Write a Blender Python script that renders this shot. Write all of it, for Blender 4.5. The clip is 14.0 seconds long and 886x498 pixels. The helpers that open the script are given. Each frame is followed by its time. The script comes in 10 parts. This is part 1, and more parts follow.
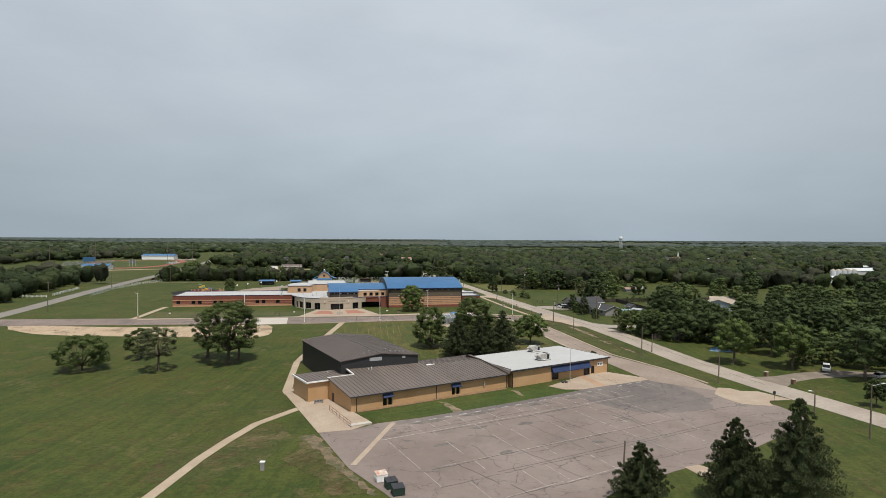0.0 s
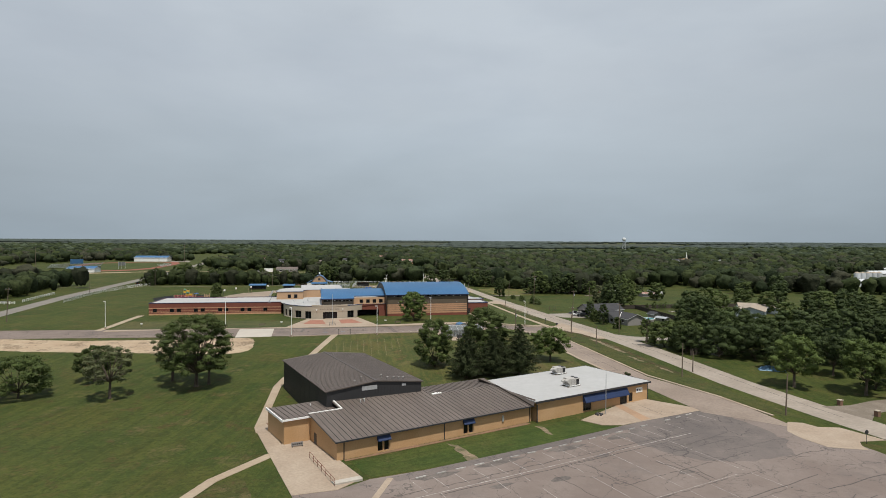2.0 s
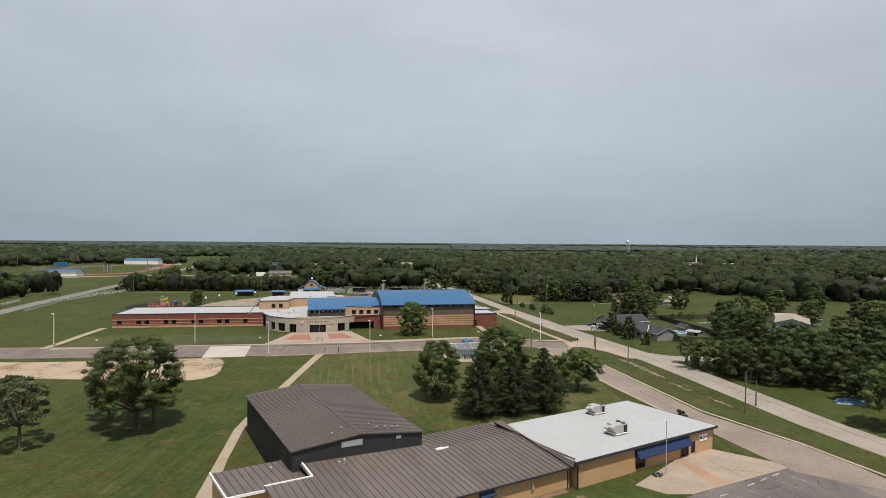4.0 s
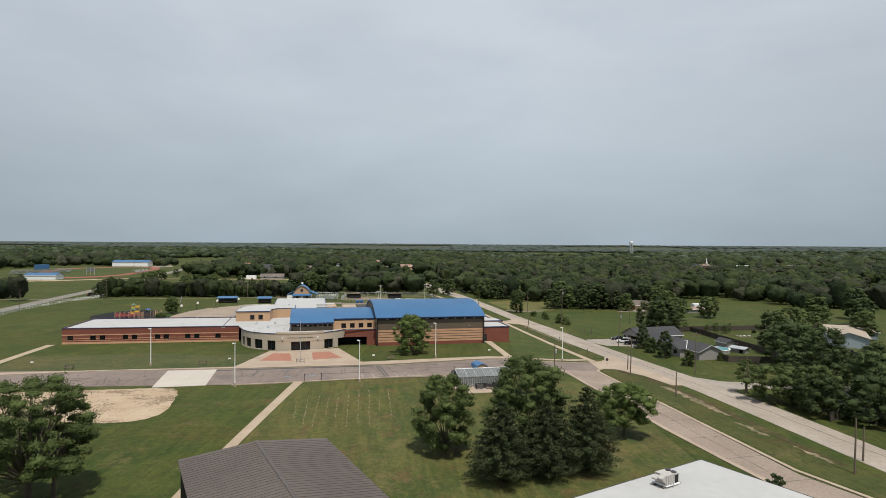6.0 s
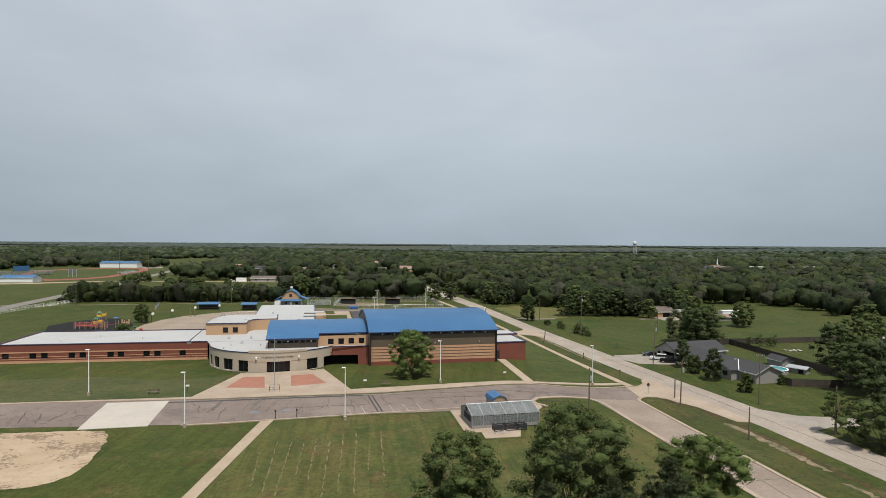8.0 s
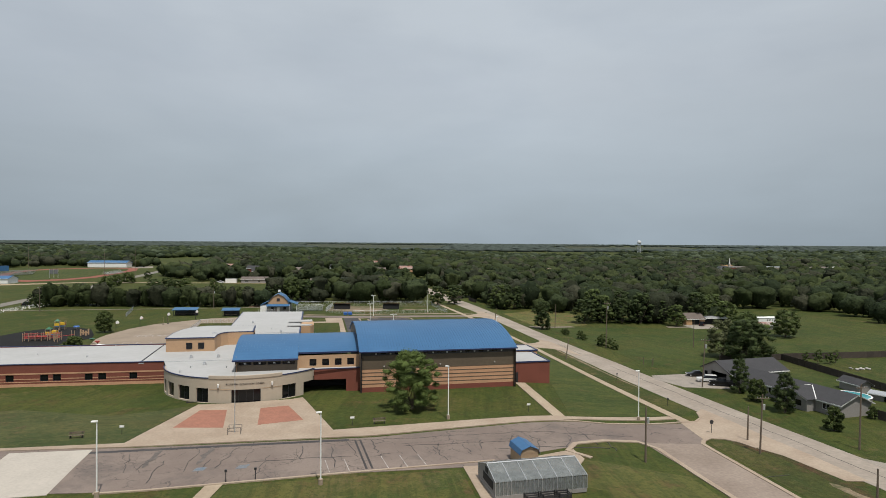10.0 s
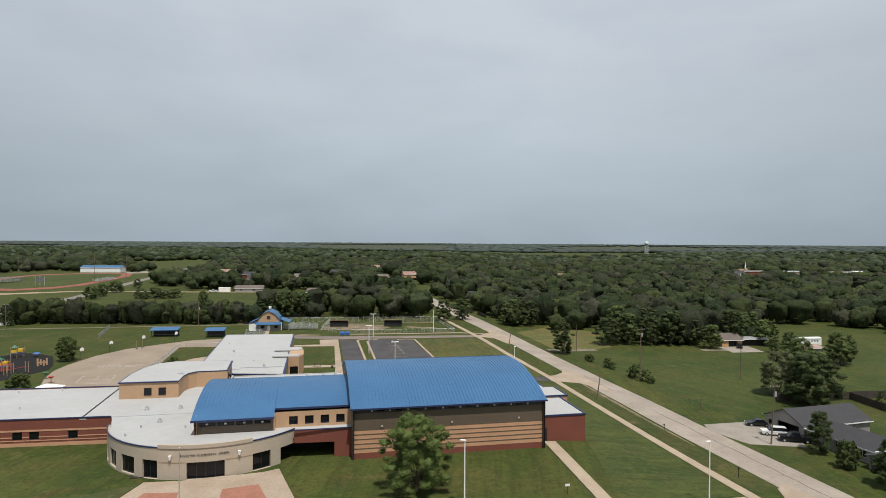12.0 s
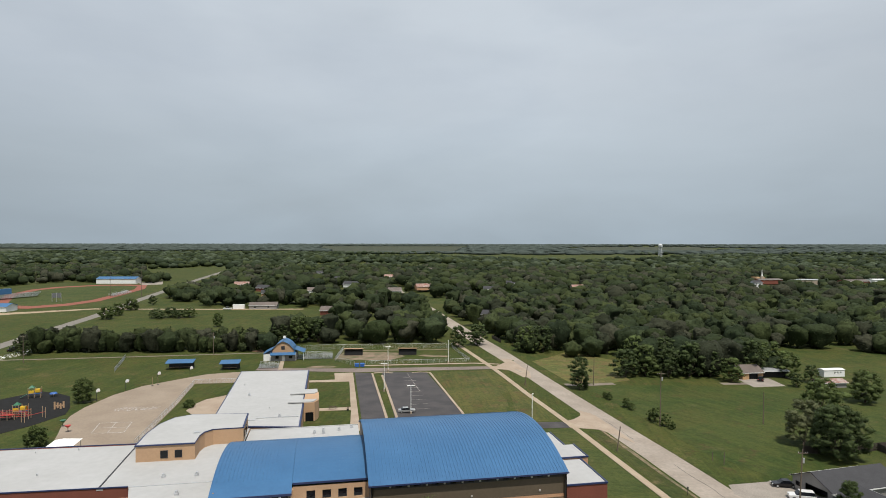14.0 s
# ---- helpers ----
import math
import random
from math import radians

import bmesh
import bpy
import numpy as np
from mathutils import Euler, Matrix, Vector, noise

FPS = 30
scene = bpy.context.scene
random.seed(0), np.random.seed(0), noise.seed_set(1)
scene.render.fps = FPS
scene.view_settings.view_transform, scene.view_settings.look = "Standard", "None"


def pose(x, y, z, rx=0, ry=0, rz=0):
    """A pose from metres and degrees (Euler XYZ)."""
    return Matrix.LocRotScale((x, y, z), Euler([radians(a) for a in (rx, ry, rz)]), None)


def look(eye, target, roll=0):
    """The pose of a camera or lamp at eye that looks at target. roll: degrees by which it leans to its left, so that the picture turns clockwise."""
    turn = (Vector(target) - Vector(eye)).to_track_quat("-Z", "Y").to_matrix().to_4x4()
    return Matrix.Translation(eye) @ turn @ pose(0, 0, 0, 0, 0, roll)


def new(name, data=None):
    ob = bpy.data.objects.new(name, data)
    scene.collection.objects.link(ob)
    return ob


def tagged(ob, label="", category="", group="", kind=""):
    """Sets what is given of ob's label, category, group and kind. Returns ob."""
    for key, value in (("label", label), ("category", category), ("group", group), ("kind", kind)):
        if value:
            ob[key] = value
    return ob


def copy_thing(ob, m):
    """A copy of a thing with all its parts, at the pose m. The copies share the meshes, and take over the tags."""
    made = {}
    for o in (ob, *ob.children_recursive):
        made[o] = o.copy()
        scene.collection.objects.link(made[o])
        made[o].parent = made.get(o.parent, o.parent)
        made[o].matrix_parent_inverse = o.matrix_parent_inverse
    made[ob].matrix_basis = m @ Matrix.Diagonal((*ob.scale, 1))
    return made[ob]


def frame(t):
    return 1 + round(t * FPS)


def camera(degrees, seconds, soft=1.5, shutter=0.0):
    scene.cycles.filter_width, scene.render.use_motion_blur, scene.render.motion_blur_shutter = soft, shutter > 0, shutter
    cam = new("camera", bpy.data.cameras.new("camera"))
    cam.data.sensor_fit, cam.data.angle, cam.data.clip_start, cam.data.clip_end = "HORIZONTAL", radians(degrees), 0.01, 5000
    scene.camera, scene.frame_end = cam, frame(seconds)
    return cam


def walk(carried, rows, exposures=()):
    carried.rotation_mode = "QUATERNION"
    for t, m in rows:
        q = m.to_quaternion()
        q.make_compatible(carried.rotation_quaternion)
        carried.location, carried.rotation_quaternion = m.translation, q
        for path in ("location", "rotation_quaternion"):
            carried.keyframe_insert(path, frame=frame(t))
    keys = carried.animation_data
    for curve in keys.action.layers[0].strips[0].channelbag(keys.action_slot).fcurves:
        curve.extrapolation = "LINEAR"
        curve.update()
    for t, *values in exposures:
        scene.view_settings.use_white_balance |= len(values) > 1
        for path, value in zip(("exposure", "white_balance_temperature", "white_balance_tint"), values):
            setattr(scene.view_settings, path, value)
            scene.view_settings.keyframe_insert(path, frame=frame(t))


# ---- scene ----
cam = camera(72.07, 14.0, soft=0.82)
PATH = [
    (0.0, 0.000, 0.000, 31.626, -0.005, -0.943, -0.289),
    (0.5, -0.482, 5.930, 31.615, -0.001, -0.905, -0.281),
    (1.0, -0.909, 12.135, 31.617, 0.014, -0.867, -0.282),
    (1.5, -1.244, 18.688, 31.615, 0.028, -0.849, -0.273),
    (2.0, -1.580, 25.461, 31.665, 0.032, -0.831, -0.264),
    (2.5, -1.878, 32.509, 31.692, 0.037, -0.813, -0.265),
    (3.0, -2.177, 39.666, 31.700, 0.051, -0.744, -0.296),
    (5.5, -3.664, 77.403, 32.207, 0.076, -0.534, -0.363),
    (6.0, -4.098, 84.888, 32.277, 0.065, -0.534, -0.346),
    (6.5, -4.515, 92.135, 32.369, 0.054, -0.534, -0.349),
    (7.0, -4.949, 99.456, 32.312, 0.043, -0.514, -0.332),
    (7.5, -5.329, 106.721, 32.330, 0.032, -0.514, -0.335),
    (8.0, -5.636, 114.005, 32.367, 0.031, -0.514, -0.348),
    (10.5, -7.538, 149.840, 32.446, 0.090, -0.640, -0.399),
    (11.0, -7.996, 156.757, 33.140, 0.088, -0.654, -0.413),
    (11.5, -8.364, 163.638, 34.440, 0.116, -0.668, -0.416),
    (12.0, -8.621, 168.485, 37.325, 0.414, -0.672, -0.330),
    (12.5, -8.897, 170.860, 40.503, 0.652, -0.676, -0.223),
    (13.0, -9.357, 171.299, 43.471, 0.883, -0.693, -0.146),
    (13.5, -9.689, 170.968, 46.413, 1.174, -0.719, -0.068),
    (14.0, -9.801, 170.564, 49.430, 1.515, -0.765, -0.031),
]
walk(cam, [(t, pose(x, y, z, 90 + pitch, roll, yaw)) for t, x, y, z, yaw, pitch, roll in PATH],
     exposures=[(0, 0.01), (1.5, -0.09), (3, -0.06), (5.5, 0.02), (6.5, 0.03), (8, 0.02), (10.5, -0.16), (11.2, -0.18), (12, 0.0), (13, 0.03), (14, 0.03)])

# ---- sky and sun: a thin bright overcast with a high sun behind the camera's right shoulder ----
SUN_EL, SUN_AZ = 67.0, 158.0
sky_world = bpy.data.worlds.new("sky")
scene.world = sky_world
sky_world.use_nodes = True
wn, wl = sky_world.node_tree.nodes, sky_world.node_tree.links
wn.clear()
w_out = wn.new("ShaderNodeOutputWorld")
w_bg = wn.new("ShaderNodeBackground")
w_sky = wn.new("ShaderNodeTexSky")
w_sky.sky_type, w_sky.sun_disc = "NISHITA", False
w_sky.sun_elevation, w_sky.sun_rotation = radians(SUN_EL), radians(SUN_AZ)
w_sky.dust_density = 4.0
w_sky_dim = wn.new("ShaderNodeMix")
w_sky_dim.data_type, w_sky_dim.blend_type = "RGBA", "MULTIPLY"
w_sky_dim.inputs[0].default_value = 1.0
w_sky_dim.inputs[7].default_value = (0.09, 0.09, 0.09, 1)
w_tc = wn.new("ShaderNodeTexCoord")
w_sep = wn.new("ShaderNodeSeparateXYZ")
w_map = wn.new("ShaderNodeMapping")
w_map.inputs["Scale"].default_value = (1.2, 0.8, 3.2)
w_map.inputs["Rotation"].default_value = (0, 0, radians(25))
w_n1 = wn.new("ShaderNodeTexNoise")
w_n1.inputs["Scale"].default_value, w_n1.inputs["Detail"].default_value = 1.7, 6.0
w_n1.inputs["Roughness"].default_value, w_n1.inputs["Distortion"].default_value = 0.5, 0.25
w_ramp = wn.new("ShaderNodeValToRGB")       # thickness of the cloud veil
w_ramp.color_ramp.elements[0].position, w_ramp.color_ramp.elements[0].color = 0.32, (0.8, 0.8, 0.8, 1)
w_ramp.color_ramp.elements[1].position, w_ramp.color_ramp.elements[1].color = 0.6, (1, 1, 1, 1)
w_grad = wn.new("ShaderNodeValToRGB")       # colour of the veil from the horizon up
ce = w_grad.color_ramp.elements
ce[0].position, ce[0].color = 0.0, (0.334, 0.40, 0.456, 1)
ce[1].position, ce[1].color = 0.42, (0.556, 0.612, 0.671, 1)
e = ce.new(0.12)
e.color = (0.418, 0.481, 0.536, 1)
e = ce.new(0.25)
e.color = (0.502, 0.557, 0.616, 1)
e = ce.new(0.7)
e.color = (0.45, 0.51, 0.585, 1)
e = ce.new(1.0)
e.color = (0.36, 0.425, 0.52, 1)
w_mix = wn.new("ShaderNodeMix")
w_mix.data_type = "RGBA"
wl.new(w_tc.outputs["Generated"], w_sep.inputs[0])
wl.new(w_tc.outputs["Generated"], w_map.inputs[0])
wl.new(w_map.outputs[0], w_n1.inputs["Vector"])
wl.new(w_n1.outputs["Fac"], w_ramp.inputs[0])
wl.new(w_sep.outputs[2], w_grad.inputs[0])
wl.new(w_sky.outputs[0], w_sky_dim.inputs[6])
wl.new(w_ramp.outputs[0], w_mix.inputs[0])
wl.new(w_sky_dim.outputs[2], w_mix.inputs[6])
wl.new(w_grad.outputs[0], w_mix.inputs[7])
w_n2 = wn.new("ShaderNodeTexNoise")          # slow light and dark in the veil
w_n2.inputs["Scale"].default_value, w_n2.inputs["Detail"].default_value, w_n2.inputs["Roughness"].default_value = 1.3, 7.0, 0.55
w_map2 = wn.new("ShaderNodeMapping")
w_map2.inputs["Scale"].default_value = (1.0, 0.7, 3.6)
w_map2.inputs["Location"].default_value = (2.3, 0.4, 1.1)
w_mr = wn.new("ShaderNodeMapRange")
w_mr.inputs["From Min"].default_value, w_mr.inputs["From Max"].default_value = 0.3, 0.7
w_mr.inputs["To Min"].default_value, w_mr.inputs["To Max"].default_value = 0.97, 1.12
w_sc = wn.new("ShaderNodeVectorMath")
w_sc.operation = "SCALE"
wl.new(w_tc.outputs["Generated"], w_map2.inputs[0]), wl.new(w_map2.outputs[0], w_n2.inputs["Vector"])
wl.new(w_n2.outputs["Fac"], w_mr.inputs[0])
wl.new(w_mix.outputs[2], w_sc.inputs[0])
w_north = wn.new("ShaderNodeMapRange")       # the veil is a little brighter to the north
w_north.inputs["From Min"].default_value, w_north.inputs["From Max"].default_value = 0.74, 1.0
w_north.inputs["To Min"].default_value, w_north.inputs["To Max"].default_value = 0.93, 1.085
w_both = wn.new("ShaderNodeMath")
w_both.operation = "MULTIPLY"
wl.new(w_sep.outputs[1], w_north.inputs[0]), wl.new(w_north.outputs[0], w_both.inputs[0]), wl.new(w_mr.outputs[0], w_both.inputs[1])
wl.new(w_both.outputs[0], w_sc.inputs["Scale"])
wl.new(w_sc.outputs[0], w_bg.inputs[0])
w_bg.inputs[1].default_value = 1.0
wl.new(w_bg.outputs[0], w_out.inputs[0])

sun = new("sun", bpy.data.lights.new("sun", "SUN"))
sun.data.energy, sun.data.angle, sun.data.color = 4.25, radians(0.6), (1.0, 0.945, 0.86)
SUN_DIR = Vector((math.sin(radians(SUN_AZ)) * math.cos(radians(SUN_EL)), math.cos(radians(SUN_AZ)) * math.cos(radians(SUN_EL)), math.sin(radians(SUN_EL))))
sun.matrix_world = look(SUN_DIR * 200, (0, 0, 0))

# ---- materials ----
def shade(name, base, var=0.15, big=0.15, fine=3.0, rough=0.8, bump=0.15, metal=0.0, second=None, amount=0.5, random_tint=0.0, island=0.0, spec=0.5, stretch=(1, 1, 1), world=False, leaf=0.0, depth=0.05, own=0.0):
    """A surface with slow and fine variation (sizes in cycles a metre), a second colour in patches, and relief."""
    m = bpy.data.materials.new(name)
    m.use_nodes = True
    n, l = m.node_tree.nodes, m.node_tree.links
    bs = n["Principled BSDF"]
    bs.inputs["Roughness"].default_value, bs.inputs["Metallic"].default_value = rough, metal
    bs.inputs["Specular IOR Level"].default_value = spec
    if world:
        src = n.new("ShaderNodeNewGeometry").outputs["Position"]
    else:
        src = n.new("ShaderNodeTexCoord").outputs["Object"]
    mp = n.new("ShaderNodeMapping")
    mp.inputs["Scale"].default_value = stretch
    l.new(src, mp.inputs[0])
    n1, n2 = n.new("ShaderNodeTexNoise"), n.new("ShaderNodeTexNoise")
    n1.inputs["Scale"].default_value, n1.inputs["Detail"].default_value = big, 5
    n2.inputs["Scale"].default_value, n2.inputs["Detail"].default_value = fine, 4
    l.new(mp.outputs[0], n1.inputs["Vector"]), l.new(mp.outputs[0], n2.inputs["Vector"])
    r = n.new("ShaderNodeValToRGB")
    r.color_ramp.elements[0].position, r.color_ramp.elements[1].position = 0.38, 0.66
    c2 = second or tuple(c * (1 + var) for c in base)
    r.color_ramp.elements[0].color = (*base, 1)
    r.color_ramp.elements[1].color = (*[a + (b - a) * (amount if second else 1) for a, b in zip(base, c2)], 1)
    if own:          # each separate piece leans to one colour or the other
        gi, mxf = n.new("ShaderNodeNewGeometry"), n.new("ShaderNodeMix")
        mxf.inputs[0].default_value = own
        l.new(n1.outputs["Fac"], mxf.inputs[2]), l.new(gi.outputs["Random Per Island"], mxf.inputs[3])
        l.new(mxf.outputs[0], r.inputs[0])
    else:
        l.new(n1.outputs["Fac"], r.inputs[0])
    val = n.new("ShaderNodeMapRange")
    val.inputs["From Min"].default_value, val.inputs["From Max"].default_value = 0.25, 0.75
    val.inputs["To Min"].default_value, val.inputs["To Max"].default_value = 1 - var, 1 + var
    l.new(n2.outputs["Fac"], val.inputs[0])
    fac = val.outputs[0]
    for amount_of, node, sock in ((random_tint, "ShaderNodeObjectInfo", "Random"), (island, "ShaderNodeNewGeometry", "Random Per Island")):
        if amount_of:
            oi, mr, mu = n.new(node), n.new("ShaderNodeMapRange"), n.new("ShaderNodeMath")
            mr.inputs["To Min"].default_value, mr.inputs["To Max"].default_value = 1 - amount_of, 1 + amount_of
            mu.operation = "MULTIPLY"
            l.new(oi.outputs[sock], mr.inputs[0]), l.new(fac, mu.inputs[0]), l.new(mr.outputs[0], mu.inputs[1])
            fac = mu.outputs[0]
    mx = n.new("ShaderNodeVectorMath")
    mx.operation = "SCALE"
    l.new(r.outputs[0], mx.inputs[0]), l.new(fac, mx.inputs["Scale"])
    l.new(mx.outputs[0], bs.inputs["Base Color"])
    if bump:
        b = n.new("ShaderNodeBump")
        b.inputs["Strength"].default_value, b.inputs["Distance"].default_value = bump, depth
        l.new(n2.outputs["Fac"], b.inputs["Height"]), l.new(b.outputs[0], bs.inputs["Normal"])
    if leaf:
        tr, ms = n.new("ShaderNodeBsdfTranslucent"), n.new("ShaderNodeMixShader")
        l.new(mx.outputs[0], tr.inputs[0])
        ms.inputs[0].default_value = leaf
        l.new(bs.outputs[0], ms.inputs[1]), l.new(tr.outputs[0], ms.inputs[2])
        l.new(ms.outputs[0], n["Material Output"].inputs[0])
    return m


def glass(name, tint, rough=0.08):
    m = bpy.data.materials.new(name)
    m.use_nodes = True
    bs = m.node_tree.nodes["Principled BSDF"]
    bs.inputs["Base Color"].default_value = (*tint, 1)
    bs.inputs["Roughness"].default_value, bs.inputs["Specular IOR Level"].default_value = rough, 0.35
    return m


def grass_shader(name, green, dry, stripe=0.0, turn=12.0, dry_at=0.62):
    """Mown grass: slow patches, dry spots, tufts and the drawn-out traces of the mower."""
    m = bpy.data.materials.new(name)
    m.use_nodes = True
    n, l = m.node_tree.nodes, m.node_tree.links
    bs = n["Principled BSDF"]
    bs.inputs["Roughness"].default_value, bs.inputs["Specular IOR Level"].default_value = 0.9, 0.15
    pos = n.new("ShaderNodeNewGeometry").outputs["Position"]

    def noise_of(scale, detail=5, rough=0.6):
        k = n.new("ShaderNodeTexNoise")
        k.inputs["Scale"].default_value, k.inputs["Detail"].default_value, k.inputs["Roughness"].default_value = scale, detail, rough
        l.new(pos, k.inputs["Vector"])
        return k.outputs["Fac"]

    def mix(fac, a, b):
        k = n.new("ShaderNodeMix")
        k.data_type = "RGBA"
        for sock, v in ((k.inputs[0], fac), (k.inputs[6], a), (k.inputs[7], b)):
            if isinstance(v, tuple):
                sock.default_value = (*v, 1)
            else:
                l.new(v, sock)
        return k.outputs[2]

    def ramp(fac, lo, hi, top=1.0):
        k = n.new("ShaderNodeMapRange")
        k.inputs["From Min"].default_value, k.inputs["From Max"].default_value, k.inputs["To Max"].default_value = lo, hi, top
        k.clamp = True
        l.new(fac, k.inputs[0])
        return k.outputs[0]

    def streaks(across, along, detail=4, rough=0.6):
        """Noise drawn out along the mower's way."""
        mp, k = n.new("ShaderNodeMapping"), n.new("ShaderNodeTexNoise")
        turned = n.new("ShaderNodeMapping")
        turned.inputs["Rotation"].default_value = (0, 0, radians(-turn))
        mp.inputs["Scale"].default_value = (along, across, 1)
        k.inputs["Scale"].default_value, k.inputs["Detail"].default_value, k.inputs["Roughness"].default_value = 1.0, detail, rough
        l.new(pos, turned.inputs[0]), l.new(turned.outputs[0], mp.inputs[0]), l.new(mp.outputs[0], k.inputs["Vector"])
        return k.outputs["Fac"]

    dark = (green[0] * 0.5, green[1] * 0.58, green[2] * 0.52)
    deep = (green[0] * 0.56, green[1] * 0.74, green[2] * 0.62)
    brown = (green[0] * 1.45, green[1] * 0.78, green[2] * 1.25)
    light = (green[0] * 1.5, green[1] * 1.32, green[2] * 1.2)
    olive = (green[0] * 1.45, green[1] * 1.05, green[2] * 1.1)
    c = mix(ramp(noise_of(0.026, 5, 0.55), 0.43, 0.58), deep, green)
    c = mix(ramp(noise_of(0.06, 6, 0.6), 0.49, 0.61, 0.8), c, olive)
    c = mix(ramp(noise_of(0.15, 6, 0.65), 0.5, 0.62, 0.55), c, light)
    c = mix(ramp(noise_of(0.24, 6, 0.65), 0.52, 0.64, 0.5), c, dark)
    c = mix(ramp(noise_of(0.19, 7, 0.72), dry_at, dry_at + 0.07, 0.8), c, brown)
    c = mix(ramp(noise_of(0.11, 7, 0.75), dry_at, dry_at + 0.1, 0.7), c, dry)
    c = mix(ramp(streaks(0.42, 0.03), 0.5, 0.6, 0.2 + stripe), c, light)
    c = mix(ramp(streaks(0.8, 0.04), 0.5, 0.62, 0.3 + 0.6 * stripe), c, dark)
    c = mix(ramp(streaks(1.9, 0.09, 3), 0.54, 0.66, 0.3 + 0.5 * stripe), c, olive)
    c = mix(ramp(noise_of(0.7, 8, 0.85), 0.5, 0.6, 0.7), c, light)
    c = mix(ramp(noise_of(1.2, 8, 0.9), 0.48, 0.58, 0.75), c, dark)
    c = mix(ramp(noise_of(1.0, 8, 0.9), 0.6, 0.68, 0.6), c, dry)
    l.new(c, bs.inputs["Base Color"])
    b = n.new("ShaderNodeBump")
    b.inputs["Strength"].default_value, b.inputs["Distance"].default_value = 0.5, 0.12
    l.new(noise_of(4.0, 3), b.inputs["Height"]), l.new(b.outputs[0], bs.inputs["Normal"])
    return m


def asphalt_shader(name, base, pale, dark, worn=0.5):
    """Old asphalt: pale and dark areas, blotches, aggregate, and a net of broken cracks."""
    m = bpy.data.materials.new(name)
    m.use_nodes = True
    n, l = m.node_tree.nodes, m.node_tree.links
    bs = n["Principled BSDF"]
    bs.inputs["Roughness"].default_value, bs.inputs["Specular IOR Level"].default_value = 0.92, 0.3
    pos = n.new("ShaderNodeNewGeometry").outputs["Position"]

    def noise_of(scale, detail=5, rough=0.6, seed=0.0):
        k, mp = n.new("ShaderNodeTexNoise"), n.new("ShaderNodeMapping")
        mp.inputs["Location"].default_value = (seed, seed * 0.7, 0)
        k.inputs["Scale"].default_value, k.inputs["Detail"].default_value, k.inputs["Roughness"].default_value = scale, detail, rough
        l.new(pos, mp.inputs[0]), l.new(mp.outputs[0], k.inputs["Vector"])
        return k

    def ramp(fac, lo, hi, top=1.0):
        k = n.new("ShaderNodeMapRange")
        k.inputs["From Min"].default_value, k.inputs["From Max"].default_value, k.inputs["To Max"].default_value = lo, hi, top
        k.clamp = True
        l.new(fac, k.inputs[0])
        return k.outputs[0]

    def mix(fac, a, b):
        k = n.new("ShaderNodeMix")
        k.data_type = "RGBA"
        for sock, v in ((k.inputs[0], fac), (k.inputs[6], a), (k.inputs[7], b)):
            if isinstance(v, tuple):
                sock.default_value = (*v, 1)
            else:
                l.new(v, sock)
        return k.outputs[2]

    c = mix(ramp(noise_of(0.06, 6, 0.65).outputs["Fac"], 0.4, 0.62), base, pale)
    c = mix(ramp(noise_of(0.1, 7, 0.72, 31).outputs["Fac"], 0.53, 0.68, worn), c, dark)
    c = mix(ramp(noise_of(0.6, 7, 0.75, 7).outputs["Fac"], 0.56, 0.72, worn * 0.8), c, dark)
    c = mix(ramp(noise_of(0.35, 7, 0.75, 53).outputs["Fac"], 0.56, 0.74, 0.6), c, pale)
    # cracks: edges of large wandering cells, kept only here and there
    wob, add = noise_of(0.45, 4, 0.6, 13), n.new("ShaderNodeVectorMath")
    sc = n.new("ShaderNodeVectorMath")
    sc.operation, sc.inputs["Scale"].default_value = "SCALE", 2.6
    l.new(wob.outputs["Color"], sc.inputs[0]), l.new(pos, add.inputs[0]), l.new(sc.outputs[0], add.inputs[1])
    for scale, width, keep in ((0.15, 0.010, 0.46), (0.3, 0.010, 0.5), (0.55, 0.014, 0.56)):
        vo = n.new("ShaderNodeTexVoronoi")
        vo.feature, vo.inputs["Scale"].default_value = "DISTANCE_TO_EDGE", scale
        l.new(add.outputs[0], vo.inputs["Vector"])
        line, mask, both = n.new("ShaderNodeMapRange"), ramp(noise_of(0.12, 3, 0.5, scale * 90).outputs["Fac"], keep, keep + 0.06, 0.8), n.new("ShaderNodeMath")
        line.inputs["From Min"].default_value, line.inputs["From Max"].default_value = width * 0.4, width * 1.2
        line.inputs["To Min"].default_value, line.inputs["To Max"].default_value = 1.0, 0.0
        line.clamp = True
        both.operation = "MULTIPLY"
        l.new(vo.outputs["Distance"], line.inputs[0]), l.new(line.outputs[0], both.inputs[0]), l.new(mask, both.inputs[1])
        c = mix(both.outputs[0], c, tuple(v * 0.62 for v in dark))
    grit = noise_of(5.0, 4, 0.75, 3).outputs["Fac"]
    c = mix(ramp(grit, 0.42, 0.62, 0.35), c, tuple(v * 0.8 for v in base))
    l.new(c, bs.inputs["Base Color"])
    b = n.new("ShaderNodeBump")
    b.inputs["Strength"].default_value, b.inputs["Distance"].default_value = 0.3, 0.03
    l.new(grit, b.inputs["Height"]), l.new(b.outputs[0], bs.inputs["Normal"])
    return m


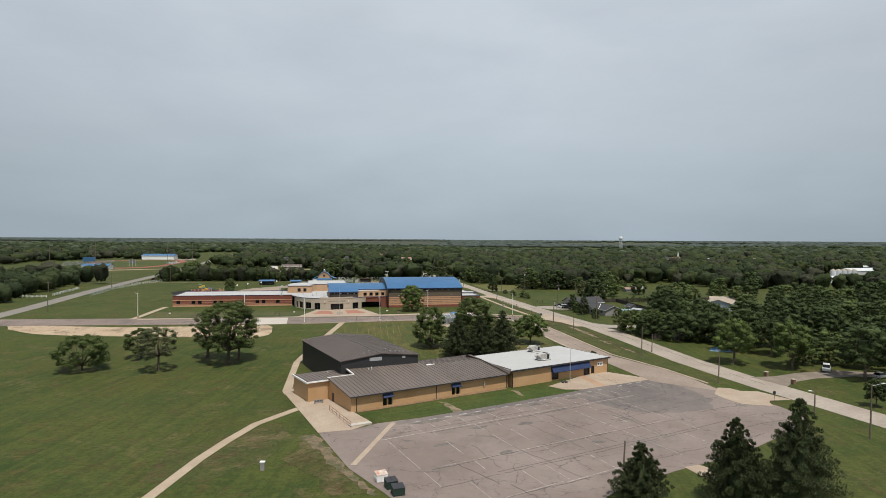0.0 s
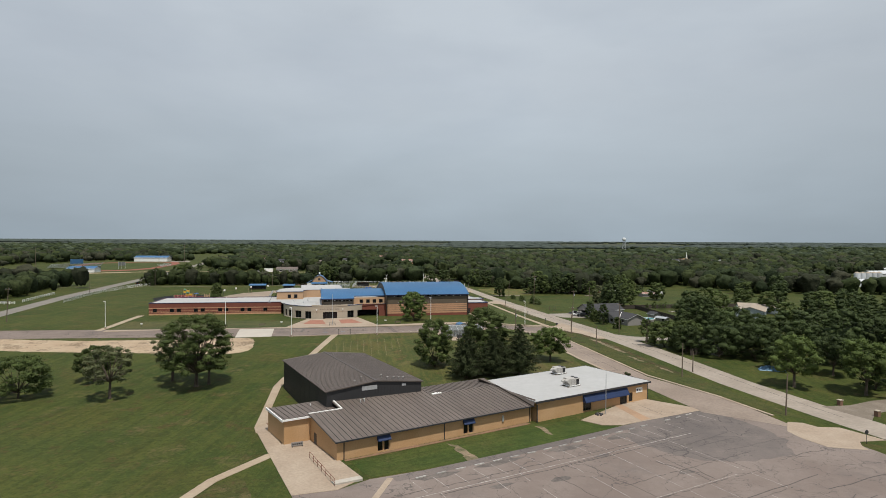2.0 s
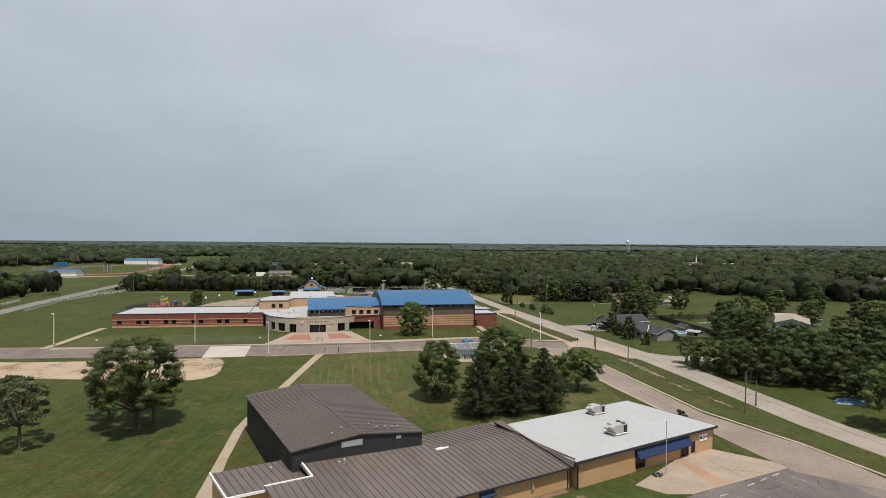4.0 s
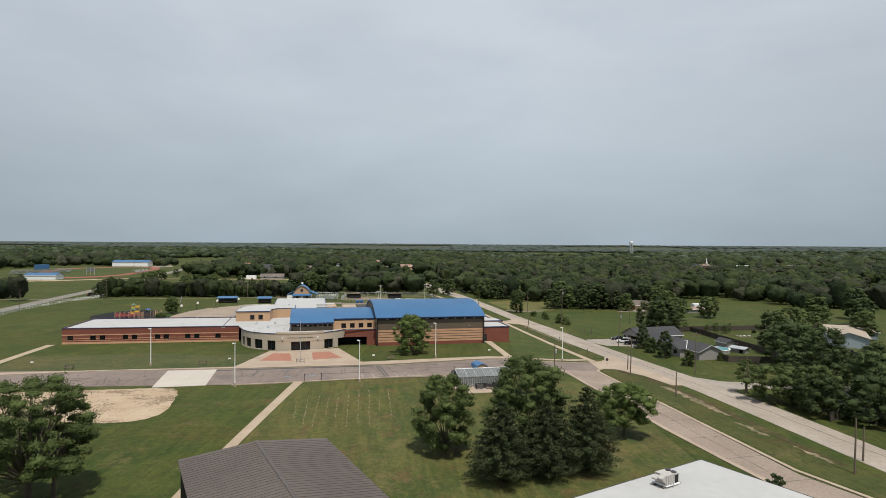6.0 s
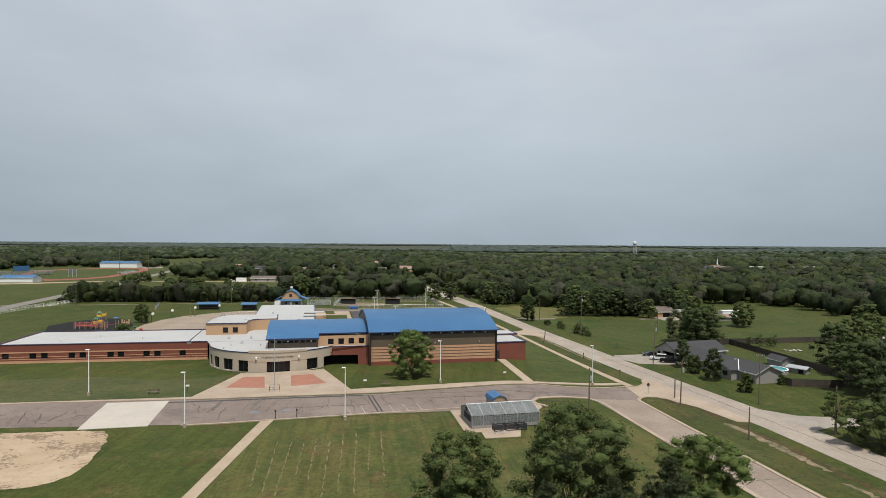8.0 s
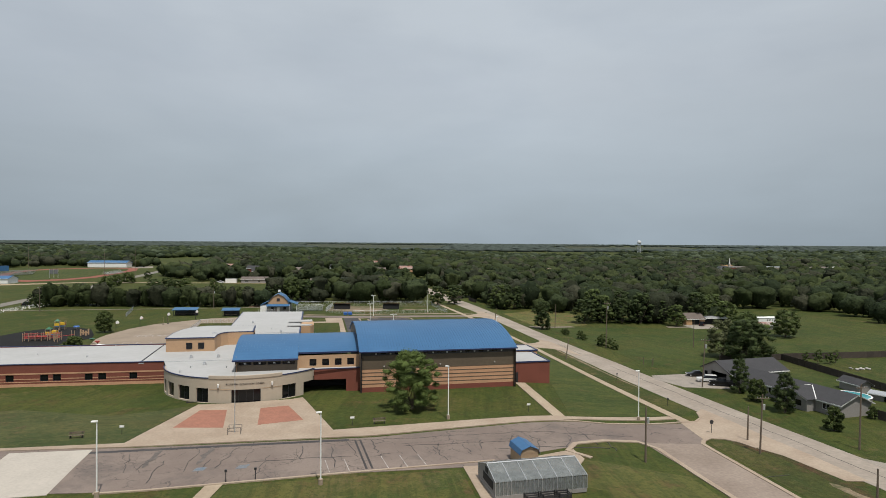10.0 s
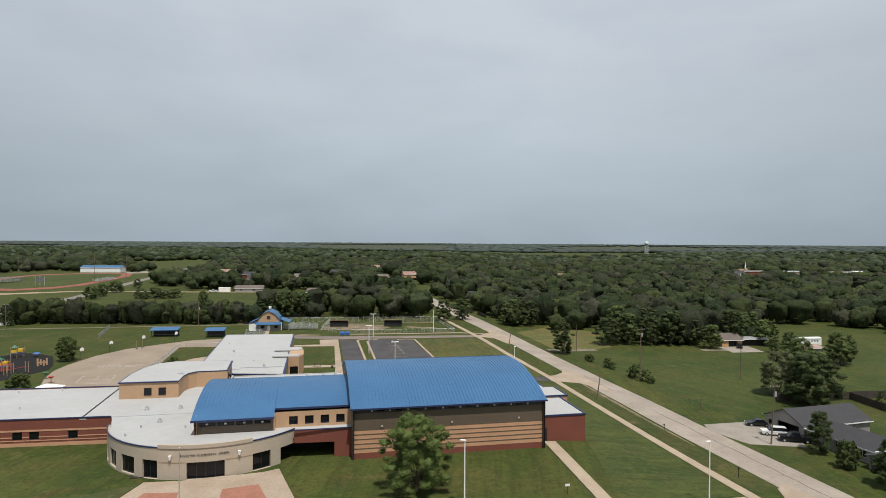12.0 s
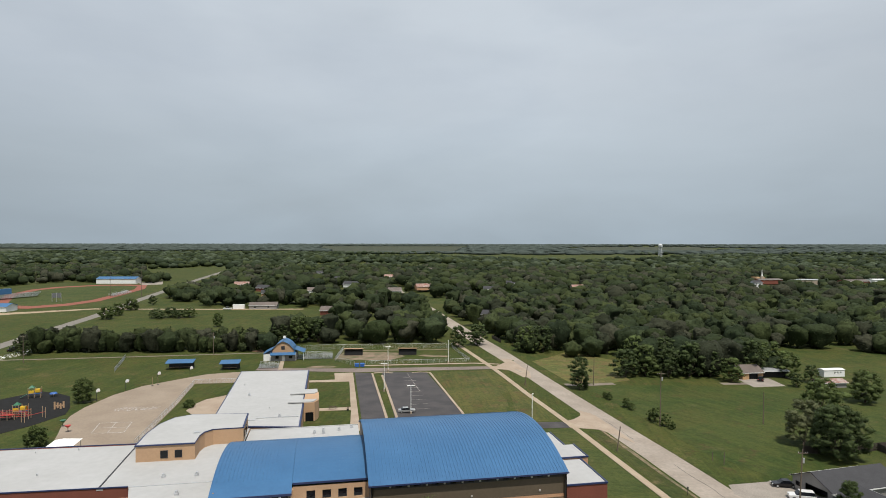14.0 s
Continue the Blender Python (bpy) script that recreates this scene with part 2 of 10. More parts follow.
def soil_shader(name, base, brown, clod):
    """Pale bare soil: slow brownish areas, gathered dark clods and fine crumbs."""
    m = bpy.data.materials.new(name)
    m.use_nodes = True
    n, l = m.node_tree.nodes, m.node_tree.links
    bs = n["Principled BSDF"]
    bs.inputs["Roughness"].default_value, bs.inputs["Specular IOR Level"].default_value = 0.95, 0.2
    pos = n.new("ShaderNodeNewGeometry").outputs["Position"]

    def noise_of(scale, detail, rough, stretch=1.0):
        k, mp = n.new("ShaderNodeTexNoise"), n.new("ShaderNodeMapping")
        mp.inputs["Scale"].default_value = (stretch, 1, 1)
        k.inputs["Scale"].default_value, k.inputs["Detail"].default_value, k.inputs["Roughness"].default_value = scale, detail, rough
        l.new(pos, mp.inputs[0]), l.new(mp.outputs[0], k.inputs["Vector"])
        return k.outputs["Fac"]

    def over(c, fac, lo, hi, top, colour):
        k, r = n.new("ShaderNodeMix"), n.new("ShaderNodeMapRange")
        r.inputs["From Min"].default_value, r.inputs["From Max"].default_value, r.inputs["To Max"].default_value = lo, hi, top
        r.clamp = True
        k.data_type = "RGBA"
        l.new(fac, r.inputs[0]), l.new(r.outputs[0], k.inputs[0])
        if isinstance(c, tuple):
            k.inputs[6].default_value = (*c, 1)
        else:
            l.new(c, k.inputs[6])
        k.inputs[7].default_value = (*colour, 1)
        return k.outputs[2]

    grain = noise_of(1.1, 6, 0.7, 0.75)
    c = over(base, noise_of(0.16, 6, 0.65, 0.6), 0.42, 0.62, 0.75, brown)
    c = over(c, grain, 0.46, 0.64, 0.8, brown)
    both = n.new("ShaderNodeMath")
    both.operation = "MULTIPLY"
    l.new(noise_of(1.9, 5, 0.75, 0.7), both.inputs[0]), l.new(noise_of(0.2, 4, 0.6, 0.7), both.inputs[1])
    c = over(c, both.outputs[0], 0.268, 0.318, 0.8, clod)
    l.new(c, bs.inputs["Base Color"])
    b = n.new("ShaderNodeBump")
    b.inputs["Strength"].default_value, b.inputs["Distance"].default_value = 0.4, 0.12
    l.new(grain, b.inputs["Height"]), l.new(b.outputs[0], bs.inputs["Normal"])
    return m


M_GRASS = grass_shader("grass", (0.051, 0.066, 0.0165), (0.13, 0.1, 0.046), 0.28, 86, 0.55)
M_FIELD = grass_shader("field_grass", (0.056, 0.073, 0.022), (0.12, 0.108, 0.048), 0.15, -60)
M_LAWN = grass_shader("dry_lawn", (0.072, 0.081, 0.026), (0.14, 0.112, 0.052), 0.36, 98, 0.53)
M_LAWN2 = grass_shader("side_lawn", (0.057, 0.073, 0.022), (0.12, 0.1, 0.046), 0.4, 12, 0.59)
M_VERGE = grass_shader("verge_grass", (0.055, 0.065, 0.0205), (0.165, 0.122, 0.066), 0.1, 104, 0.55)
M_FRONTLAWN = grass_shader("front_lawn_grass", (0.07, 0.079, 0.032), (0.13, 0.108, 0.056), 0.1, 14, 0.6)
M_BRIGHTLAWN = grass_shader("fresh_lawn", (0.05, 0.073, 0.019), (0.11, 0.1, 0.04), 0.15, 30, 0.6)
M_DITCH = grass_shader("ditch_grass", (0.062, 0.056, 0.024), (0.14, 0.1, 0.056), 0.1, 104, 0.52)
M_DRYFIELD = grass_shader("dry_field_grass", (0.104, 0.112, 0.0384), (0.16, 0.136, 0.064), 0.25, 20, 0.5)
M_ASPHALT = asphalt_shader("old_asphalt", (0.178, 0.142, 0.124), (0.228, 0.188, 0.166), (0.106, 0.096, 0.093))
M_ASPHALT_OLD = asphalt_shader("patchy_asphalt", (0.172, 0.136, 0.117), (0.226, 0.182, 0.155), (0.085, 0.077, 0.074), 0.6)
M_SIDEROAD = shade("grey_side_road", (0.168, 0.152, 0.133), 0.15, 0.1, 1.5, 0.9, 0.2, world=True)
M_ASPHALT_PINK = shade("pinkish_drive", (0.212, 0.166, 0.133), 0.16, 0.12, 2.0, 0.9, 0.3, second=(0.262, 0.21, 0.171), amount=1, world=True)
M_ASPHALT_DARK = shade("dark_asphalt", (0.0416, 0.0384, 0.04), 0.2, 0.2, 2.5, 0.9, 0.3, second=(0.064, 0.0584, 0.0576), amount=1, world=True)
M_TAR = shade("tar_seam", (0.04, 0.035, 0.033), 0.2, 1, 5, 0.7, 0.1)
M_CONCRETE = shade("concrete", (0.3, 0.232, 0.172), 0.14, 0.22, 2.5, 0.85, 0.15, second=(0.355, 0.285, 0.216), amount=1, world=True)
M_NEWCONCRETE = shade("new_concrete", (0.4, 0.364, 0.316), 0.08, 0.3, 2.5, 0.85, 0.1, world=True)
M_ROAD = shade("road_chip_seal", (0.262, 0.222, 0.182), 0.14, 0.12, 1.5, 0.9, 0.25, second=(0.318, 0.274, 0.228), amount=1, world=True)
M_SAND = soil_shader("bare_soil", (0.40, 0.318, 0.225), (0.335, 0.248, 0.165), (0.15, 0.108, 0.072))
M_GRAVEL = shade("gravel", (0.24, 0.212, 0.18), 0.2, 0.3, 4, 0.95, 0.4, world=True)
M_STOP = shade("weathered_concrete_block", (0.336, 0.32, 0.296), 0.15, 0.8, 5, 0.85, 0.2, random_tint=0.2)
M_STAIN = shade("oil_stained_asphalt", (0.092, 0.0784, 0.0704), 0.25, 0.5, 3, 0.85, 0.2, second=(0.144, 0.1216, 0.108), amount=1, world=True)
M_DIRTDRIVE = shade("brown_dirt_drive", (0.16, 0.132, 0.1024), 0.2, 0.3, 3, 0.95, 0.3, second=(0.208, 0.176, 0.14), amount=1, world=True)
M_PAINT = shade("worn_road_paint", (0.42, 0.39, 0.36), 0.35, 0.9, 6, 0.85, 0.05, second=(0.22, 0.185, 0.165), amount=1, world=True)
M_PAINTBLUE = shade("faded_blue_paint", (0.13, 0.165, 0.2), 0.3, 0.9, 5, 0.85, 0.05, second=(0.17, 0.16, 0.15), amount=1, world=True)
M_REDPAVE = shade("red_pavers", (0.272, 0.12, 0.08), 0.15, 0.6, 3.5, 0.85, 0.2, world=True)
M_TANBRICK = shade("tan_brick", (0.464, 0.292, 0.152), 0.13, 0.25, 5, 0.85, 0.25, second=(0.416, 0.252, 0.12), amount=1)
M_REDBRICK = shade("red_brick", (0.164, 0.0496, 0.032), 0.15, 0.3, 5, 0.85, 0.25)
M_TANBLOCK = shade("tan_block", (0.45, 0.255, 0.15), 0.12, 0.4, 5, 0.85, 0.2)
M_LIME = shade("limestone", (0.4, 0.34, 0.268), 0.05, 0.3, 3, 0.85, 0.04)
M_TAUPE = shade("taupe_metal", (0.1, 0.076, 0.052), 0.1, 0.3, 2, 0.6, 0.05)
M_TANPANEL = shade("tan_stucco", (0.41, 0.265, 0.158), 0.08, 0.3, 4, 0.85, 0.1)
M_WHITEROOF = shade("white_roof_membrane", (0.392, 0.392, 0.388), 0.06, 0.10, 0.8, 0.75, 0.05, second=(0.352, 0.352, 0.344), amount=0.8)
M_BLUE = shade("blue_painted_steel", (0.0336, 0.112, 0.236), 0.07, 0.15, 1.5, 0.45, 0.02, second=(0.04, 0.1264, 0.26), amount=1)
M_BLUETRIM = shade("blue_trim", (0.0176, 0.0288, 0.084), 0.1, 0.5, 3, 0.5, 0.03)
M_AWNING = shade("navy_awning", (0.0104, 0.0264, 0.084), 0.1, 0.6, 4, 0.6, 0.05)
M_GREYROOF = shade("weathered_steel_roof", (0.11, 0.088, 0.075), 0.13, 0.15, 1.2, 0.6, 0.05, second=(0.138, 0.112, 0.096), amount=1, stretch=(1, 0.25, 1))
M_RIB = shade("roof_rib", (0.075, 0.064, 0.058), 0.1, 0.3, 2, 0.6, 0.02)
M_DARKROOF = shade("dark_steel_roof", (0.08, 0.063, 0.053), 0.12, 0.1, 1.0, 0.6, 0.05, second=(0.098, 0.078, 0.066), amount=1)
M_CHARCOAL = shade("charcoal_steel", (0.024, 0.024, 0.0256), 0.1, 0.3, 2, 0.55, 0.03)
M_WHITE = shade("white_paint", (0.75, 0.75, 0.73), 0.06, 0.6, 4, 0.5, 0.03)
# pale paint dulled and blued, with some distance haze in the colour
M_TOWER = shade("hazy_pale_tower_paint", (0.5, 0.52, 0.53), 0.06, 0.1, 0.5, 0.6, 0.02)
M_METAL = shade("galvanised", (0.5, 0.51, 0.52), 0.12, 1, 5, 0.45, 0.05, metal=0.6)
M_DARKMETAL = shade("dark_metal", (0.04, 0.04, 0.044), 0.12, 1, 5, 0.5, 0.05, metal=0.3)
M_WOODPOLE = shade("weathered_pole", (0.12, 0.092, 0.068), 0.2, 0.8, 7, 0.9, 0.3, stretch=(3, 3, 0.3))
M_FENCEWOOD = shade("fence_boards", (0.052, 0.041, 0.033), 0.2, 0.8, 6, 0.9, 0.3, random_tint=0.15)
M_BARK = shade("bark", (0.072, 0.056, 0.0416), 0.25, 1.5, 6, 0.95, 0.6)
M_PALEBLUE = shade("pale_blue_steel", (0.288, 0.336, 0.376), 0.06, 0.3, 2, 0.55, 0.03)
M_SHINGLE = shade("grey_shingles", (0.0384, 0.0384, 0.0416), 0.15, 0.6, 4, 0.9, 0.3)
M_SIDING = shade("grey_siding", (0.24, 0.228, 0.216), 0.08, 0.4, 3, 0.75, 0.08)
# near-black: puts the shade of recesses into the colour, also serves dark parts
M_BLACK = shade("shade_and_part_black", (0.012, 0.012, 0.013), 0.1, 1, 4, 0.8, 0.02)
M_GLASS = glass("dark_glass", (0.006, 0.007, 0.009), 0.12)
M_RUBBER = shade("black_play_surface", (0.016, 0.016, 0.016), 0.2, 0.6, 4, 0.95, 0.2, spec=0.15, world=True)
M_TRACK = shade("red_track", (0.216, 0.068, 0.044), 0.1, 0.2, 1, 0.9, 0.1, world=True)
M_RED = shade("red_plastic", (0.42, 0.04, 0.03), 0.1, 1, 4, 0.5, 0.03)
M_YELLOW = shade("yellow_plastic", (0.6, 0.38, 0.03), 0.1, 1, 4, 0.5, 0.03)
M_GREENP = shade("green_plastic", (0.024, 0.128, 0.064), 0.1, 1, 4, 0.5, 0.03)
M_BLUEP = shade("blue_plastic", (0.024, 0.096, 0.32), 0.1, 1, 4, 0.45, 0.03)
M_TANPOST = shade("tan_post", (0.336, 0.24, 0.152), 0.1, 1, 4, 0.7, 0.05)
M_WATER = shade("pool_water", (0.048, 0.264, 0.288), 0.1, 0.6, 2, 0.1, 0.1)
M_LEAF = shade("leaves", (0.066, 0.089, 0.027), 0.2, 0.3, 1.2, 0.75, 0.0, island=0.26, random_tint=0.12, spec=0.2, leaf=0.18)
M_LEAF_BRIGHT = shade("bright_leaves", (0.077, 0.107, 0.029), 0.2, 0.3, 1.2, 0.75, 0.0, island=0.22, random_tint=0.1, spec=0.2, leaf=0.2)
M_LEAF_PALE = shade("thin_grey_green_leaves", (0.092, 0.1024, 0.048), 0.2, 0.3, 1.2, 0.75, 0.0, island=0.25, random_tint=0.1, spec=0.2, leaf=0.18)
M_LEAF_DARK = shade("dark_leaves", (0.043, 0.061, 0.0205), 0.2, 0.3, 1.2, 0.75, 0.0, island=0.3, random_tint=0.2, spec=0.2, leaf=0.2)
M_NEEDLE = shade("needles", (0.052, 0.066, 0.029), 0.2, 0.4, 1.5, 0.8, 0.0, island=0.3, random_tint=0.15, spec=0.2, leaf=0.2)
M_WOODS = shade("woodland_leaves", (0.0276, 0.0385, 0.0172), 0.36, 0.05, 1.0, 0.85, 0.65, second=(0.0410, 0.0519, 0.0218), amount=1, island=0.2, spec=0.08, world=True, leaf=0.08, depth=0.7, own=0.6)
M_WOODS_DARK = shade("dark_woodland_leaves", (0.0242, 0.0349, 0.0175), 0.36, 0.05, 1.0, 0.85, 0.65, second=(0.0349, 0.0466, 0.0213), amount=1, island=0.2, spec=0.08, world=True, leaf=0.08, depth=0.7, own=0.6)
M_WOODS_LIGHT = shade("light_woodland_leaves", (0.0310, 0.0429, 0.0167), 0.36, 0.05, 1.0, 0.85, 0.65, second=(0.0429, 0.0541, 0.0207), amount=1, island=0.2, spec=0.08, world=True, leaf=0.08, depth=0.7, own=0.6)
M_WOODS_GREY = shade("grey_woodland_leaves", (0.0301, 0.0357, 0.0211), 0.36, 0.05, 1.0, 0.85, 0.65, second=(0.0446, 0.0463, 0.0301), amount=1, island=0.2, spec=0.08, world=True, leaf=0.08, depth=0.7, own=0.6)
# distance haze put into the colour: paler and greyer than the near woods
M_FARWOODS = shade("hazed_distant_woodland", (0.043, 0.057, 0.035), 0.35, 0.01, 0.2, 0.9, 0.8, second=(0.058, 0.073, 0.045), amount=1, island=0.2, spec=0.08, world=True, depth=2.0, own=0.5)
# paler and bluer still, with the horizon's haze painted into the leaf colour
M_HORIZONWOODS = shade("hazed_horizon_woodland", (0.061, 0.076, 0.066), 0.1, 0.004, 0.1, 0.9, 0.0, second=(0.07, 0.086, 0.076), amount=1, island=0.08, spec=0.08, world=True)
M_WORN = grass_shader("worn_grass", (0.05, 0.061, 0.0185), (0.16, 0.115, 0.064), 0.16, 60, 0.49)
M_REDSOIL = shade("reddish_soil", (0.216, 0.124, 0.076), 0.25, 0.5, 2, 0.95, 0.3, second=(0.152, 0.1, 0.056), amount=1, world=True)
M_COURT = shade("court_concrete", (0.232, 0.1824, 0.1344), 0.1, 0.12, 2, 0.85, 0.15, second=(0.28, 0.224, 0.168), amount=1, world=True)
# pasture green greyed to carry the distance haze in its colour
M_FARFIELD = grass_shader("far_pasture", (0.058, 0.068, 0.047), (0.088, 0.089, 0.06), 0.0, 0, 0.58)
M_TARP = shade("blue_tarpaulin", (0.096, 0.192, 0.288), 0.2, 0.8, 3, 0.5, 0.2)
M_INFIELD = shade("infield_dirt", (0.216, 0.156, 0.108), 0.25, 0.25, 1.5, 0.95, 0.3, second=(0.096, 0.092, 0.044), amount=1, world=True)
M_EASTFIELD = grass_shader("lush_field", (0.05, 0.067, 0.018), (0.1, 0.095, 0.04), 0.2, 120, 0.57)
M_VERGEDIRT = shade("washed_out_soil", (0.215, 0.16, 0.105), 0.4, 0.6, 2.5, 0.95, 0.4, second=(0.085, 0.08, 0.036), amount=1, world=True)
M_PATH = shade("path_concrete", (0.312, 0.243, 0.172), 0.12, 0.25, 2.5, 0.85, 0.15, second=(0.354, 0.286, 0.208), amount=1, world=True)
M_STRAW = shade("dry_cut_grass", (0.16, 0.13, 0.066), 0.3, 0.8, 5, 0.95, 0.3, second=(0.09, 0.088, 0.036), amount=1, world=True)
M_SEALED = asphalt_shader("dark_sealed_asphalt", (0.124, 0.107, 0.1), (0.178, 0.15, 0.136), (0.072, 0.067, 0.066), 0.7)
M_TERRACOTTA = shade("orange_tan_concrete", (0.31, 0.2, 0.125), 0.12, 0.3, 3, 0.85, 0.15, world=True)
M_EDGESOIL = shade("earth_and_dead_grass", (0.15, 0.108, 0.066), 0.4, 0.7, 3.0, 0.95, 0.4, second=(0.058, 0.062, 0.024), amount=1, world=True)
M_UNITDARK = shade("grey_panel_steel", (0.12, 0.125, 0.13), 0.1, 0.5, 2, 0.6, 0.05)
M_TANROOF = shade("faded_tan_steel", (0.32, 0.264, 0.204), 0.08, 0.3, 2, 0.6, 0.04)
M_UNIT = shade("weathered_pale_steel", (0.376, 0.36, 0.336), 0.12, 0.6, 3, 0.6, 0.05)

# ---- building helpers ----
def to_mesh(name, bm):
    me = bpy.data.meshes.new(name)
    bm.normal_update()
    bm.to_mesh(me)
    bm.free()
    return me


def part(name, bm, material, parent=None, label="", smooth=False):
    """One mesh object under a thing or under a part."""
    me = to_mesh(name, bm)
    for m in (material if isinstance(material, (list, tuple)) else (material,)):
        me.materials.append(m)
    if smooth:
        me.polygons.foreach_set("use_smooth", [True] * len(me.polygons))
    ob = new(name, me)
    if parent:
        ob.parent = parent
    if label:
        ob["label"] = label
    return ob


def part_on(name, me, parent, m=None):
    """Another object on a mesh that exists already."""
    ob = new(name, me)
    ob.parent = parent
    if m is not None:
        ob.matrix_basis = m
    return ob


def thing(name, label, category, m=None, group="", kind=""):
    ob = new(name)
    ob.empty_display_size = 0.2
    if m is not None:
        ob.matrix_basis = m
    return tagged(ob, label, category, group, kind)


def box(bm, x0, x1, y0, y1, z0, z1):
    v = [bm.verts.new(p) for p in ((x0, y0, z0), (x1, y0, z0), (x1, y1, z0), (x0, y1, z0), (x0, y0, z1), (x1, y0, z1), (x1, y1, z1), (x0, y1, z1))]
    for f in ((0, 3, 2, 1), (4, 5, 6, 7), (0, 1, 5, 4), (1, 2, 6, 5), (2, 3, 7, 6), (3, 0, 4, 7)):
        bm.faces.new([v[i] for i in f])
    return v


def boxed(*sizes):
    bm = bmesh.new()
    for s in sizes:
        box(bm, *s)
    return bm


def prism(bm, pts, z0, z1, top_z=None):
    """An upright prism over a plan; z0, z1 numbers or functions of x, y."""
    f0 = z0 if callable(z0) else (lambda x, y: z0)
    f1 = z1 if callable(z1) else (lambda x, y: z1)
    lo = [bm.verts.new((x, y, f0(x, y))) for x, y in pts]
    hi = [bm.verts.new((x, y, f1(x, y))) for x, y in pts]
    k = len(pts)
    bm.faces.new(hi)
    bm.faces.new(lo[::-1])
    for i in range(k):
        j = (i + 1) % k
        bm.faces.new((lo[i], lo[j], hi[j], hi[i]))


def slab(bm, quad, thick):
    """A plate: four corner points of its top and its thickness downwards."""
    hi = [bm.verts.new(p) for p in quad]
    lo = [bm.verts.new((p[0], p[1], p[2] - thick)) for p in quad]
    bm.faces.new(hi)
    bm.faces.new(lo[::-1])
    k = len(quad)
    for i in range(k):
        j = (i + 1) % k
        bm.faces.new((lo[i], lo[j], hi[j], hi[i]))


def rod(bm, a, b, r0, r1=None, sides=8):
    """A round bar from a to b, tapering from r0 to r1."""
    a, b = Vector(a), Vector(b)
    r1 = r0 if r1 is None else r1
    ax = (b - a).normalized()
    p = ax.cross(Vector((0, 0, 1)) if abs(ax.z) < 0.9 else Vector((1, 0, 0))).normalized()
    q = ax.cross(p)
    rings = []
    for c, r in ((a, r0), (b, r1)):
        rings.append([bm.verts.new(c + (p * math.cos(i * 2 * math.pi / sides) + q * math.sin(i * 2 * math.pi / sides)) * r) for i in range(sides)])
    for i in range(sides):
        j = (i + 1) % sides
        bm.faces.new((rings[0][i], rings[0][j], rings[1][j], rings[1][i]))
    bm.faces.new(rings[0][::-1])
    bm.faces.new(rings[1])


def smooth01(a):
    a = min(1.0, max(0.0, a))
    return a * a * (3 - 2 * a)


def land(x, y):
    """Height of the ground: a low rise to the school, falling to the road, and swelling far off."""
    near = -2.4 + smooth01((y - 135) / 95) * (3.5 - 2.2 * smooth01((x - 5) / 33))
    r = math.hypot(x, y - 100)
    return near + 19.0 * smooth01((r - 1500) / 3300)


def fast_mesh(name, verts, faces, material, smooth=False):
    """A mesh from arrays: verts (n, 3) and faces (m, 3 or 4)."""
    me = bpy.data.meshes.new(name)
    verts, faces = np.asarray(verts, np.float32), np.asarray(faces, np.int32)
    k = faces.shape[1]
    me.vertices.add(len(verts))
    me.vertices.foreach_set("co", verts.ravel())
    me.loops.add(faces.size)
    me.loops.foreach_set("vertex_index", faces.ravel())
    me.polygons.add(len(faces))
    me.polygons.foreach_set("loop_start", np.arange(0, faces.size, k, dtype=np.int32))
    me.polygons.foreach_set("loop_total", np.full(len(faces), k, np.int32))
    me.polygons.foreach_set("use_smooth", np.full(len(faces), smooth))
    me.materials.append(material)
    me.update(calc_edges=True)
    return me


def ground_sheet():
    """One sheet out to the horizon, finer near the walk."""
    xs = sorted(set([round(v, 1) for v in [*np.arange(-260, 221, 8), *np.arange(-2, 46, 2), *np.geomspace(240, 4950, 18), *(-np.geomspace(280, 4950, 18))]]))
    ys = sorted(set([round(v, 1) for v in [*np.arange(-40, 481, 8), *np.geomspace(500, 4950, 22), *(-np.geomspace(60, 4800, 10))]]))
    verts = [(x, y, land(x, y)) for y in ys for x in xs]
    k = len(xs)
    faces = [(j * k + i, j * k + i + 1, (j + 1) * k + i + 1, (j + 1) * k + i) for j in range(len(ys) - 1) for i in range(k - 1)]
    ob = new("ground", fast_mesh("ground", verts, faces, M_GRASS, True))
    return tagged(ob, "mown green grass with dry patches", "ground", kind="structure")


ground_sheet()


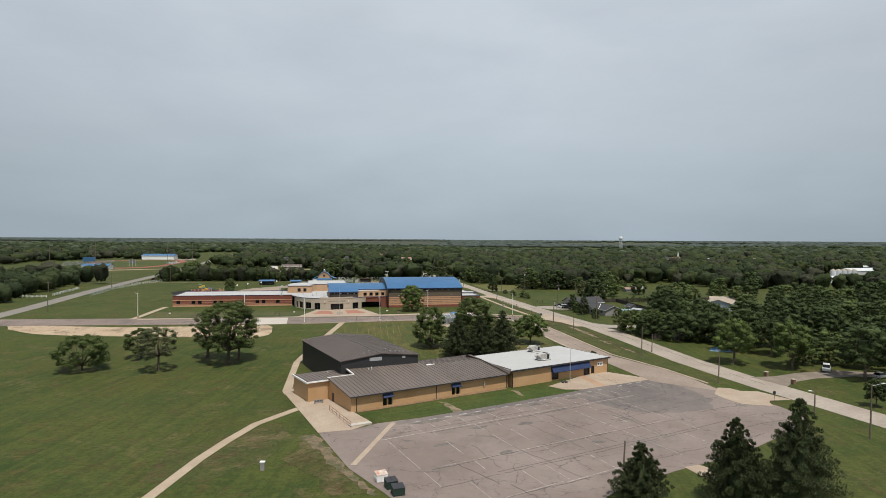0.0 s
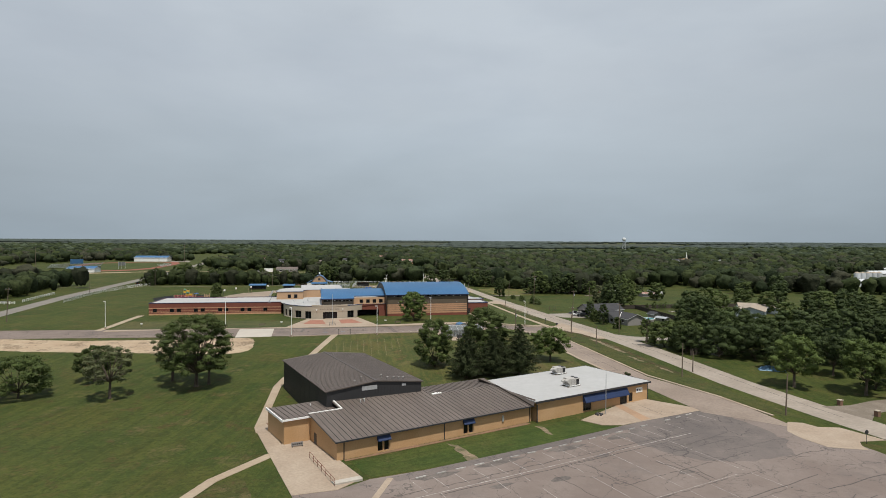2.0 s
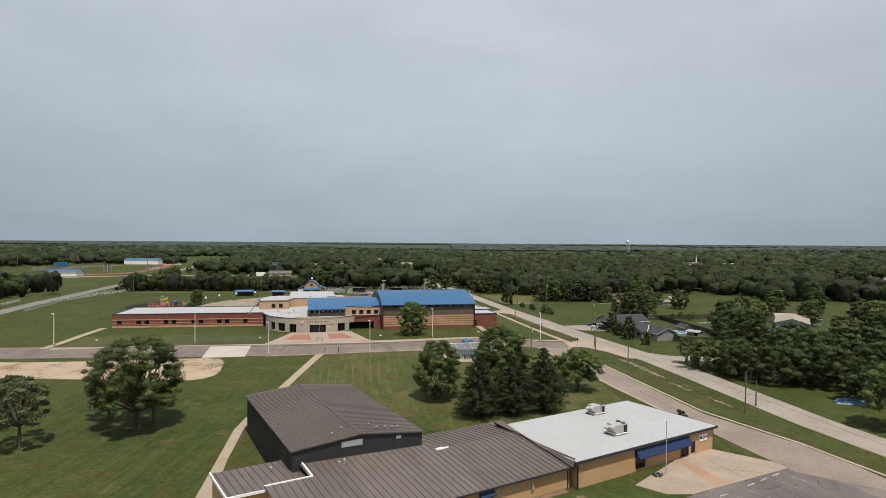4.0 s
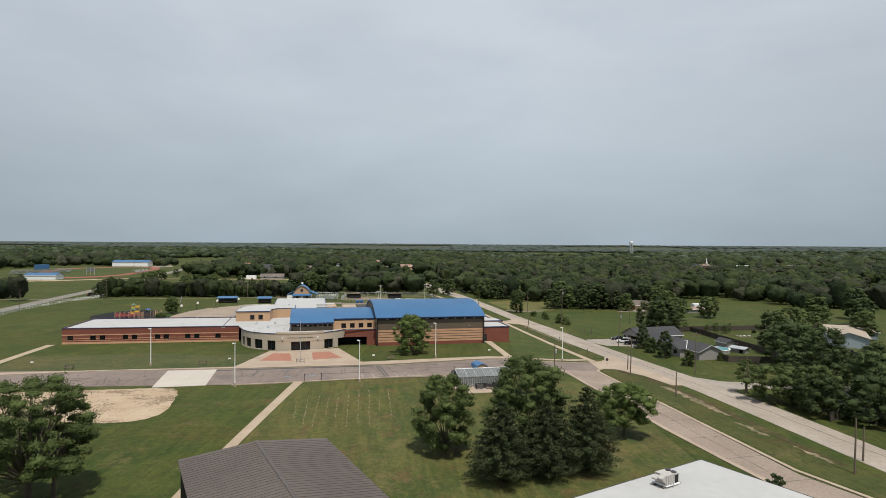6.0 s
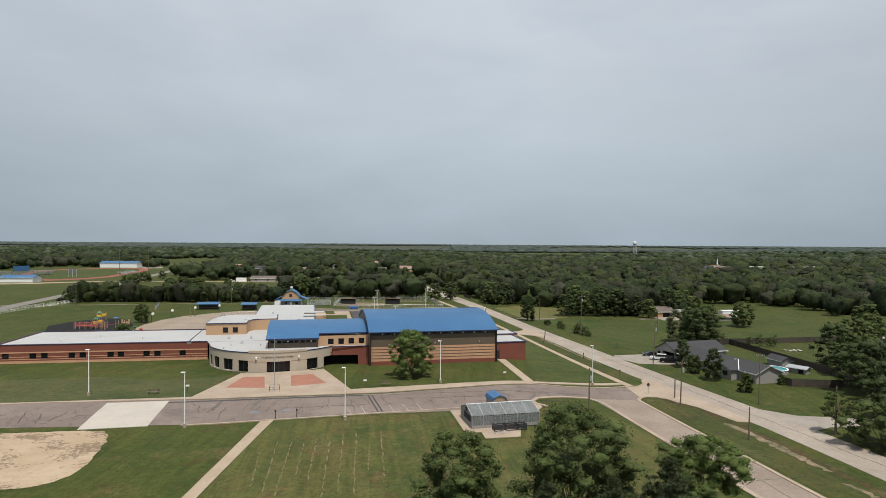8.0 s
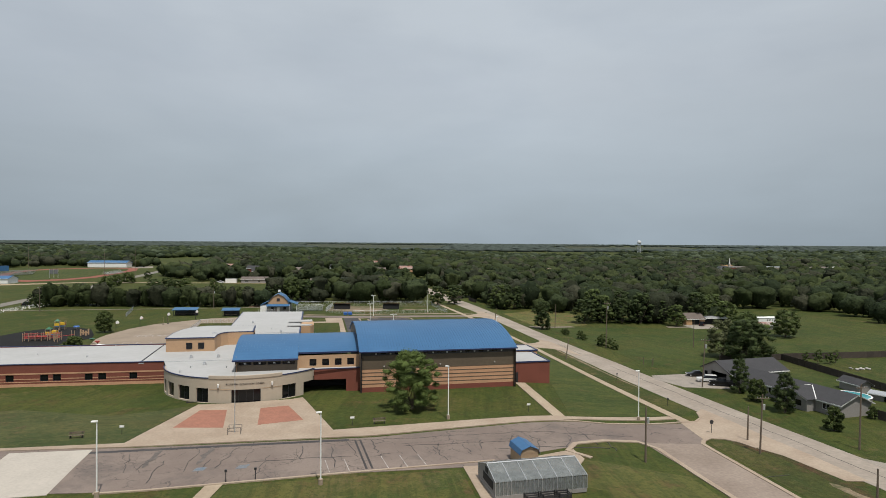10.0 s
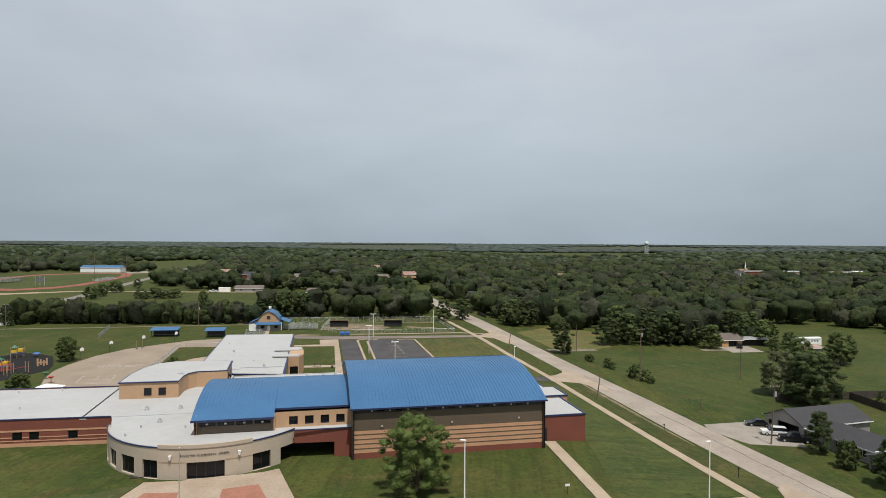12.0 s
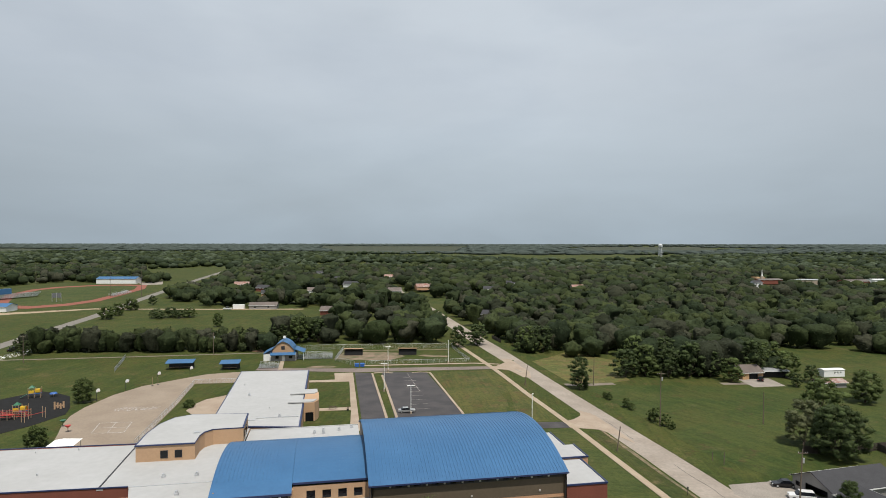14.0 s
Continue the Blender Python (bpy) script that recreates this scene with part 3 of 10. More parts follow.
def draped(name, pts, rise, material, label, category="pavement", kind="structure", step=8.0, depth=0.25, parent=None):
    """A sheet of paving that follows the land, rise above it, with side faces going down into it."""
    bm = bmesh.new()
    f = bm.faces.new([bm.verts.new((x, y, 0)) for x, y in pts])
    bmesh.ops.triangulate(bm, faces=[f])
    x0, x1 = min(p[0] for p in pts), max(p[0] for p in pts)
    y0, y1 = min(p[1] for p in pts), max(p[1] for p in pts)
    if y1 > 130 and (y0 < 235 or x0 < 40 and x1 > 4) or y1 > 700:
        for k in range(int(x0 // step) + 1, int(x1 // step) + 1):
            bmesh.ops.bisect_plane(bm, geom=bm.verts[:] + bm.edges[:] + bm.faces[:], plane_co=(k * step, 0, 0), plane_no=(1, 0, 0))
    for k in range(int(y0 // step) + 1, int(y1 // step) + 1):
        bmesh.ops.bisect_plane(bm, geom=bm.verts[:] + bm.edges[:] + bm.faces[:], plane_co=(0, k * step, 0), plane_no=(0, 1, 0))
    bmesh.ops.triangulate(bm, faces=bm.faces[:])
    bmesh.ops.recalc_face_normals(bm, faces=bm.faces[:])
    if sum(q.normal.z for q in bm.faces) < 0:
        bmesh.ops.reverse_faces(bm, faces=bm.faces[:])
    for v in bm.verts:
        v.co.z = land(v.co.x, v.co.y) + rise
    edges = [q for q in bm.edges if q.is_boundary]
    ext = bmesh.ops.extrude_edge_only(bm, edges=edges)
    for v in [g for g in ext["geom"] if isinstance(g, bmesh.types.BMVert)]:
        v.co.z -= depth + rise
    bmesh.ops.recalc_face_normals(bm, faces=bm.faces[:])
    ob = part(name, bm, material, parent)
    return ob if parent else tagged(ob, label, category, kind=kind)


def strip(name, line, width, rise, material, label, category="pavement", kind="structure", step=8.0, parent=None):
    """A ribbon of paving along a line of plan points."""
    left, right = [], []
    for i, (x, y) in enumerate(line):
        a, b = line[max(0, i - 1)], line[min(len(line) - 1, i + 1)]
        t = Vector((b[0] - a[0], b[1] - a[1])).normalized()
        w = width[i] if isinstance(width, (list, tuple)) else width
        left.append((x - t.y * w / 2, y + t.x * w / 2))
        right.append((x + t.y * w / 2, y - t.x * w / 2))
    return draped(name, left + right[::-1], rise, material, label, category, kind, step, parent=parent)


def school_xy(s, d):
    """Plan of the school: metres along its front from the gym's corner, and behind it."""
    c, n = math.cos(radians(12)), math.sin(radians(12))
    return (-24.2 + s * c - d * n, 269.0 + s * n + d * c)


def ragged_line(pts, amp, seed):
    """A line with extra points, each nudged aside."""
    g = random.Random(seed)
    out = []
    for (x0, y0), (x1, y1) in zip(pts, pts[1:]):
        n = max(1, int(math.hypot(x1 - x0, y1 - y0) / 2.5))
        out += [(x0 + (x1 - x0) * i / n + g.uniform(-amp, amp), y0 + (y1 - y0) * i / n) for i in range(n)]
    return out + [pts[-1]]


def ragged(pts, amp, seed, gap=2.5):
    """The same outline with short uneven edges, for bare soil and worn grass."""
    g = random.Random(seed)
    out = []
    for (x0, y0), (x1, y1) in zip(pts, pts[1:] + pts[:1]):
        n = max(1, int(math.hypot(x1 - x0, y1 - y0) / gap))
        for i in range(n):
            t = i / n
            out.append((x0 + (x1 - x0) * t + g.uniform(-amp, amp), y0 + (y1 - y0) * t + g.uniform(-amp, amp)))
    return out

# ---- roads, drives, walks and courts ----
ROAD_LINE = [(117, -20), (101, 45), (85.0, 110), (76.3, 140), (68.2, 170), (57.4, 227.4), (49.6, 258), (41.9, 291.7), (37.3, 313.8), (29.6, 346.5), (13.3, 410.4), (-4, 480), (-31, 600), (-80, 800)]
strip("road", ROAD_LINE, 8.4, 0.05, M_ROAD, "pale worn chip-seal road", "road")
strip("road", [(-130, 60), (-150, 150), (-166, 210), (-177, 260), (-199, 345), (-215, 420), (-243, 555), (-272, 665), (-330, 900), (-464, 1490)], [7.6] * 9 + [9], 0.05, M_SIDEROAD, "pale two-lane side road", "road")
draped("parking_lot", [(-21.6, 105.8), (-13.8, 89.6), (-7.5, 80.6), (-1, 70), (10, 68), (24.4, 82.5), (34.4, 89.1), (48, 96.6), (57.2, 104.0), (61.4, 106.8), (66.2, 110.8), (68.6, 113.6), (69.7, 116.6), (69.9, 120.2), (69.2, 124), (68.2, 127), (63.5, 136.0), (56.5, 152), (50.2, 147), (46.3, 144.6), (31.7, 137.3), (15.9, 126.3), (1.1, 117.5), (-11.9, 111.5), (-15.8, 107.7)],
       0.05, M_ASPHALT, "cracked, faded pinkish-grey asphalt car park", "car park")
draped("long_drive", [(50.2, 146), (63.5, 136.0), (61, 150), (58.5, 157.5), (49.1, 175.3), (44.5, 198.3), (39.9, 222), (37, 240), (36.2, 244.5), (26.0, 243.4), (29.8, 228), (33.4, 213), (36.9, 196), (40.8, 181.5), (44.5, 168)], 0.058, M_ASPHALT_PINK, "long pinkish concrete-like drive", "drive")
# the drive before the school
draped("front_drive", [school_xy(s, d) for s, d in [(-152, -29), (-34.5, -44.4), (-5, -44.0)]] + [(-4, 227.4), (-1.7, 228.2), (12.4, 236.8), (13.9, 239.2), (19.2, 242.1), (25.1, 243.2), (36.3, 244.0), (37.6, 247.4), (38.4, 256.4), (22.7, 252.0), (17, 251.5), (12.8, 250.4)] + [school_xy(s, d) for s, d in [(0, -29.6), (-36, -27.9), (-152, -14)]], 0.055, M_ASPHALT_OLD, "patched grey asphalt drive before the school", "drive")
draped("concrete_apron", [(-70.4, 231.4), (-59.2, 233.2), (-55.8, 217.4), (-66.6, 215.3)], 0.075, M_NEWCONCRETE, "pale new concrete patch across the drive", "apron")
draped("bare_soil", ragged([(-152, 212.6), (-146, 204), (-133, 197), (-118, 194.6), (-95, 194.0), (-72, 193.2), (-64.5, 192.9), (-60.6, 193.4), (-58.2, 194.8), (-56.7, 197.2), (-56.5, 200), (-57.2, 204), (-58.4, 208.9), (-59.8, 212.6), (-61.6, 214.8), (-66, 214.9), (-78.9, 213.0), (-86, 211.4), (-112, 208.9), (-135, 211)], 0.2, 3, 0.9), 0.04, M_SAND, "bare sandy soil strip beside the drive", "soil", step=6)
# plaza and front walk
draped("front_walk", [school_xy(s, d) for s, d in [(-96, -25.6), (-96, -22.8), (-38.0, -25.6), (-31.0, -4.2), (-26, -4.6), (-14, -3.3), (-11.6, -2.2), (-6.3, -24.8)]] + [(13.0, 253.9), (15.6, 254.1), (36.6, 260.4), (37.2, 258.8), (16.4, 252.7), (12.8, 251.0)] + [school_xy(s, d) for s, d in [(0, -28.8), (-36.5, -27.5), (-66, -24.9)]], 0.16, M_CONCRETE, "tan concrete walk and entrance plaza", "pavement")
strip("kerb", [(13.5, 251.3), (17, 251.9), (22.7, 252.3), (30, 254.4), (37.6, 256.9), (40.6, 257.4), (42.6, 259.9), (43.5, 263.7)], 0.45, 0.15, M_CONCRETE, "tan concrete kerb along the drive", "kerb")
for quad in ([(-52.0, 243.9), (-51.7, 254.5), (-46.9, 254.9), (-43.7, 244.1)], [(-38.5, 245.8), (-41.1, 256.2), (-36.4, 258.1), (-31.4, 248.9)]):
    draped("paver_field", quad, 0.172, M_REDPAVE, "brick-red paver field in the plaza", "pavement")
draped("foundation_soil", [(-34.2, 137.6), (-29.0, 128.6), (-27.6, 126.9), (-26.4, 127.4), (-28.4, 131), (-33.2, 138.4)], 0.095, M_REDSOIL, "reddish bare soil along the annex wall", "soil", step=4)
strip("foundation_soil", [(-16.6, 118.7), (-8, 124.2), (2, 130.4), (14.5, 138.4)], [0.5, 0.9, 0.7, 1.0], 0.06, M_REDSOIL, "reddish bare soil along the wall", "soil", step=4)
strip("gym_walk", [(10.2, 279.2), (14.2, 254)], 2.3, 0.17, M_PATH, "tan concrete walk to the gym door")
strip("roadside_walk", [(38.6, 257.6), (30.6, 290.6), (21.0, 330.5), (11.5, 365), (3.6, 399.5), (-12.2, 461)], 1.9, 0.10, M_PATH, "narrow tan concrete walk along the road")
draped("drive_mouth", [(37.6, 247.0), (38.9, 247.9), (41.2, 247.6), (43.3, 245.9), (44.8, 242.5), (47.0, 239.2), (50.2, 229), (53.5, 229), (51.5, 240), (49.5, 248), (47.5, 258), (45.5, 266.5), (43.7, 264), (42.7, 259.8), (40.6, 257.2), (38.2, 256.9), (37.4, 256.5)], 0.075, M_CONCRETE, "concrete mouth of the drive at the road", "drive", step=4)
strip("kerb", [(15.0, 232.8), (12.0, 235.2), (13.9, 238.9), (19.2, 241.8), (25.1, 243.2), (27.6, 240.4), (29.4, 230.5), (33.2, 213), (36.7, 196), (40.6, 181.0), (44.0, 169)], 0.9, 0.15, M_CONCRETE, "tan concrete kerb along the drive", "kerb")
strip("kerb", [(44.6, 242.7), (43.1, 245.8), (41.2, 247.4), (39.0, 247.6), (37.4, 246.3), (36.5, 244.4), (37.4, 238.5), (39.8, 224), (44.5, 200), (49.4, 177), (58.6, 158), (63, 144)], 0.7, 0.15, M_CONCRETE, "tan concrete kerb along the drive", "kerb")
strip("kerb", [school_xy(s, d) for s, d in [(-36.2, -44.6), (-30, -44.75), (-5, -43.9), (16, -43.2)]], 0.4, 0.15, M_CONCRETE, "tan concrete kerb along the lawn", "kerb")
draped("lot_entry", [(60.3, 134.3), (63.5, 139.9), (66.1, 139.4), (67.4, 136.9), (71.2, 136.6), (74.6, 129.6), (69.6, 128.8), (68.6, 127.0), (68.2, 124.6), (62.4, 125.9), (60.7, 130.3)], 0.07, M_CONCRETE, "pale concrete entry to the car park", "drive")
draped("side_entry", [(36.3, 90.7), (38.8, 91.6), (44.5, 86), (40, 80)], 0.07, M_CONCRETE, "pale concrete ramp by the pines", "pavement")
# near walks
strip("lawn_path", [(-38.6, 60), (-38.4, 78), (-37.9, 84.6), (-37.3, 92.8), (-36.0, 101.4), (-34.0, 110.8), (-28.6, 121.2)], 1.7, 0.07, M_PATH, "curving tan concrete footpath over the lawn")
strip("lawn_path", [(-33.2, 132.5), (-34.5, 135.2), (-37.0, 149), (-39.0, 162.6), (-38.9, 168.3), (-37.0, 206), (-36.4, 221)], [2.6, 2.2, 1.6, 1.7, 1.8, 1.9, 2.1], 0.07, M_PATH, "straight tan concrete footpath to the school drive")
draped("side_terrace", [(-21.6, 105.8), (-15.8, 107.7), (-12.9, 111.9), (-17.0, 118.2), (-24.0, 128.6), (-28.4, 126.2), (-33.6, 136.6), (-35.4, 134.6)], 0.09, M_CONCRETE, "tan concrete terrace beside the low building", "pavement")
draped("entrance_plaza", [(24.6, 140.4), (27.9, 137.4), (31.7, 137.5), (42.1, 143.0), (50.0, 147.2), (49.4, 149.6), (41.3, 155.9), (36, 152.3)], 0.09, M_CONCRETE, "tan concrete entrance plaza", "pavement")
draped("plaza_strip", [(33.6, 151.1), (35.6, 151.1), (38.1, 141.5), (36.1, 140.2)], 0.096, M_TERRACOTTA, "orange-tan coloured concrete band across the plaza", "pavement")
for p, q in (((36.6, 148.2), (45.2, 145.2)), ((41.6, 143.6), (38.2, 153.4))):
    strip("slab_joint", [p, q], 0.045, 0.094, M_TAR, "dark joint between concrete slabs", "joint", step=30)
strip("school_path", [school_xy(s, d) for s, d in [(-95.5, 18), (-96.5, 5), (-97.5, -14), (-98.5, -23)]], 2.3, 0.09, M_PATH, "tan concrete path to the end of the wing")
# lawns that look different from the rough grass
draped("school_lawn", [(-35.2, 220.6), (-36.0, 206), (-37.4, 172), (-22, 172), (0, 160), (18, 160), (36, 178), (35.2, 196), (31.7, 213), (28.0, 229), (14, 232.0), (8.5, 217.5), (8, 212.6), (1.0, 211.8), (0.3, 214.6), (-2.2, 214.4), (-4.6, 226.6)], 0.025, M_LAWN, "dry yellowish mown lawn with mower lanes", "lawn")
draped("front_lawn", [school_xy(s, d) for s, d in [(-95, -22.9), (-95, -2), (-62, -2), (-45, -9), (-37.2, -7), (-31.6, -4.4), (-38.2, -25.4)]], 0.03, M_FRONTLAWN, "olive mown lawn before the red wing", "lawn")
draped("north_lawn", [(-19.6, 392.4), (-8.2, 341.8), (-5.5, 333), (12, 334.5), (19, 336.8), (20.0, 339), (11.0, 363), (2.6, 398.5)], 0.025, M_LAWN, "dry yellowish mown lawn with mower lanes", "lawn")
draped("building_lawn", [(-13.5, 114.5), (-15.4, 118.2), (2, 129.6), (14.3, 137.6), (24, 140.4), (27.8, 137.0), (31.0, 137.0), (15.7, 126.9), (1, 118.1), (-11.6, 112.3)], 0.02, M_BRIGHTLAWN, "fresh green lawn along the low building", "lawn", step=4)
draped("gym_lawn", [(16.5, 255.2), (35.5, 260.9), (29.6, 290.4), (20, 330), (13, 328), (13.5, 300), (17.6, 282)], 0.025, M_LAWN2, "mown lawn beside the gym", "lawn")
draped("rough_verge", [(46.6, 243.5), (38.5, 247.8), (37.9, 245), (38.9, 236), (41.2, 224), (45.6, 200.5), (50.2, 178), (59.2, 159), (64.0, 144.5), (69.0, 142.0), (64.5, 158), (57, 190), (51.6, 226)], 0.022, M_VERGE, "rough roadside verge with dry earth", "verge")
draped("rough_verge", [(43.5, 266), (40, 276), (36.4, 292), (32, 313), (28, 329), (24, 331), (31.9, 291), (39.0, 260.5)], 0.022, M_VERGE, "rough roadside verge with dry earth", "verge")
# north lot, drives and walks behind the school
draped("north_drive", [(-86, 395), (-80, 394.8), (-48.5, 392.8), (2, 399.8), (4.2, 400.3), (4.5, 405.1), (2.7, 405.0), (-48.5, 399.5), (-86, 398.6)], 0.05, M_ASPHALT, "faded asphalt drive behind the school", "drive")
draped("north_lane", [(-48.0, 392.4), (-41.4, 391.5), (-27.8, 328), (-34.6, 326.5)], 0.06, M_ASPHALT_DARK, "dark asphalt lane", "drive")
draped("north_lot", [(-38.2, 392.9), (-21.8, 393.6), (-9.0, 341.8), (-7.2, 333), (-26.0, 329)], 0.06, M_ASPHALT_DARK, "dark asphalt car park", "car park")
for line in ([(-41.4, 391.0), (-29.9, 337.3), (-28.0, 328)], [(-37.4, 388.0), (-27.2, 338), (-25.0, 328)], [(-20.5, 393.0), (-9.0, 341.8), (-7.2, 333)], [(-41.0, 391.4), (-37.4, 392.8), (-34, 391.6)], [(-27, 392.4), (-24, 393.6), (-20.6, 393.2)]):
    strip("kerb", line, 0.7, 0.16, M_CONCRETE, "tan concrete kerb round the car park", "kerb")
draped("court_walk", [(-55.3, 391.0), (-48.6, 391.9), (-34.8, 324), (-37.5, 324), (-40.6, 343.0), (-50.6, 341.5), (-50.8, 344.2), (-41.2, 345.9), (-47.4, 377.9), (-63, 376), (-63.4, 378.5), (-52.9, 380.7)], 0.1, M_CONCRETE, "tan concrete walks round the small lawns")
draped("side_drive", [(18.6, 336.3), (21.8, 339.4), (24.7, 344.1), (25.6, 349.6), (29, 347), (32, 334), (34.5, 322), (30.7, 328.7), (27.1, 332.2), (20.9, 331.6), (19.5, 331.2)], 0.075, M_CONCRETE, "concrete drive mouth at the road", "drive")
draped("north_mouth", [(2.7, 405.0), (4.5, 405.2), (8.3, 412.4), (7.2, 420.5), (11, 421), (16.5, 398), (16, 388), (13.1, 388.1), (9.1, 398.2), (4.2, 400.4), (2, 399.8)], 0.075, M_CONCRETE, "concrete mouth of the back drive", "drive")
draped("side_lane", [(-4, 326), (-5, 332.2), (12.3, 333.8), (18.9, 336.1), (19.5, 331.2), (12.5, 328.4)], 0.06, M_ASPHALT_DARK, "dark asphalt side lane", "drive")
# playground and ball court
draped("ball_court", [(-100.6, 306), (-106.4, 312), (-110.2, 320), (-113.4, 326), (-116.8, 334.9), (-118.1, 343.2), (-117.9, 357.3), (-114.8, 369.5), (-107, 380), (-100.8, 387.8), (-91.4, 391.8), (-78, 393), (-79, 376), (-98.9, 373.2), (-92.6, 346.1), (-89.5, 330.0), (-85.8, 310)], 0.07, M_COURT, "tan concrete ball court with worn paint", "court")
draped("small_court", [(-87.3, 340.9), (-87.8, 348), (-86.7, 353.2), (-82.7, 358.3), (-76, 359), (-74, 338), (-82, 335)], 0.07, M_CONCRETE, "tan concrete pad behind the wing", "pavement")
draped("play_surface", [(-151, 338), (-149.5, 350.3), (-144.0, 361.8), (-137, 359.5), (-130.4, 355.7), (-122.2, 343.1), (-119.2, 336.5), (-121.2, 326.4), (-125, 318), (-133, 318), (-143, 324)], 0.07, M_RUBBER, "black rubber play surface", "playground")
for a, b in (((-101.9, 320.1), (-94.2, 321.1)), ((-104.8, 328.6), (-96.8, 329.8)), ((-101.9, 320.1), (-104.8, 328.6)), ((-98.1, 320.6), (-100.8, 329.2)), ((-94.2, 321.1), (-96.8, 329.8)), ((-103.4, 324.3), (-95.5, 325.4))):
    strip("painted_line", [a, b], 0.22, 0.082, M_PAINT, "white painted game line on the court", "marking")
# small lanes off the main road, eastern side
draped("gravel_drive", [(49.5, 285), (45.2, 293), (46.0, 297.5), (57.5, 300), (62, 292), (59.5, 283.5)], 0.06, M_GRAVEL, "pale gravel drive beside the house", "drive")
draped("gravel_drive", [(58, 239), (61.6, 223.5), (66, 226), (76, 226.5), (110, 222.5), (110, 227), (76, 231.5), (64, 233.5)], 0.06, M_GRAVEL, "pale gravel lane off the road", "drive")
draped("gravel_drive", [(76.5, 150.5), (80.4, 141.2), (84, 145.5), (92, 149.5), (104, 152.0), (113, 150), (113, 156), (102, 158.5), (90, 155), (83, 151.5)], 0.06, M_DIRTDRIVE, "brown dirt house drive", "drive")
for line in ([(27, 382.5), (38, 385.4), (45, 387.0)], [(83, 388.0), (90, 388.4), (97, 389)]):
    strip("farm_lane", line, 3.0, 0.05, M_DIRTDRIVE, "narrow gravel lane", "drive")
draped("gravel_yard", [(92, 383), (104, 385), (104, 397), (92, 395)], 0.06, M_GRAVEL, "pale gravel yard", "drive")
draped("dry_field", [(20, 420), (31, 381), (52, 392), (55, 430), (40, 450)], 0.035, M_DRYFIELD, "pale dry mown field", "field")
strip("dirt_track", [(-260, 404), (-195, 411), (-148, 419.3), (-99.7, 429), (-86, 432)], 1.5, 0.04, M_DIRTDRIVE, "brown dirt track beside the hedgerow", "track")
strip("dirt_road", [(-350, 545), (-310, 563), (-268, 594), (-235, 594), (-178, 595), (-120, 598)], [15, 13, 7, 5, 5, 5], 0.05, M_SAND, "pale dirt road", "road")
draped("gravel_yard", [(-380, 862), (-362, 886), (-338, 836), (-354, 824)], 0.06, M_GRAVEL, "pale gravel yard by the field house", "drive")
# sports field far off
TRACK = [(-378, 648), (-412, 700), (-432, 760), (-430, 795), (-403, 826), (-372, 832), (-348, 822), (-326, 775), (-310, 710), (-297, 650), (-300, 615), (-316, 594), (-345, 600)]
draped("running_track", TRACK, 0.06, M_TRACK, "red running track", "track")
draped("infield", [(-362 + (x + 362) * 0.82, 714 + (y - 714) * 0.86) for x, y in TRACK], 0.09, M_FIELD, "green sports field inside the track", "field")

# worn ground and far pastures
draped("worn_grass", ragged([(-22.2, 105.4), (-24.6, 104.0), (-22.8, 98), (-24.5, 93), (-18, 86), (-15.0, 80), (-8.2, 80.9), (-14.3, 89.4)], 0.3, 11, 1.2), 0.022, M_WORN, "dry worn grass with bare earth", "lawn", step=4)
draped("worn_grass", ragged([(-44, 98), (-38.6, 100), (-37.2, 106), (-30, 112), (-26.2, 104.5), (-27, 92), (-33, 84), (-42, 84)], 0.3, 12, 1.2), 0.018, M_WORN, "dry worn grass with bare earth", "lawn", step=4)
draped("dirt_patch", ragged([(-22.6, 105.6), (-21.2, 103.6), (-17.6, 96.6), (-14.6, 90.6), (-11.0, 84.6), (-8.4, 80.4), (-9.4, 80.2), (-12.6, 85), (-16.2, 90.2), (-19.0, 95.4), (-22.4, 101), (-24.4, 103.6)], 0.5, 15, 0.9), 0.036, M_EDGESOIL, "bare earth and dead grass along the car park's edge", "soil", step=4)
draped("dirt_patch", ragged([(15.4, 136.4), (16.4, 134.2), (17.4, 131.6), (18.1, 131.9), (17.3, 134.6), (16.2, 136.9)], 0.3, 11, 1.2), 0.03, M_VERGEDIRT, "bare brown earth where water drains", "soil", step=4)
draped("dirt_patch", ragged([(2.3, 119.0), (4.6, 119.3), (3.3, 121.6), (2.3, 124.2), (1.1, 126.2), (-0.6, 126.8), (0.6, 124.2), (1.7, 121.6)], 0.35, 12, 0.8), 0.03, M_VERGEDIRT, "bare brown earth where water drains", "soil", step=4)
for pts in ([(-480, 2500), (-40, 2500), (60, 3900), (-900, 3900)], [(-2100, 2250), (-1500, 2250), (-1700, 2900), (-2500, 2900)], [(500, 2700), (1100, 2700), (1400, 3800), (700, 3800)]):
    draped("far_pasture", pts, 0.3, M_FARFIELD, "pale far pasture", "field", step=200)
for i in range(9):       # faded looping strokes of a painted mural on the court
    cx, cy = -107.2 + 1.15 * i, 341.6 + 0.22 * i
    strip("painted_line", [(cx + 0.75 * math.cos(a) * (1 + 0.2 * (i % 3)), cy + (1.9 if i % 2 else 1.3) * math.sin(a)) for a in np.linspace(0.4 * i, 0.4 * i + 4.6, 9)], 0.26, 0.083, M_PAINT, "faded white painted stroke on the court", "marking", step=40)
strip("painted_line", [(-98.5, 343.2), (-96.4, 344.8)], 0.3, 0.083, M_PAINT, "faded white painted stroke on the court", "marking", step=40)
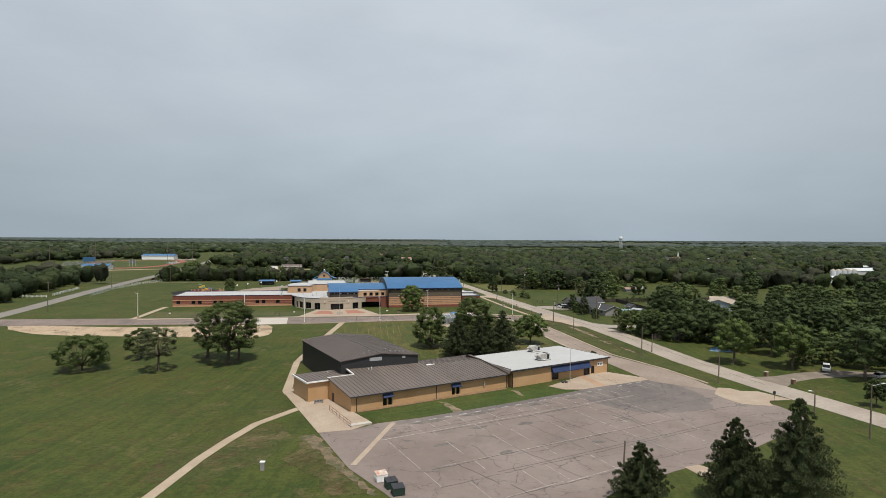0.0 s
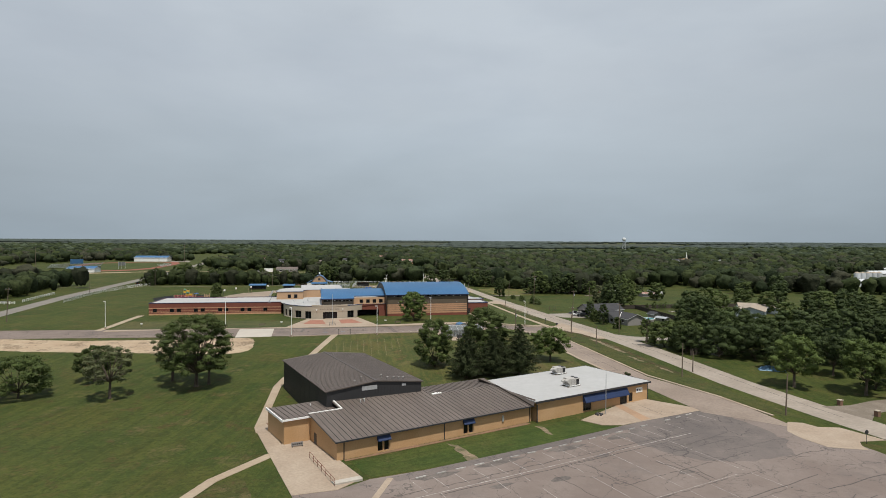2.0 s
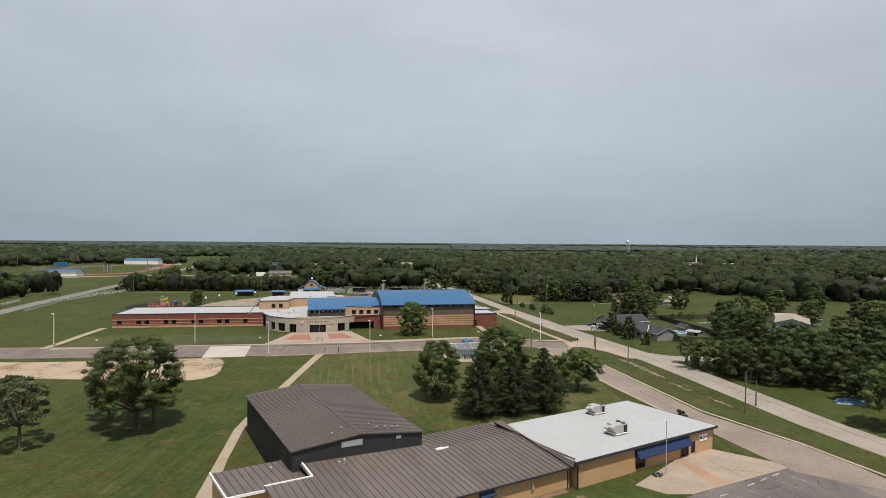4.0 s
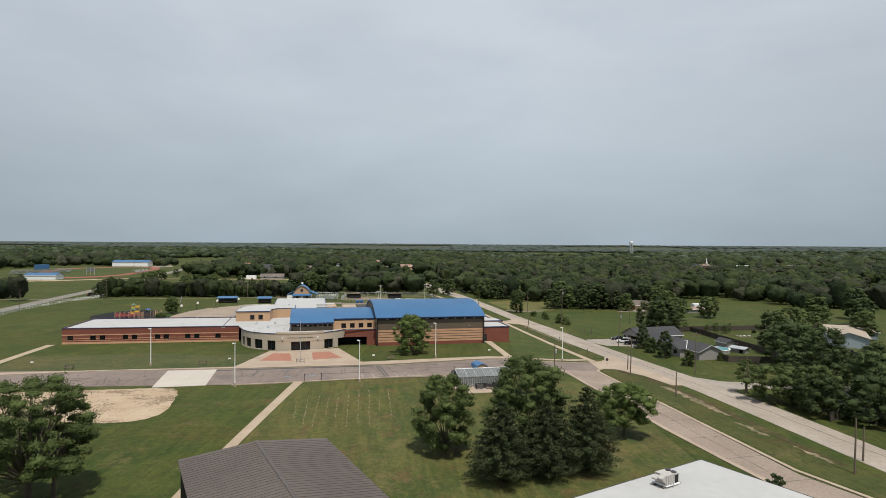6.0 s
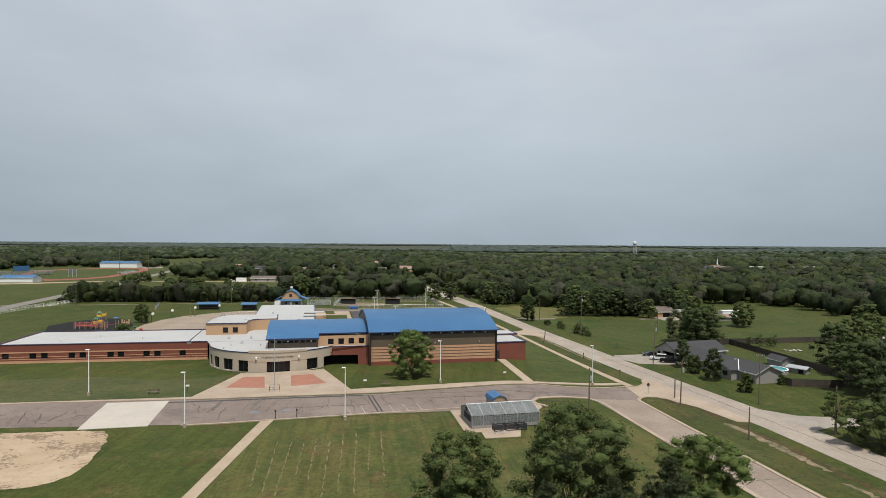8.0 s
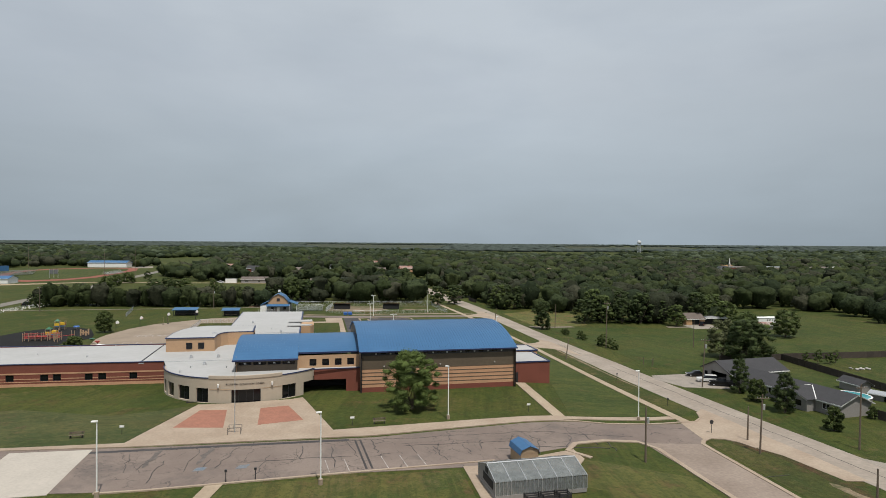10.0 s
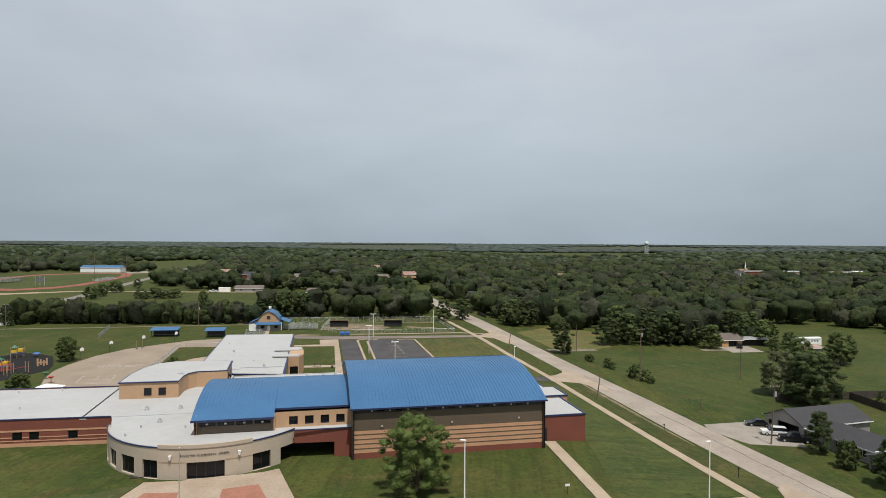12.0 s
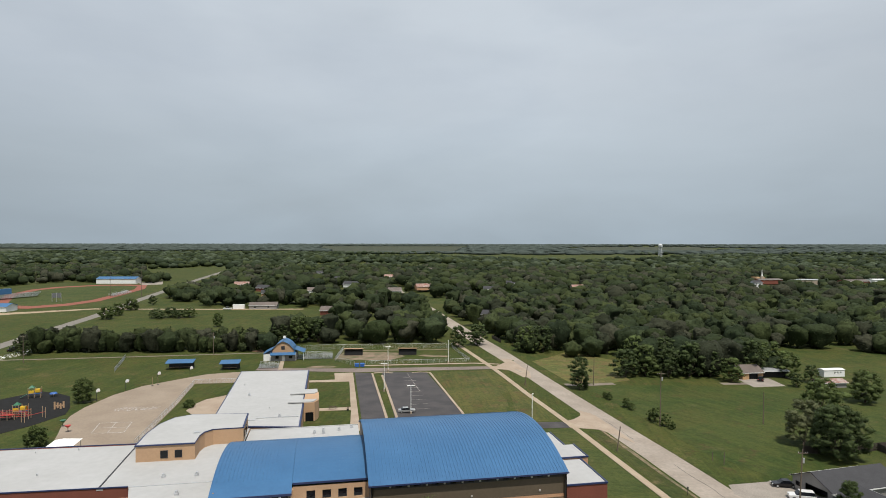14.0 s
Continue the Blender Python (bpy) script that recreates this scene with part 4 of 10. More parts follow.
for k, (line, w) in enumerate((([(47.4, 228), (48.2, 223.5), (49.0, 218.5), (49.9, 213.5), (50.8, 209), (51.8, 204.6)], 1.5), ([(51.4, 200.5), (52.0, 197), (52.9, 193)], 1.2), ([(55.0, 188), (55.9, 184), (56.8, 180)], 0.7))):
    side = [(x + w * (0.3 + 0.7 * math.sin(math.pi * (i + 0.5) / len(line))), y) for i, (x, y) in enumerate(line)]
    draped("verge_dirt", ragged([*line, *side[::-1]], 0.45, 40 + k, 0.6), 0.045, M_VERGEDIRT, "sandy washed-out streak in the verge", "soil", step=5)
strip("verge_dirt", [(27.5, 333), (31.0, 318), (34.6, 301), (38.5, 284)], [0.4, 1.2, 0.8, 0.4], 0.045, M_VERGEDIRT, "brown dry streak in the verge", "soil", step=5)
draped("yard_lawn", [(74.5, 262.4), (76.8, 260.8), (77.6, 258.6), (85.7, 257.6), (93.2, 258.0), (94.6, 266), (94.1, 281), (92.6, 297), (90.8, 319.0), (82, 316.1), (78, 300), (75.5, 283)], 0.024, M_EASTFIELD, "lush green lawn inside the fenced yard", "lawn")
for line in ([(42.4, 245.6), (45.6, 241), (47.6, 237), (49.0, 229), (50.6, 220.6), (52.6, 211.6)], [(52.4, 212.4), (54.2, 201), (55.9, 190.6), (58.4, 179)]):
    strip("ditch_grass", ragged_line(line, 0.5, 7), 1.5, 0.034, M_DITCH, "brown dry grass in the shallow roadside ditch", "verge", step=5)
rng_rows = random.Random(77)
for (x0, y0), (x1, y1) in (((-27.4, 209.8), (-25.9, 197.5)), ((-25.9, 212.1), (-23.8, 196.0)), ((-23.6, 211.0), (-21.0, 191.5)), ((-22.0, 214.5), (-19.2, 193.0)), ((-19.9, 214.6), (-17.0, 192.3)),
                           ((-17.0, 209.0), (-16.0, 199.4)), ((-15.9, 215.8), (-13.6, 197.7)), ((-33.3, 206.1), (-31.0, 194.3)), ((-31.8, 210.9), (-28.9, 192.1)), ((-29.5, 210.4), (-27.1, 191.7))):
    t = 0.0
    while t < 0.97:          # each row is broken into short wisps
        k = min(1.0, t + rng_rows.uniform(0.05, 0.16))
        pts = [(x0 + (x1 - x0) * q + rng_rows.uniform(-0.12, 0.12), y0 + (y1 - y0) * q) for q in (t, t + (k - t) * 0.35, t + (k - t) * 0.7, k)]
        strip("cut_grass_row", pts, [0.05, rng_rows.uniform(0.14, 0.3), rng_rows.uniform(0.1, 0.26), 0.05], 0.04, M_STRAW, "thin row of dry cut grass on the lawn", "cut grass", "stuff", step=30)
        t = k + rng_rows.uniform(0.0, 0.05)
draped("east_field", [(48, 318), (45.2, 335), (38, 366), (33, 380), (50.7, 385.5), (72, 384.8), (92, 382), (118, 372), (150, 376), (172, 350), (165, 333), (141, 329.5), (112, 324.5), (90, 320.5), (72, 318.5), (64, 305), (57, 302)], 0.02, M_EASTFIELD, "lush green field behind the house", "field")

# ---- wall builder: a wall in plan coordinates with real openings ----
def wall_part(name, material, parent, fmap, length, z0, z1, openings=(), thick=0.3, cut=None, label=""):
    """A wall over a run of plan. fmap(a, t): place of the point a metres along and t metres inwards. openings: (a0, a1, z0, z1)."""
    xs = {0.0, length}
    zs = {z0, z1}
    for a0, a1, b0, b1 in openings:
        xs |= {a0, a1}
        zs |= {max(z0, b0), min(z1, b1)}
    if cut:
        k = max(1, int(length / cut))
        xs |= {length * i / k for i in range(1, k)}
    xs, zs = sorted(xs), sorted(zs)
    bm = bmesh.new()
    for i in range(len(xs) - 1):
        run = None
        for j in range(len(zs) - 1):
            xm, zm = (xs[i] + xs[i + 1]) / 2, (zs[j] + zs[j + 1]) / 2
            hole = any(o[0] < xm < o[1] and o[2] < zm < o[3] for o in openings)
            if not hole and run is None:
                run = zs[j]
            if run is not None and (hole or j == len(zs) - 2):
                top = zs[j] if hole else zs[j + 1]
                pts = [fmap(xs[i], 0), fmap(xs[i + 1], 0), fmap(xs[i + 1], thick), fmap(xs[i], thick)]
                prism(bm, [(p[0], p[1]) for p in pts], run, top)
                run = None
    bmesh.ops.remove_doubles(bm, verts=bm.verts[:], dist=0.001)
    return part(name, bm, material, parent, label)


def straight(p0, p1):
    """fmap of a straight wall whose outer face runs from p0 to p1; inwards is to the left."""
    dx, dy = p1[0] - p0[0], p1[1] - p0[1]
    k = math.hypot(dx, dy)
    ux, uy = dx / k, dy / k
    return (lambda a, t: (p0[0] + ux * a - uy * t, p0[1] + uy * a + ux * t)), k


def window_part(parent, fmap, a0, a1, z0, z1, mullions=1, depth=0.14, trim=None, kind="window", rails=0, bar=0.07):
    """Frame and panes set back in an opening."""
    win = new(kind)
    win.parent = parent
    bm = bmesh.new()
    w = bar

    def bar_of(b0, b1, c0, c1):
        pts = [fmap(b0, depth), fmap(b1, depth), fmap(b1, depth + 0.08), fmap(b0, depth + 0.08)]
        prism(bm, [(p[0], p[1]) for p in pts], c0, c1)
    bar_of(a0, a0 + w, z0, z1), bar_of(a1 - w, a1, z0, z1)
    bar_of(a0 + w, a1 - w, z0, z0 + w), bar_of(a0 + w, a1 - w, z1 - w, z1)
    for i in range(1, mullions + 1):
        x = a0 + (a1 - a0) * i / (mullions + 1)
        bar_of(x - w / 2, x + w / 2, z0 + w, z1 - w)
    part("window_frame", bm, trim or M_DARKMETAL, win)
    for i in range(mullions + 1):
        b0, b1 = a0 + (a1 - a0) * i / (mullions + 1) + w / 2, a0 + (a1 - a0) * (i + 1) / (mullions + 1) - w / 2
        bm = bmesh.new()
        pts = [fmap(b0, depth + 0.03), fmap(b1, depth + 0.03), fmap(b1, depth + 0.05), fmap(b0, depth + 0.05)]
        prism(bm, [(p[0], p[1]) for p in pts], z0 + w * 0.5, z1 - w * 0.5)
        part("pane", bm, M_GLASS, win)
    return win


# ---- the low tan brick building with steel roofs, the dark hall behind it and the white-roofed end ----
NEAR = pose(-17.8, 118.6, -2.65, 0, 0, 32.5)
low = thing("low_brick_building", "long low tan brick building with brown ribbed steel roof", "building", NEAR)
E0, EW = 3.35, 3.4       # eave heights over the floor
# walls
f, k = straight((0, 0), (39.0, 0))
wins = [(7.0, 7.85, 0.5, 2.6), (8.15, 9.0, 0.5, 2.6), (23.6, 24.45, 0.5, 2.6), (24.75, 25.6, 0.5, 2.6)]
wall_part("front_wall", M_TANBRICK, low, f, k, -0.4, E0, wins)
for a0, a1, z0, z1 in wins:
    window_part(low, f, a0, a1, z0, z1, 0)
f, k = straight((0, 11.4), (0, 0))


def main_roof(d):
    return E0 + 0.05 + (d + 0.6) * 0.131


bm = bmesh.new()
prism(bm, [(0, 0.32), (0.3, 0.32), (0.3, 11.4), (0, 11.4)], -0.4, lambda x, y: main_roof(y) - 0.12)
part("gable_wall", bm, M_TANBRICK, low)
bm = boxed((-4.6, 0.0, 11.4, 11.7, -0.4, 4.35), (-4.6, -4.3, 11.7, 20.3, -0.4, 4.2), (-4.3, 5.0, 20.0, 20.3, -0.4, 4.2))
part("annex_wall", bm, M_TANBRICK, low)
part("side_door", boxed((-0.04, 0.02, 8.6, 9.7, 0, 2.1)), M_DARKMETAL, low, "dark steel side door")
part("back_wall", boxed((23.6, 39.0, 19.3, 19.6, -0.4, E0 + 0.2), (38.7, 39.0, 0.32, 19.3, -0.4, E0)), M_TANBRICK, low)
# main roof: front slope, the part against the hall, and the back slope
bm = bmesh.new()
rows = [[(-0.5, -0.6), (39.2, -0.6), (39.2, 11.2), (-0.5, 11.2)], [(5.2, 11.2), (23.8, 11.2), (23.8, 16.2), (5.2, 16.2)]]
for q in rows:
    slab(bm, [(x, y, main_roof(y)) for x, y in q], 0.16)
slab(bm, [(23.8, 11.2, main_roof(11.2)), (39.2, 11.2, main_roof(11.2)), (42.6, 20.0, main_roof(11.2) - 0.75), (23.8, 20.0, main_roof(11.2) - 0.75)], 0.16)
roof = part("roof", bm, M_GREYROOF, low, "weathered brown steel roof")
bm = bmesh.new()
x = -0.5
while x < 39.2:
    y1 = 16.2 if 5.2 <= x <= 23.8 else 11.2
    v = [(x, -0.6), (x + 0.09, -0.6), (x + 0.09, y1), (x, y1)]
    slab(bm, [(a, b, main_roof(b) + 0.075) for a, b in v], 0.07)
    if x > 23.8:
        slab(bm, [(a, b, main_roof(11.2) - 0.75 * (b - 11.2) / 8.8 + 0.075) for a, b in ((x, 11.2), (x + 0.09, 11.2), (x + 0.09, 20.0), (x, 20.0))], 0.07)
    x += 0.92
part("roof_ribs", bm, M_RIB, low)["kind"] = "stuff"
bm = bmesh.new()
slab(bm, [(-4.9, 11.1, 4.45), (5.4, 11.1, 4.5), (5.4, 20.4, 4.35), (-4.9, 20.4, 4.3)], 0.2)
part("annex_roof", bm, M_GREYROOF, low)
bm = bmesh.new()
x = -4.4
while x < 5.3:
    slab(bm, [(x, 11.1, 4.54), (x + 0.09, 11.1, 4.54), (x + 0.09, 20.3, 4.41), (x, 20.3, 4.41)], 0.08)
    x += 0.92
part("annex_roof_ribs", bm, M_RIB, low)["kind"] = "stuff"
part("flashing", boxed((-5.0, 5.5, 10.95, 11.12, 4.26, 4.56), (-5.02, -4.82, 11.12, 20.4, 4.12, 4.5)), M_WHITE, low, "white metal flashing")
bm = bmesh.new()
slab(bm, [(5.4, 11.2, 5.1), (5.62, 11.2, 5.1), (5.62, 16.2, 5.78), (5.4, 16.2, 5.78)], 0.25)
part("flashing", bm, M_WHITE, low, "white metal flashing")
part("flashing", boxed((-0.5, 5.62, 11.0, 11.26, 4.88, 5.03)), M_WHITE, low, "white metal flashing")
part("gutter", boxed((-0.5, 39.2, -0.72, -0.58, E0 - 0.16, E0 + 0.06)), M_DARKMETAL, low)
for x in (1.15, 19.6, 38.6):
    part("downpipe", boxed((x - 0.06, x + 0.06, -0.14, -0.02, -0.3, E0 - 0.1)), M_DARKMETAL, low, "dark downpipe")
for a0, a1 in ((7.0, 9.0), (23.6, 25.6)):
    bm = bmesh.new()
    prism(bm, [(a0 - 0.15, -0.6), (a1 + 0.15, -0.6), (a1 + 0.15, -0.01), (a0 - 0.15, -0.01)], lambda x, y: 2.2 if y < -0.4 else 2.3, lambda x, y: 2.32 if y < -0.4 else 3.2)
    part("awning", bm, M_AWNING, low, "navy fabric window awning")
bm = bmesh.new()
rod(bm, (32.2, -0.06, 2.0), (32.2, -0.06, 2.45), 0.2, 0.2, 10)
box(bm, 32.0, 32.4, -0.22, -0.02, 1.4, 2.0)
part("wall_vent", bm, M_METAL, low)
for x, y, h in ((10.5, 12.6, 0.55), (9.7, 12.4, 0.5), (2.2, 17.5, 0.3)):
    bm = bmesh.new()
    z = main_roof(y) if x > 5 else 4.4
    rod(bm, (x, y, z - 0.1), (x, y, z + h), 0.09, 0.09, 8)
    rod(bm, (x, y, z + h), (x, y, z + h + 0.14), 0.16, 0.05, 8)
    part("roof_vent", bm, M_METAL, low)
bm = bmesh.new()
slab(bm, [(23.9, 10.9, 5.08), (25.3, 10.9, 5.1), (25.1, 11.6, 5.12), (24.0, 11.5, 5.1)], 0.12)
slab(bm, [(25.2, 11.0, 5.06), (26.1, 11.1, 5.06), (26.0, 11.4, 5.08), (25.2, 11.4, 5.08)], 0.1)
part("roof_patch", bm, M_WHITE, low, "white sealant patch on the ridge")

# white-roofed end
end = thing("white_roofed_building", "tan brick block with flat white membrane roof and navy awning", "building", pose(-17.8, 118.6, -2.65, 0, 0, 32.5))
f, k = straight((39.6, -1.0), (70.6, -1.0))
WT = 4.1
wins = [(12.0, 14.2, 0.6, 2.6), (22.6, 24.8, 0.0, 2.45), (25.2, 26.4, 0.6, 2.5)]
wall_part("front_wall", M_TANBRICK, end, f, k, -0.5, WT, wins)
window_part(end, f, 12.0, 14.2, 0.6, 2.6, 2)
window_part(end, f, 22.6, 24.8, 0.0, 2.45, 1, depth=0.2, kind="door")
window_part(end, f, 25.2, 26.4, 0.6, 2.5, 0)
part("side_wall", boxed((70.3, 70.6, -0.7, 17.0, -0.5, WT), (39.6, 70.3, 16.7, 17.0, -0.5, WT), (39.6, 39.9, -0.7, 16.7, -0.5, WT)), M_TANBRICK, end)
bm = boxed((39.0, 71.0, -1.5, 17.4, WT, WT + 0.22))
part("roof", bm, M_WHITEROOF, end, "flat white membrane roof")
part("roof_edge", boxed((38.9, 71.1, -1.62, -1.5, WT - 0.12, WT + 0.25), (71.0, 71.12, -1.5, 17.5, WT - 0.12, WT + 0.25), (38.9, 71.0, 17.4, 17.52, WT - 0.1, WT + 0.25)), M_DARKMETAL, end, "dark metal roof edge")
bm = bmesh.new()
prism(bm, [(51.4, -1.95), (64.0, -1.95), (64.0, -1.03), (51.4, -1.03)], lambda x, y: 2.4 if y < -1.5 else 2.5, lambda x, y: 2.55 if y < -1.5 else 3.95)
part("awning", bm, M_AWNING, end, "long navy metal awning")
bm = bmesh.new()
for x in np.arange(51.4, 64.0, 0.6):
    slab(bm, [(x, -1.97, 2.6), (x + 0.05, -1.97, 2.6), (x + 0.05, -1.06, 3.99), (x, -1.06, 3.99)], 0.05)
part("awning_ribs", bm, M_AWNING, end)["kind"] = "stuff"
bm = boxed((67.0, 69.0, -1.08, -1.02, 2.25, 3.3))
part("sign_board", bm, M_WHITE, end, "white sign board")
bm = boxed((67.8, 68.85, -1.1, -1.085, 2.78, 2.9), (67.8, 68.7, -1.1, -1.085, 2.56, 2.66))
part("sign_lettering", bm, M_DARKMETAL, end, "dark bars of small lettering")
bm = boxed((67.15, 67.6, -1.1, -1.085, 2.6, 3.05))
part("sign_mark", bm, M_BLUETRIM, end)
for y0, y1 in ((-1.2, 5.2), (4.4, 10.6), (9.8, 17.2)):
    bm = bmesh.new()
    slab(bm, [(38.5, y0, main_roof(min(y0, 11.2)) + 0.25), (39.35, y0 + 0.4, WT + 0.42), (39.35, y1, WT + 0.42), (38.7, y1, main_roof(min(y1, 11.2)) + 0.32)], 0.12)
    bmesh.ops.recalc_face_normals(bm, faces=bm.faces[:])
    part("lifted_flashing", bm, M_DARKROOF, end, "dark lifted flashing where the roofs meet")
part("downpipe", boxed((39.35, 39.5, -1.3, -1.1, -0.4, 3.6)), M_DARKMETAL, end)
part("downpipe", boxed((70.66, 70.8, -1.0, -0.86, -0.4, 4.0)), M_DARKMETAL, end)
part("side_awning", boxed((70.62, 72.4, 9.0, 12.0, 2.7, 2.85)), M_AWNING, end)


def roof_unit(x, y, z, w, d, h, parent):
    """A packaged roof air unit on sleepers: panelled casing, sloped hoods at one end, coil and two fans at the other."""
    u = thing("roof_air_unit", "grey metal rooftop air unit on wooden sleepers", "air unit", pose(*parent, 0, 0, 32.5) @ pose(x, y, z), "roof air units")
    for s_ in (-1, 1):
        part("sleeper", boxed((-w / 2 - 0.5, w / 2 + 0.5, s_ * d * 0.38 - 0.09, s_ * d * 0.38 + 0.09, 0, 0.18)), M_WOODPOLE, u)
    part("kerb_base", boxed((-w / 2 - 0.1, w / 2 + 0.1, -d / 2 - 0.1, d / 2 + 0.1, 0.18, 0.32)), M_WHITE, u)
    bm = boxed((-w / 2, w * 0.12, -d / 2, d / 2, 0.32, h))
    bmesh.ops.bevel(bm, geom=bm.edges[:], offset=0.03, segments=1, affect="EDGES")
    part("casing", bm, M_UNIT, u)
    part("coil", boxed((w * 0.12 + 0.003, w / 2 - 0.06, -d / 2 + 0.05, d / 2 - 0.05, 0.32, h - 0.2)), M_BLACK, u, "dark condenser coil")
    for cx in (w * 0.15, w / 2 - 0.05):
        for cy in (-d / 2 + 0.03, d / 2 - 0.03):
            part("corner_post", boxed((cx - 0.04, cx + 0.04, cy - 0.04, cy + 0.04, 0.32, h - 0.2)), M_UNIT, u)
    part("top_panel", boxed((w * 0.12 + 0.003, w / 2 + 0.08, -d / 2 - 0.02, d / 2 + 0.02, h - 0.2, h - 0.05)), M_UNIT, u)
    for cy in (-d * 0.24, d * 0.24):
        bm = bmesh.new()
        rod(bm, (w * 0.31, cy, h - 0.05), (w * 0.31, cy, h + 0.07), d * 0.2, d * 0.2, 14)
        part("fan_guard", bm, M_DARKMETAL, u)
    for k0, top in ((-d / 2 + 0.08, h), (0.04, h - 0.25)):
        bm = bmesh.new()
        prism(bm, [(-w / 2 - 0.7, k0), (-w / 2 - 0.003, k0), (-w / 2 - 0.003, k0 + d * 0.44), (-w / 2 - 0.7, k0 + d * 0.44)], lambda x, y: top - 0.5 if x < -w / 2 - 0.1 else 0.55, lambda x, y: top - 0.32 if x < -w / 2 - 0.1 else top)
        part("intake_hood", bm, M_UNIT, u)
    bm = bmesh.new()
    rod(bm, (-w * 0.1, -d / 2 - 0.3, 0.05), (-w * 0.1, -d / 2 - 0.3, 0.5), 0.05, 0.05, 6)
    rod(bm, (-w * 0.1, -d / 2 - 0.3, 0.5), (-w * 0.1, -d / 2 + 0.02, 0.5), 0.05, 0.05, 6)
    part("conduit", bm, M_METAL, u)
    for i in range(3):
        part("panel_seam", boxed((-w / 2 + 0.35 + i * 0.45, -w / 2 + 0.375 + i * 0.45, -d / 2 - 0.012, -d / 2 - 0.002, 0.4, h - 0.1)), M_DARKMETAL, u)


roof_unit(53.6, 4.4, WT + 0.22, 2.6, 2.0, 1.7, (-17.8, 118.6, -2.65))
roof_unit(59.3, 14.2, WT + 0.22, 2.4, 1.8, 1.6, (-17.8, 118.6, -2.65))

# dark steel hall behind
hall = thing("dark_steel_hall", "charcoal steel hall with low brown gable roof", "hall", pose(-22.2, 133.4, -2.6, 0, 0, 28.0))
HW, HL, HE = 18.7, 32.0, 7.2
bm = bmesh.new()
prism(bm, [(0, 0), (HW, 0), (HW, 0.25), (0, 0.25)], -0.3, HE)
v = [bm.verts.new(p) for p in ((0, 0, HE), (HW, 0, HE), (HW / 2, 0, HE + 0.95), (0, 0.25, HE), (HW, 0.25, HE), (HW / 2, 0.25, HE + 0.95))]
for q in ((0, 1, 2), (5, 4, 3), (0, 2, 5, 3), (1, 4, 5, 2)):
    bm.faces.new([v[i] for i in q])
part("front_wall", bm, M_CHARCOAL, hall)
part("side_wall", boxed((0, 0.25, 0.25, HL, -0.3, HE), (HW - 0.25, HW, 0.25, HL, -0.3, HE), (0.25, HW - 0.25, HL - 0.25, HL, -0.3, HE)), M_CHARCOAL, hall)
bm = bmesh.new()
for x in np.arange(0.3, HW, 0.6):
    box(bm, x, x + 0.05, -0.03, 0, 3.0, HE)
for y in np.arange(0.3, HL, 0.6):
    box(bm, -0.03, 0, y, y + 0.05, -0.3, HE)
part("wall_ribs", bm, M_CHARCOAL, hall)["kind"] = "stuff"
bm = bmesh.new()
for s in (-1, 1):
    e = -0.35 if s < 0 else HW + 0.35
    slab(bm, [(e, -0.3, HE + 0.02), (HW / 2, -0.3, HE + 1.05), (HW / 2, HL + 0.3, HE + 1.05), (e, HL + 0.3, HE + 0.02)][:: 1 if s > 0 else -1], 0.14)
bmesh.ops.recalc_face_normals(bm, faces=bm.faces[:])
part("roof", bm, M_DARKROOF, hall, "dark brown steel roof")
bm = bmesh.new()
for y in np.arange(-0.2, HL, 0.75):
    for e in (-0.35, HW + 0.35):
        slab(bm, [(e, y, HE + 0.06), (HW / 2, y, HE + 1.09), (HW / 2, y + 0.06, HE + 1.09), (e, y + 0.06, HE + 0.06)], 0.04)
part("roof_ribs", bm, M_RIB, hall)["kind"] = "stuff"
part("ridge_cap", boxed((HW / 2 - 0.2, HW / 2 + 0.2, -0.3, HL + 0.3, HE + 1.02, HE + 1.11)), M_RIB, hall)
part("louvre", boxed((6.6, 9.6, -0.06, -0.035, HE - 0.55, HE + 0.25)), M_METAL, hall, "grey wall louvre")
part("louvre", boxed((14.6, 15.4, -0.06, -0.035, HE - 0.5, HE - 0.05)), M_METAL, hall, "grey wall louvre")
for x, y, h in ((7.4, 2.6, 0.55), (11.3, 2.2, 0.7), (5.9, 2.0, 0.3), (12.4, 1.8, 0.35), (13.6, 1.6, 0.4), (14.6, 1.5, 0.35), (15.5, 1.5, 0.4)):
    bm = bmesh.new()
    z = HE + 1.05 - abs(x - HW / 2) * 0.107
    rod(bm, (x, y, z - 0.1), (x, y, z + h), 0.09, 0.09, 8)
    rod(bm, (x, y, z + h), (x, y, z + h + 0.12), 0.22, 0.08, 8)
    part("roof_vent", bm, M_SIDING, hall)

# ---- the school: vaulted blue-roofed gym, link, curved entrance, red wing, upper storey and back wing ----
SCHOOL = pose(-24.2, 269.0, 1.1, 0, 0, 12)
school = thing("school_building", "red and tan brick school with vaulted blue steel roofs", "school", SCHOOL)


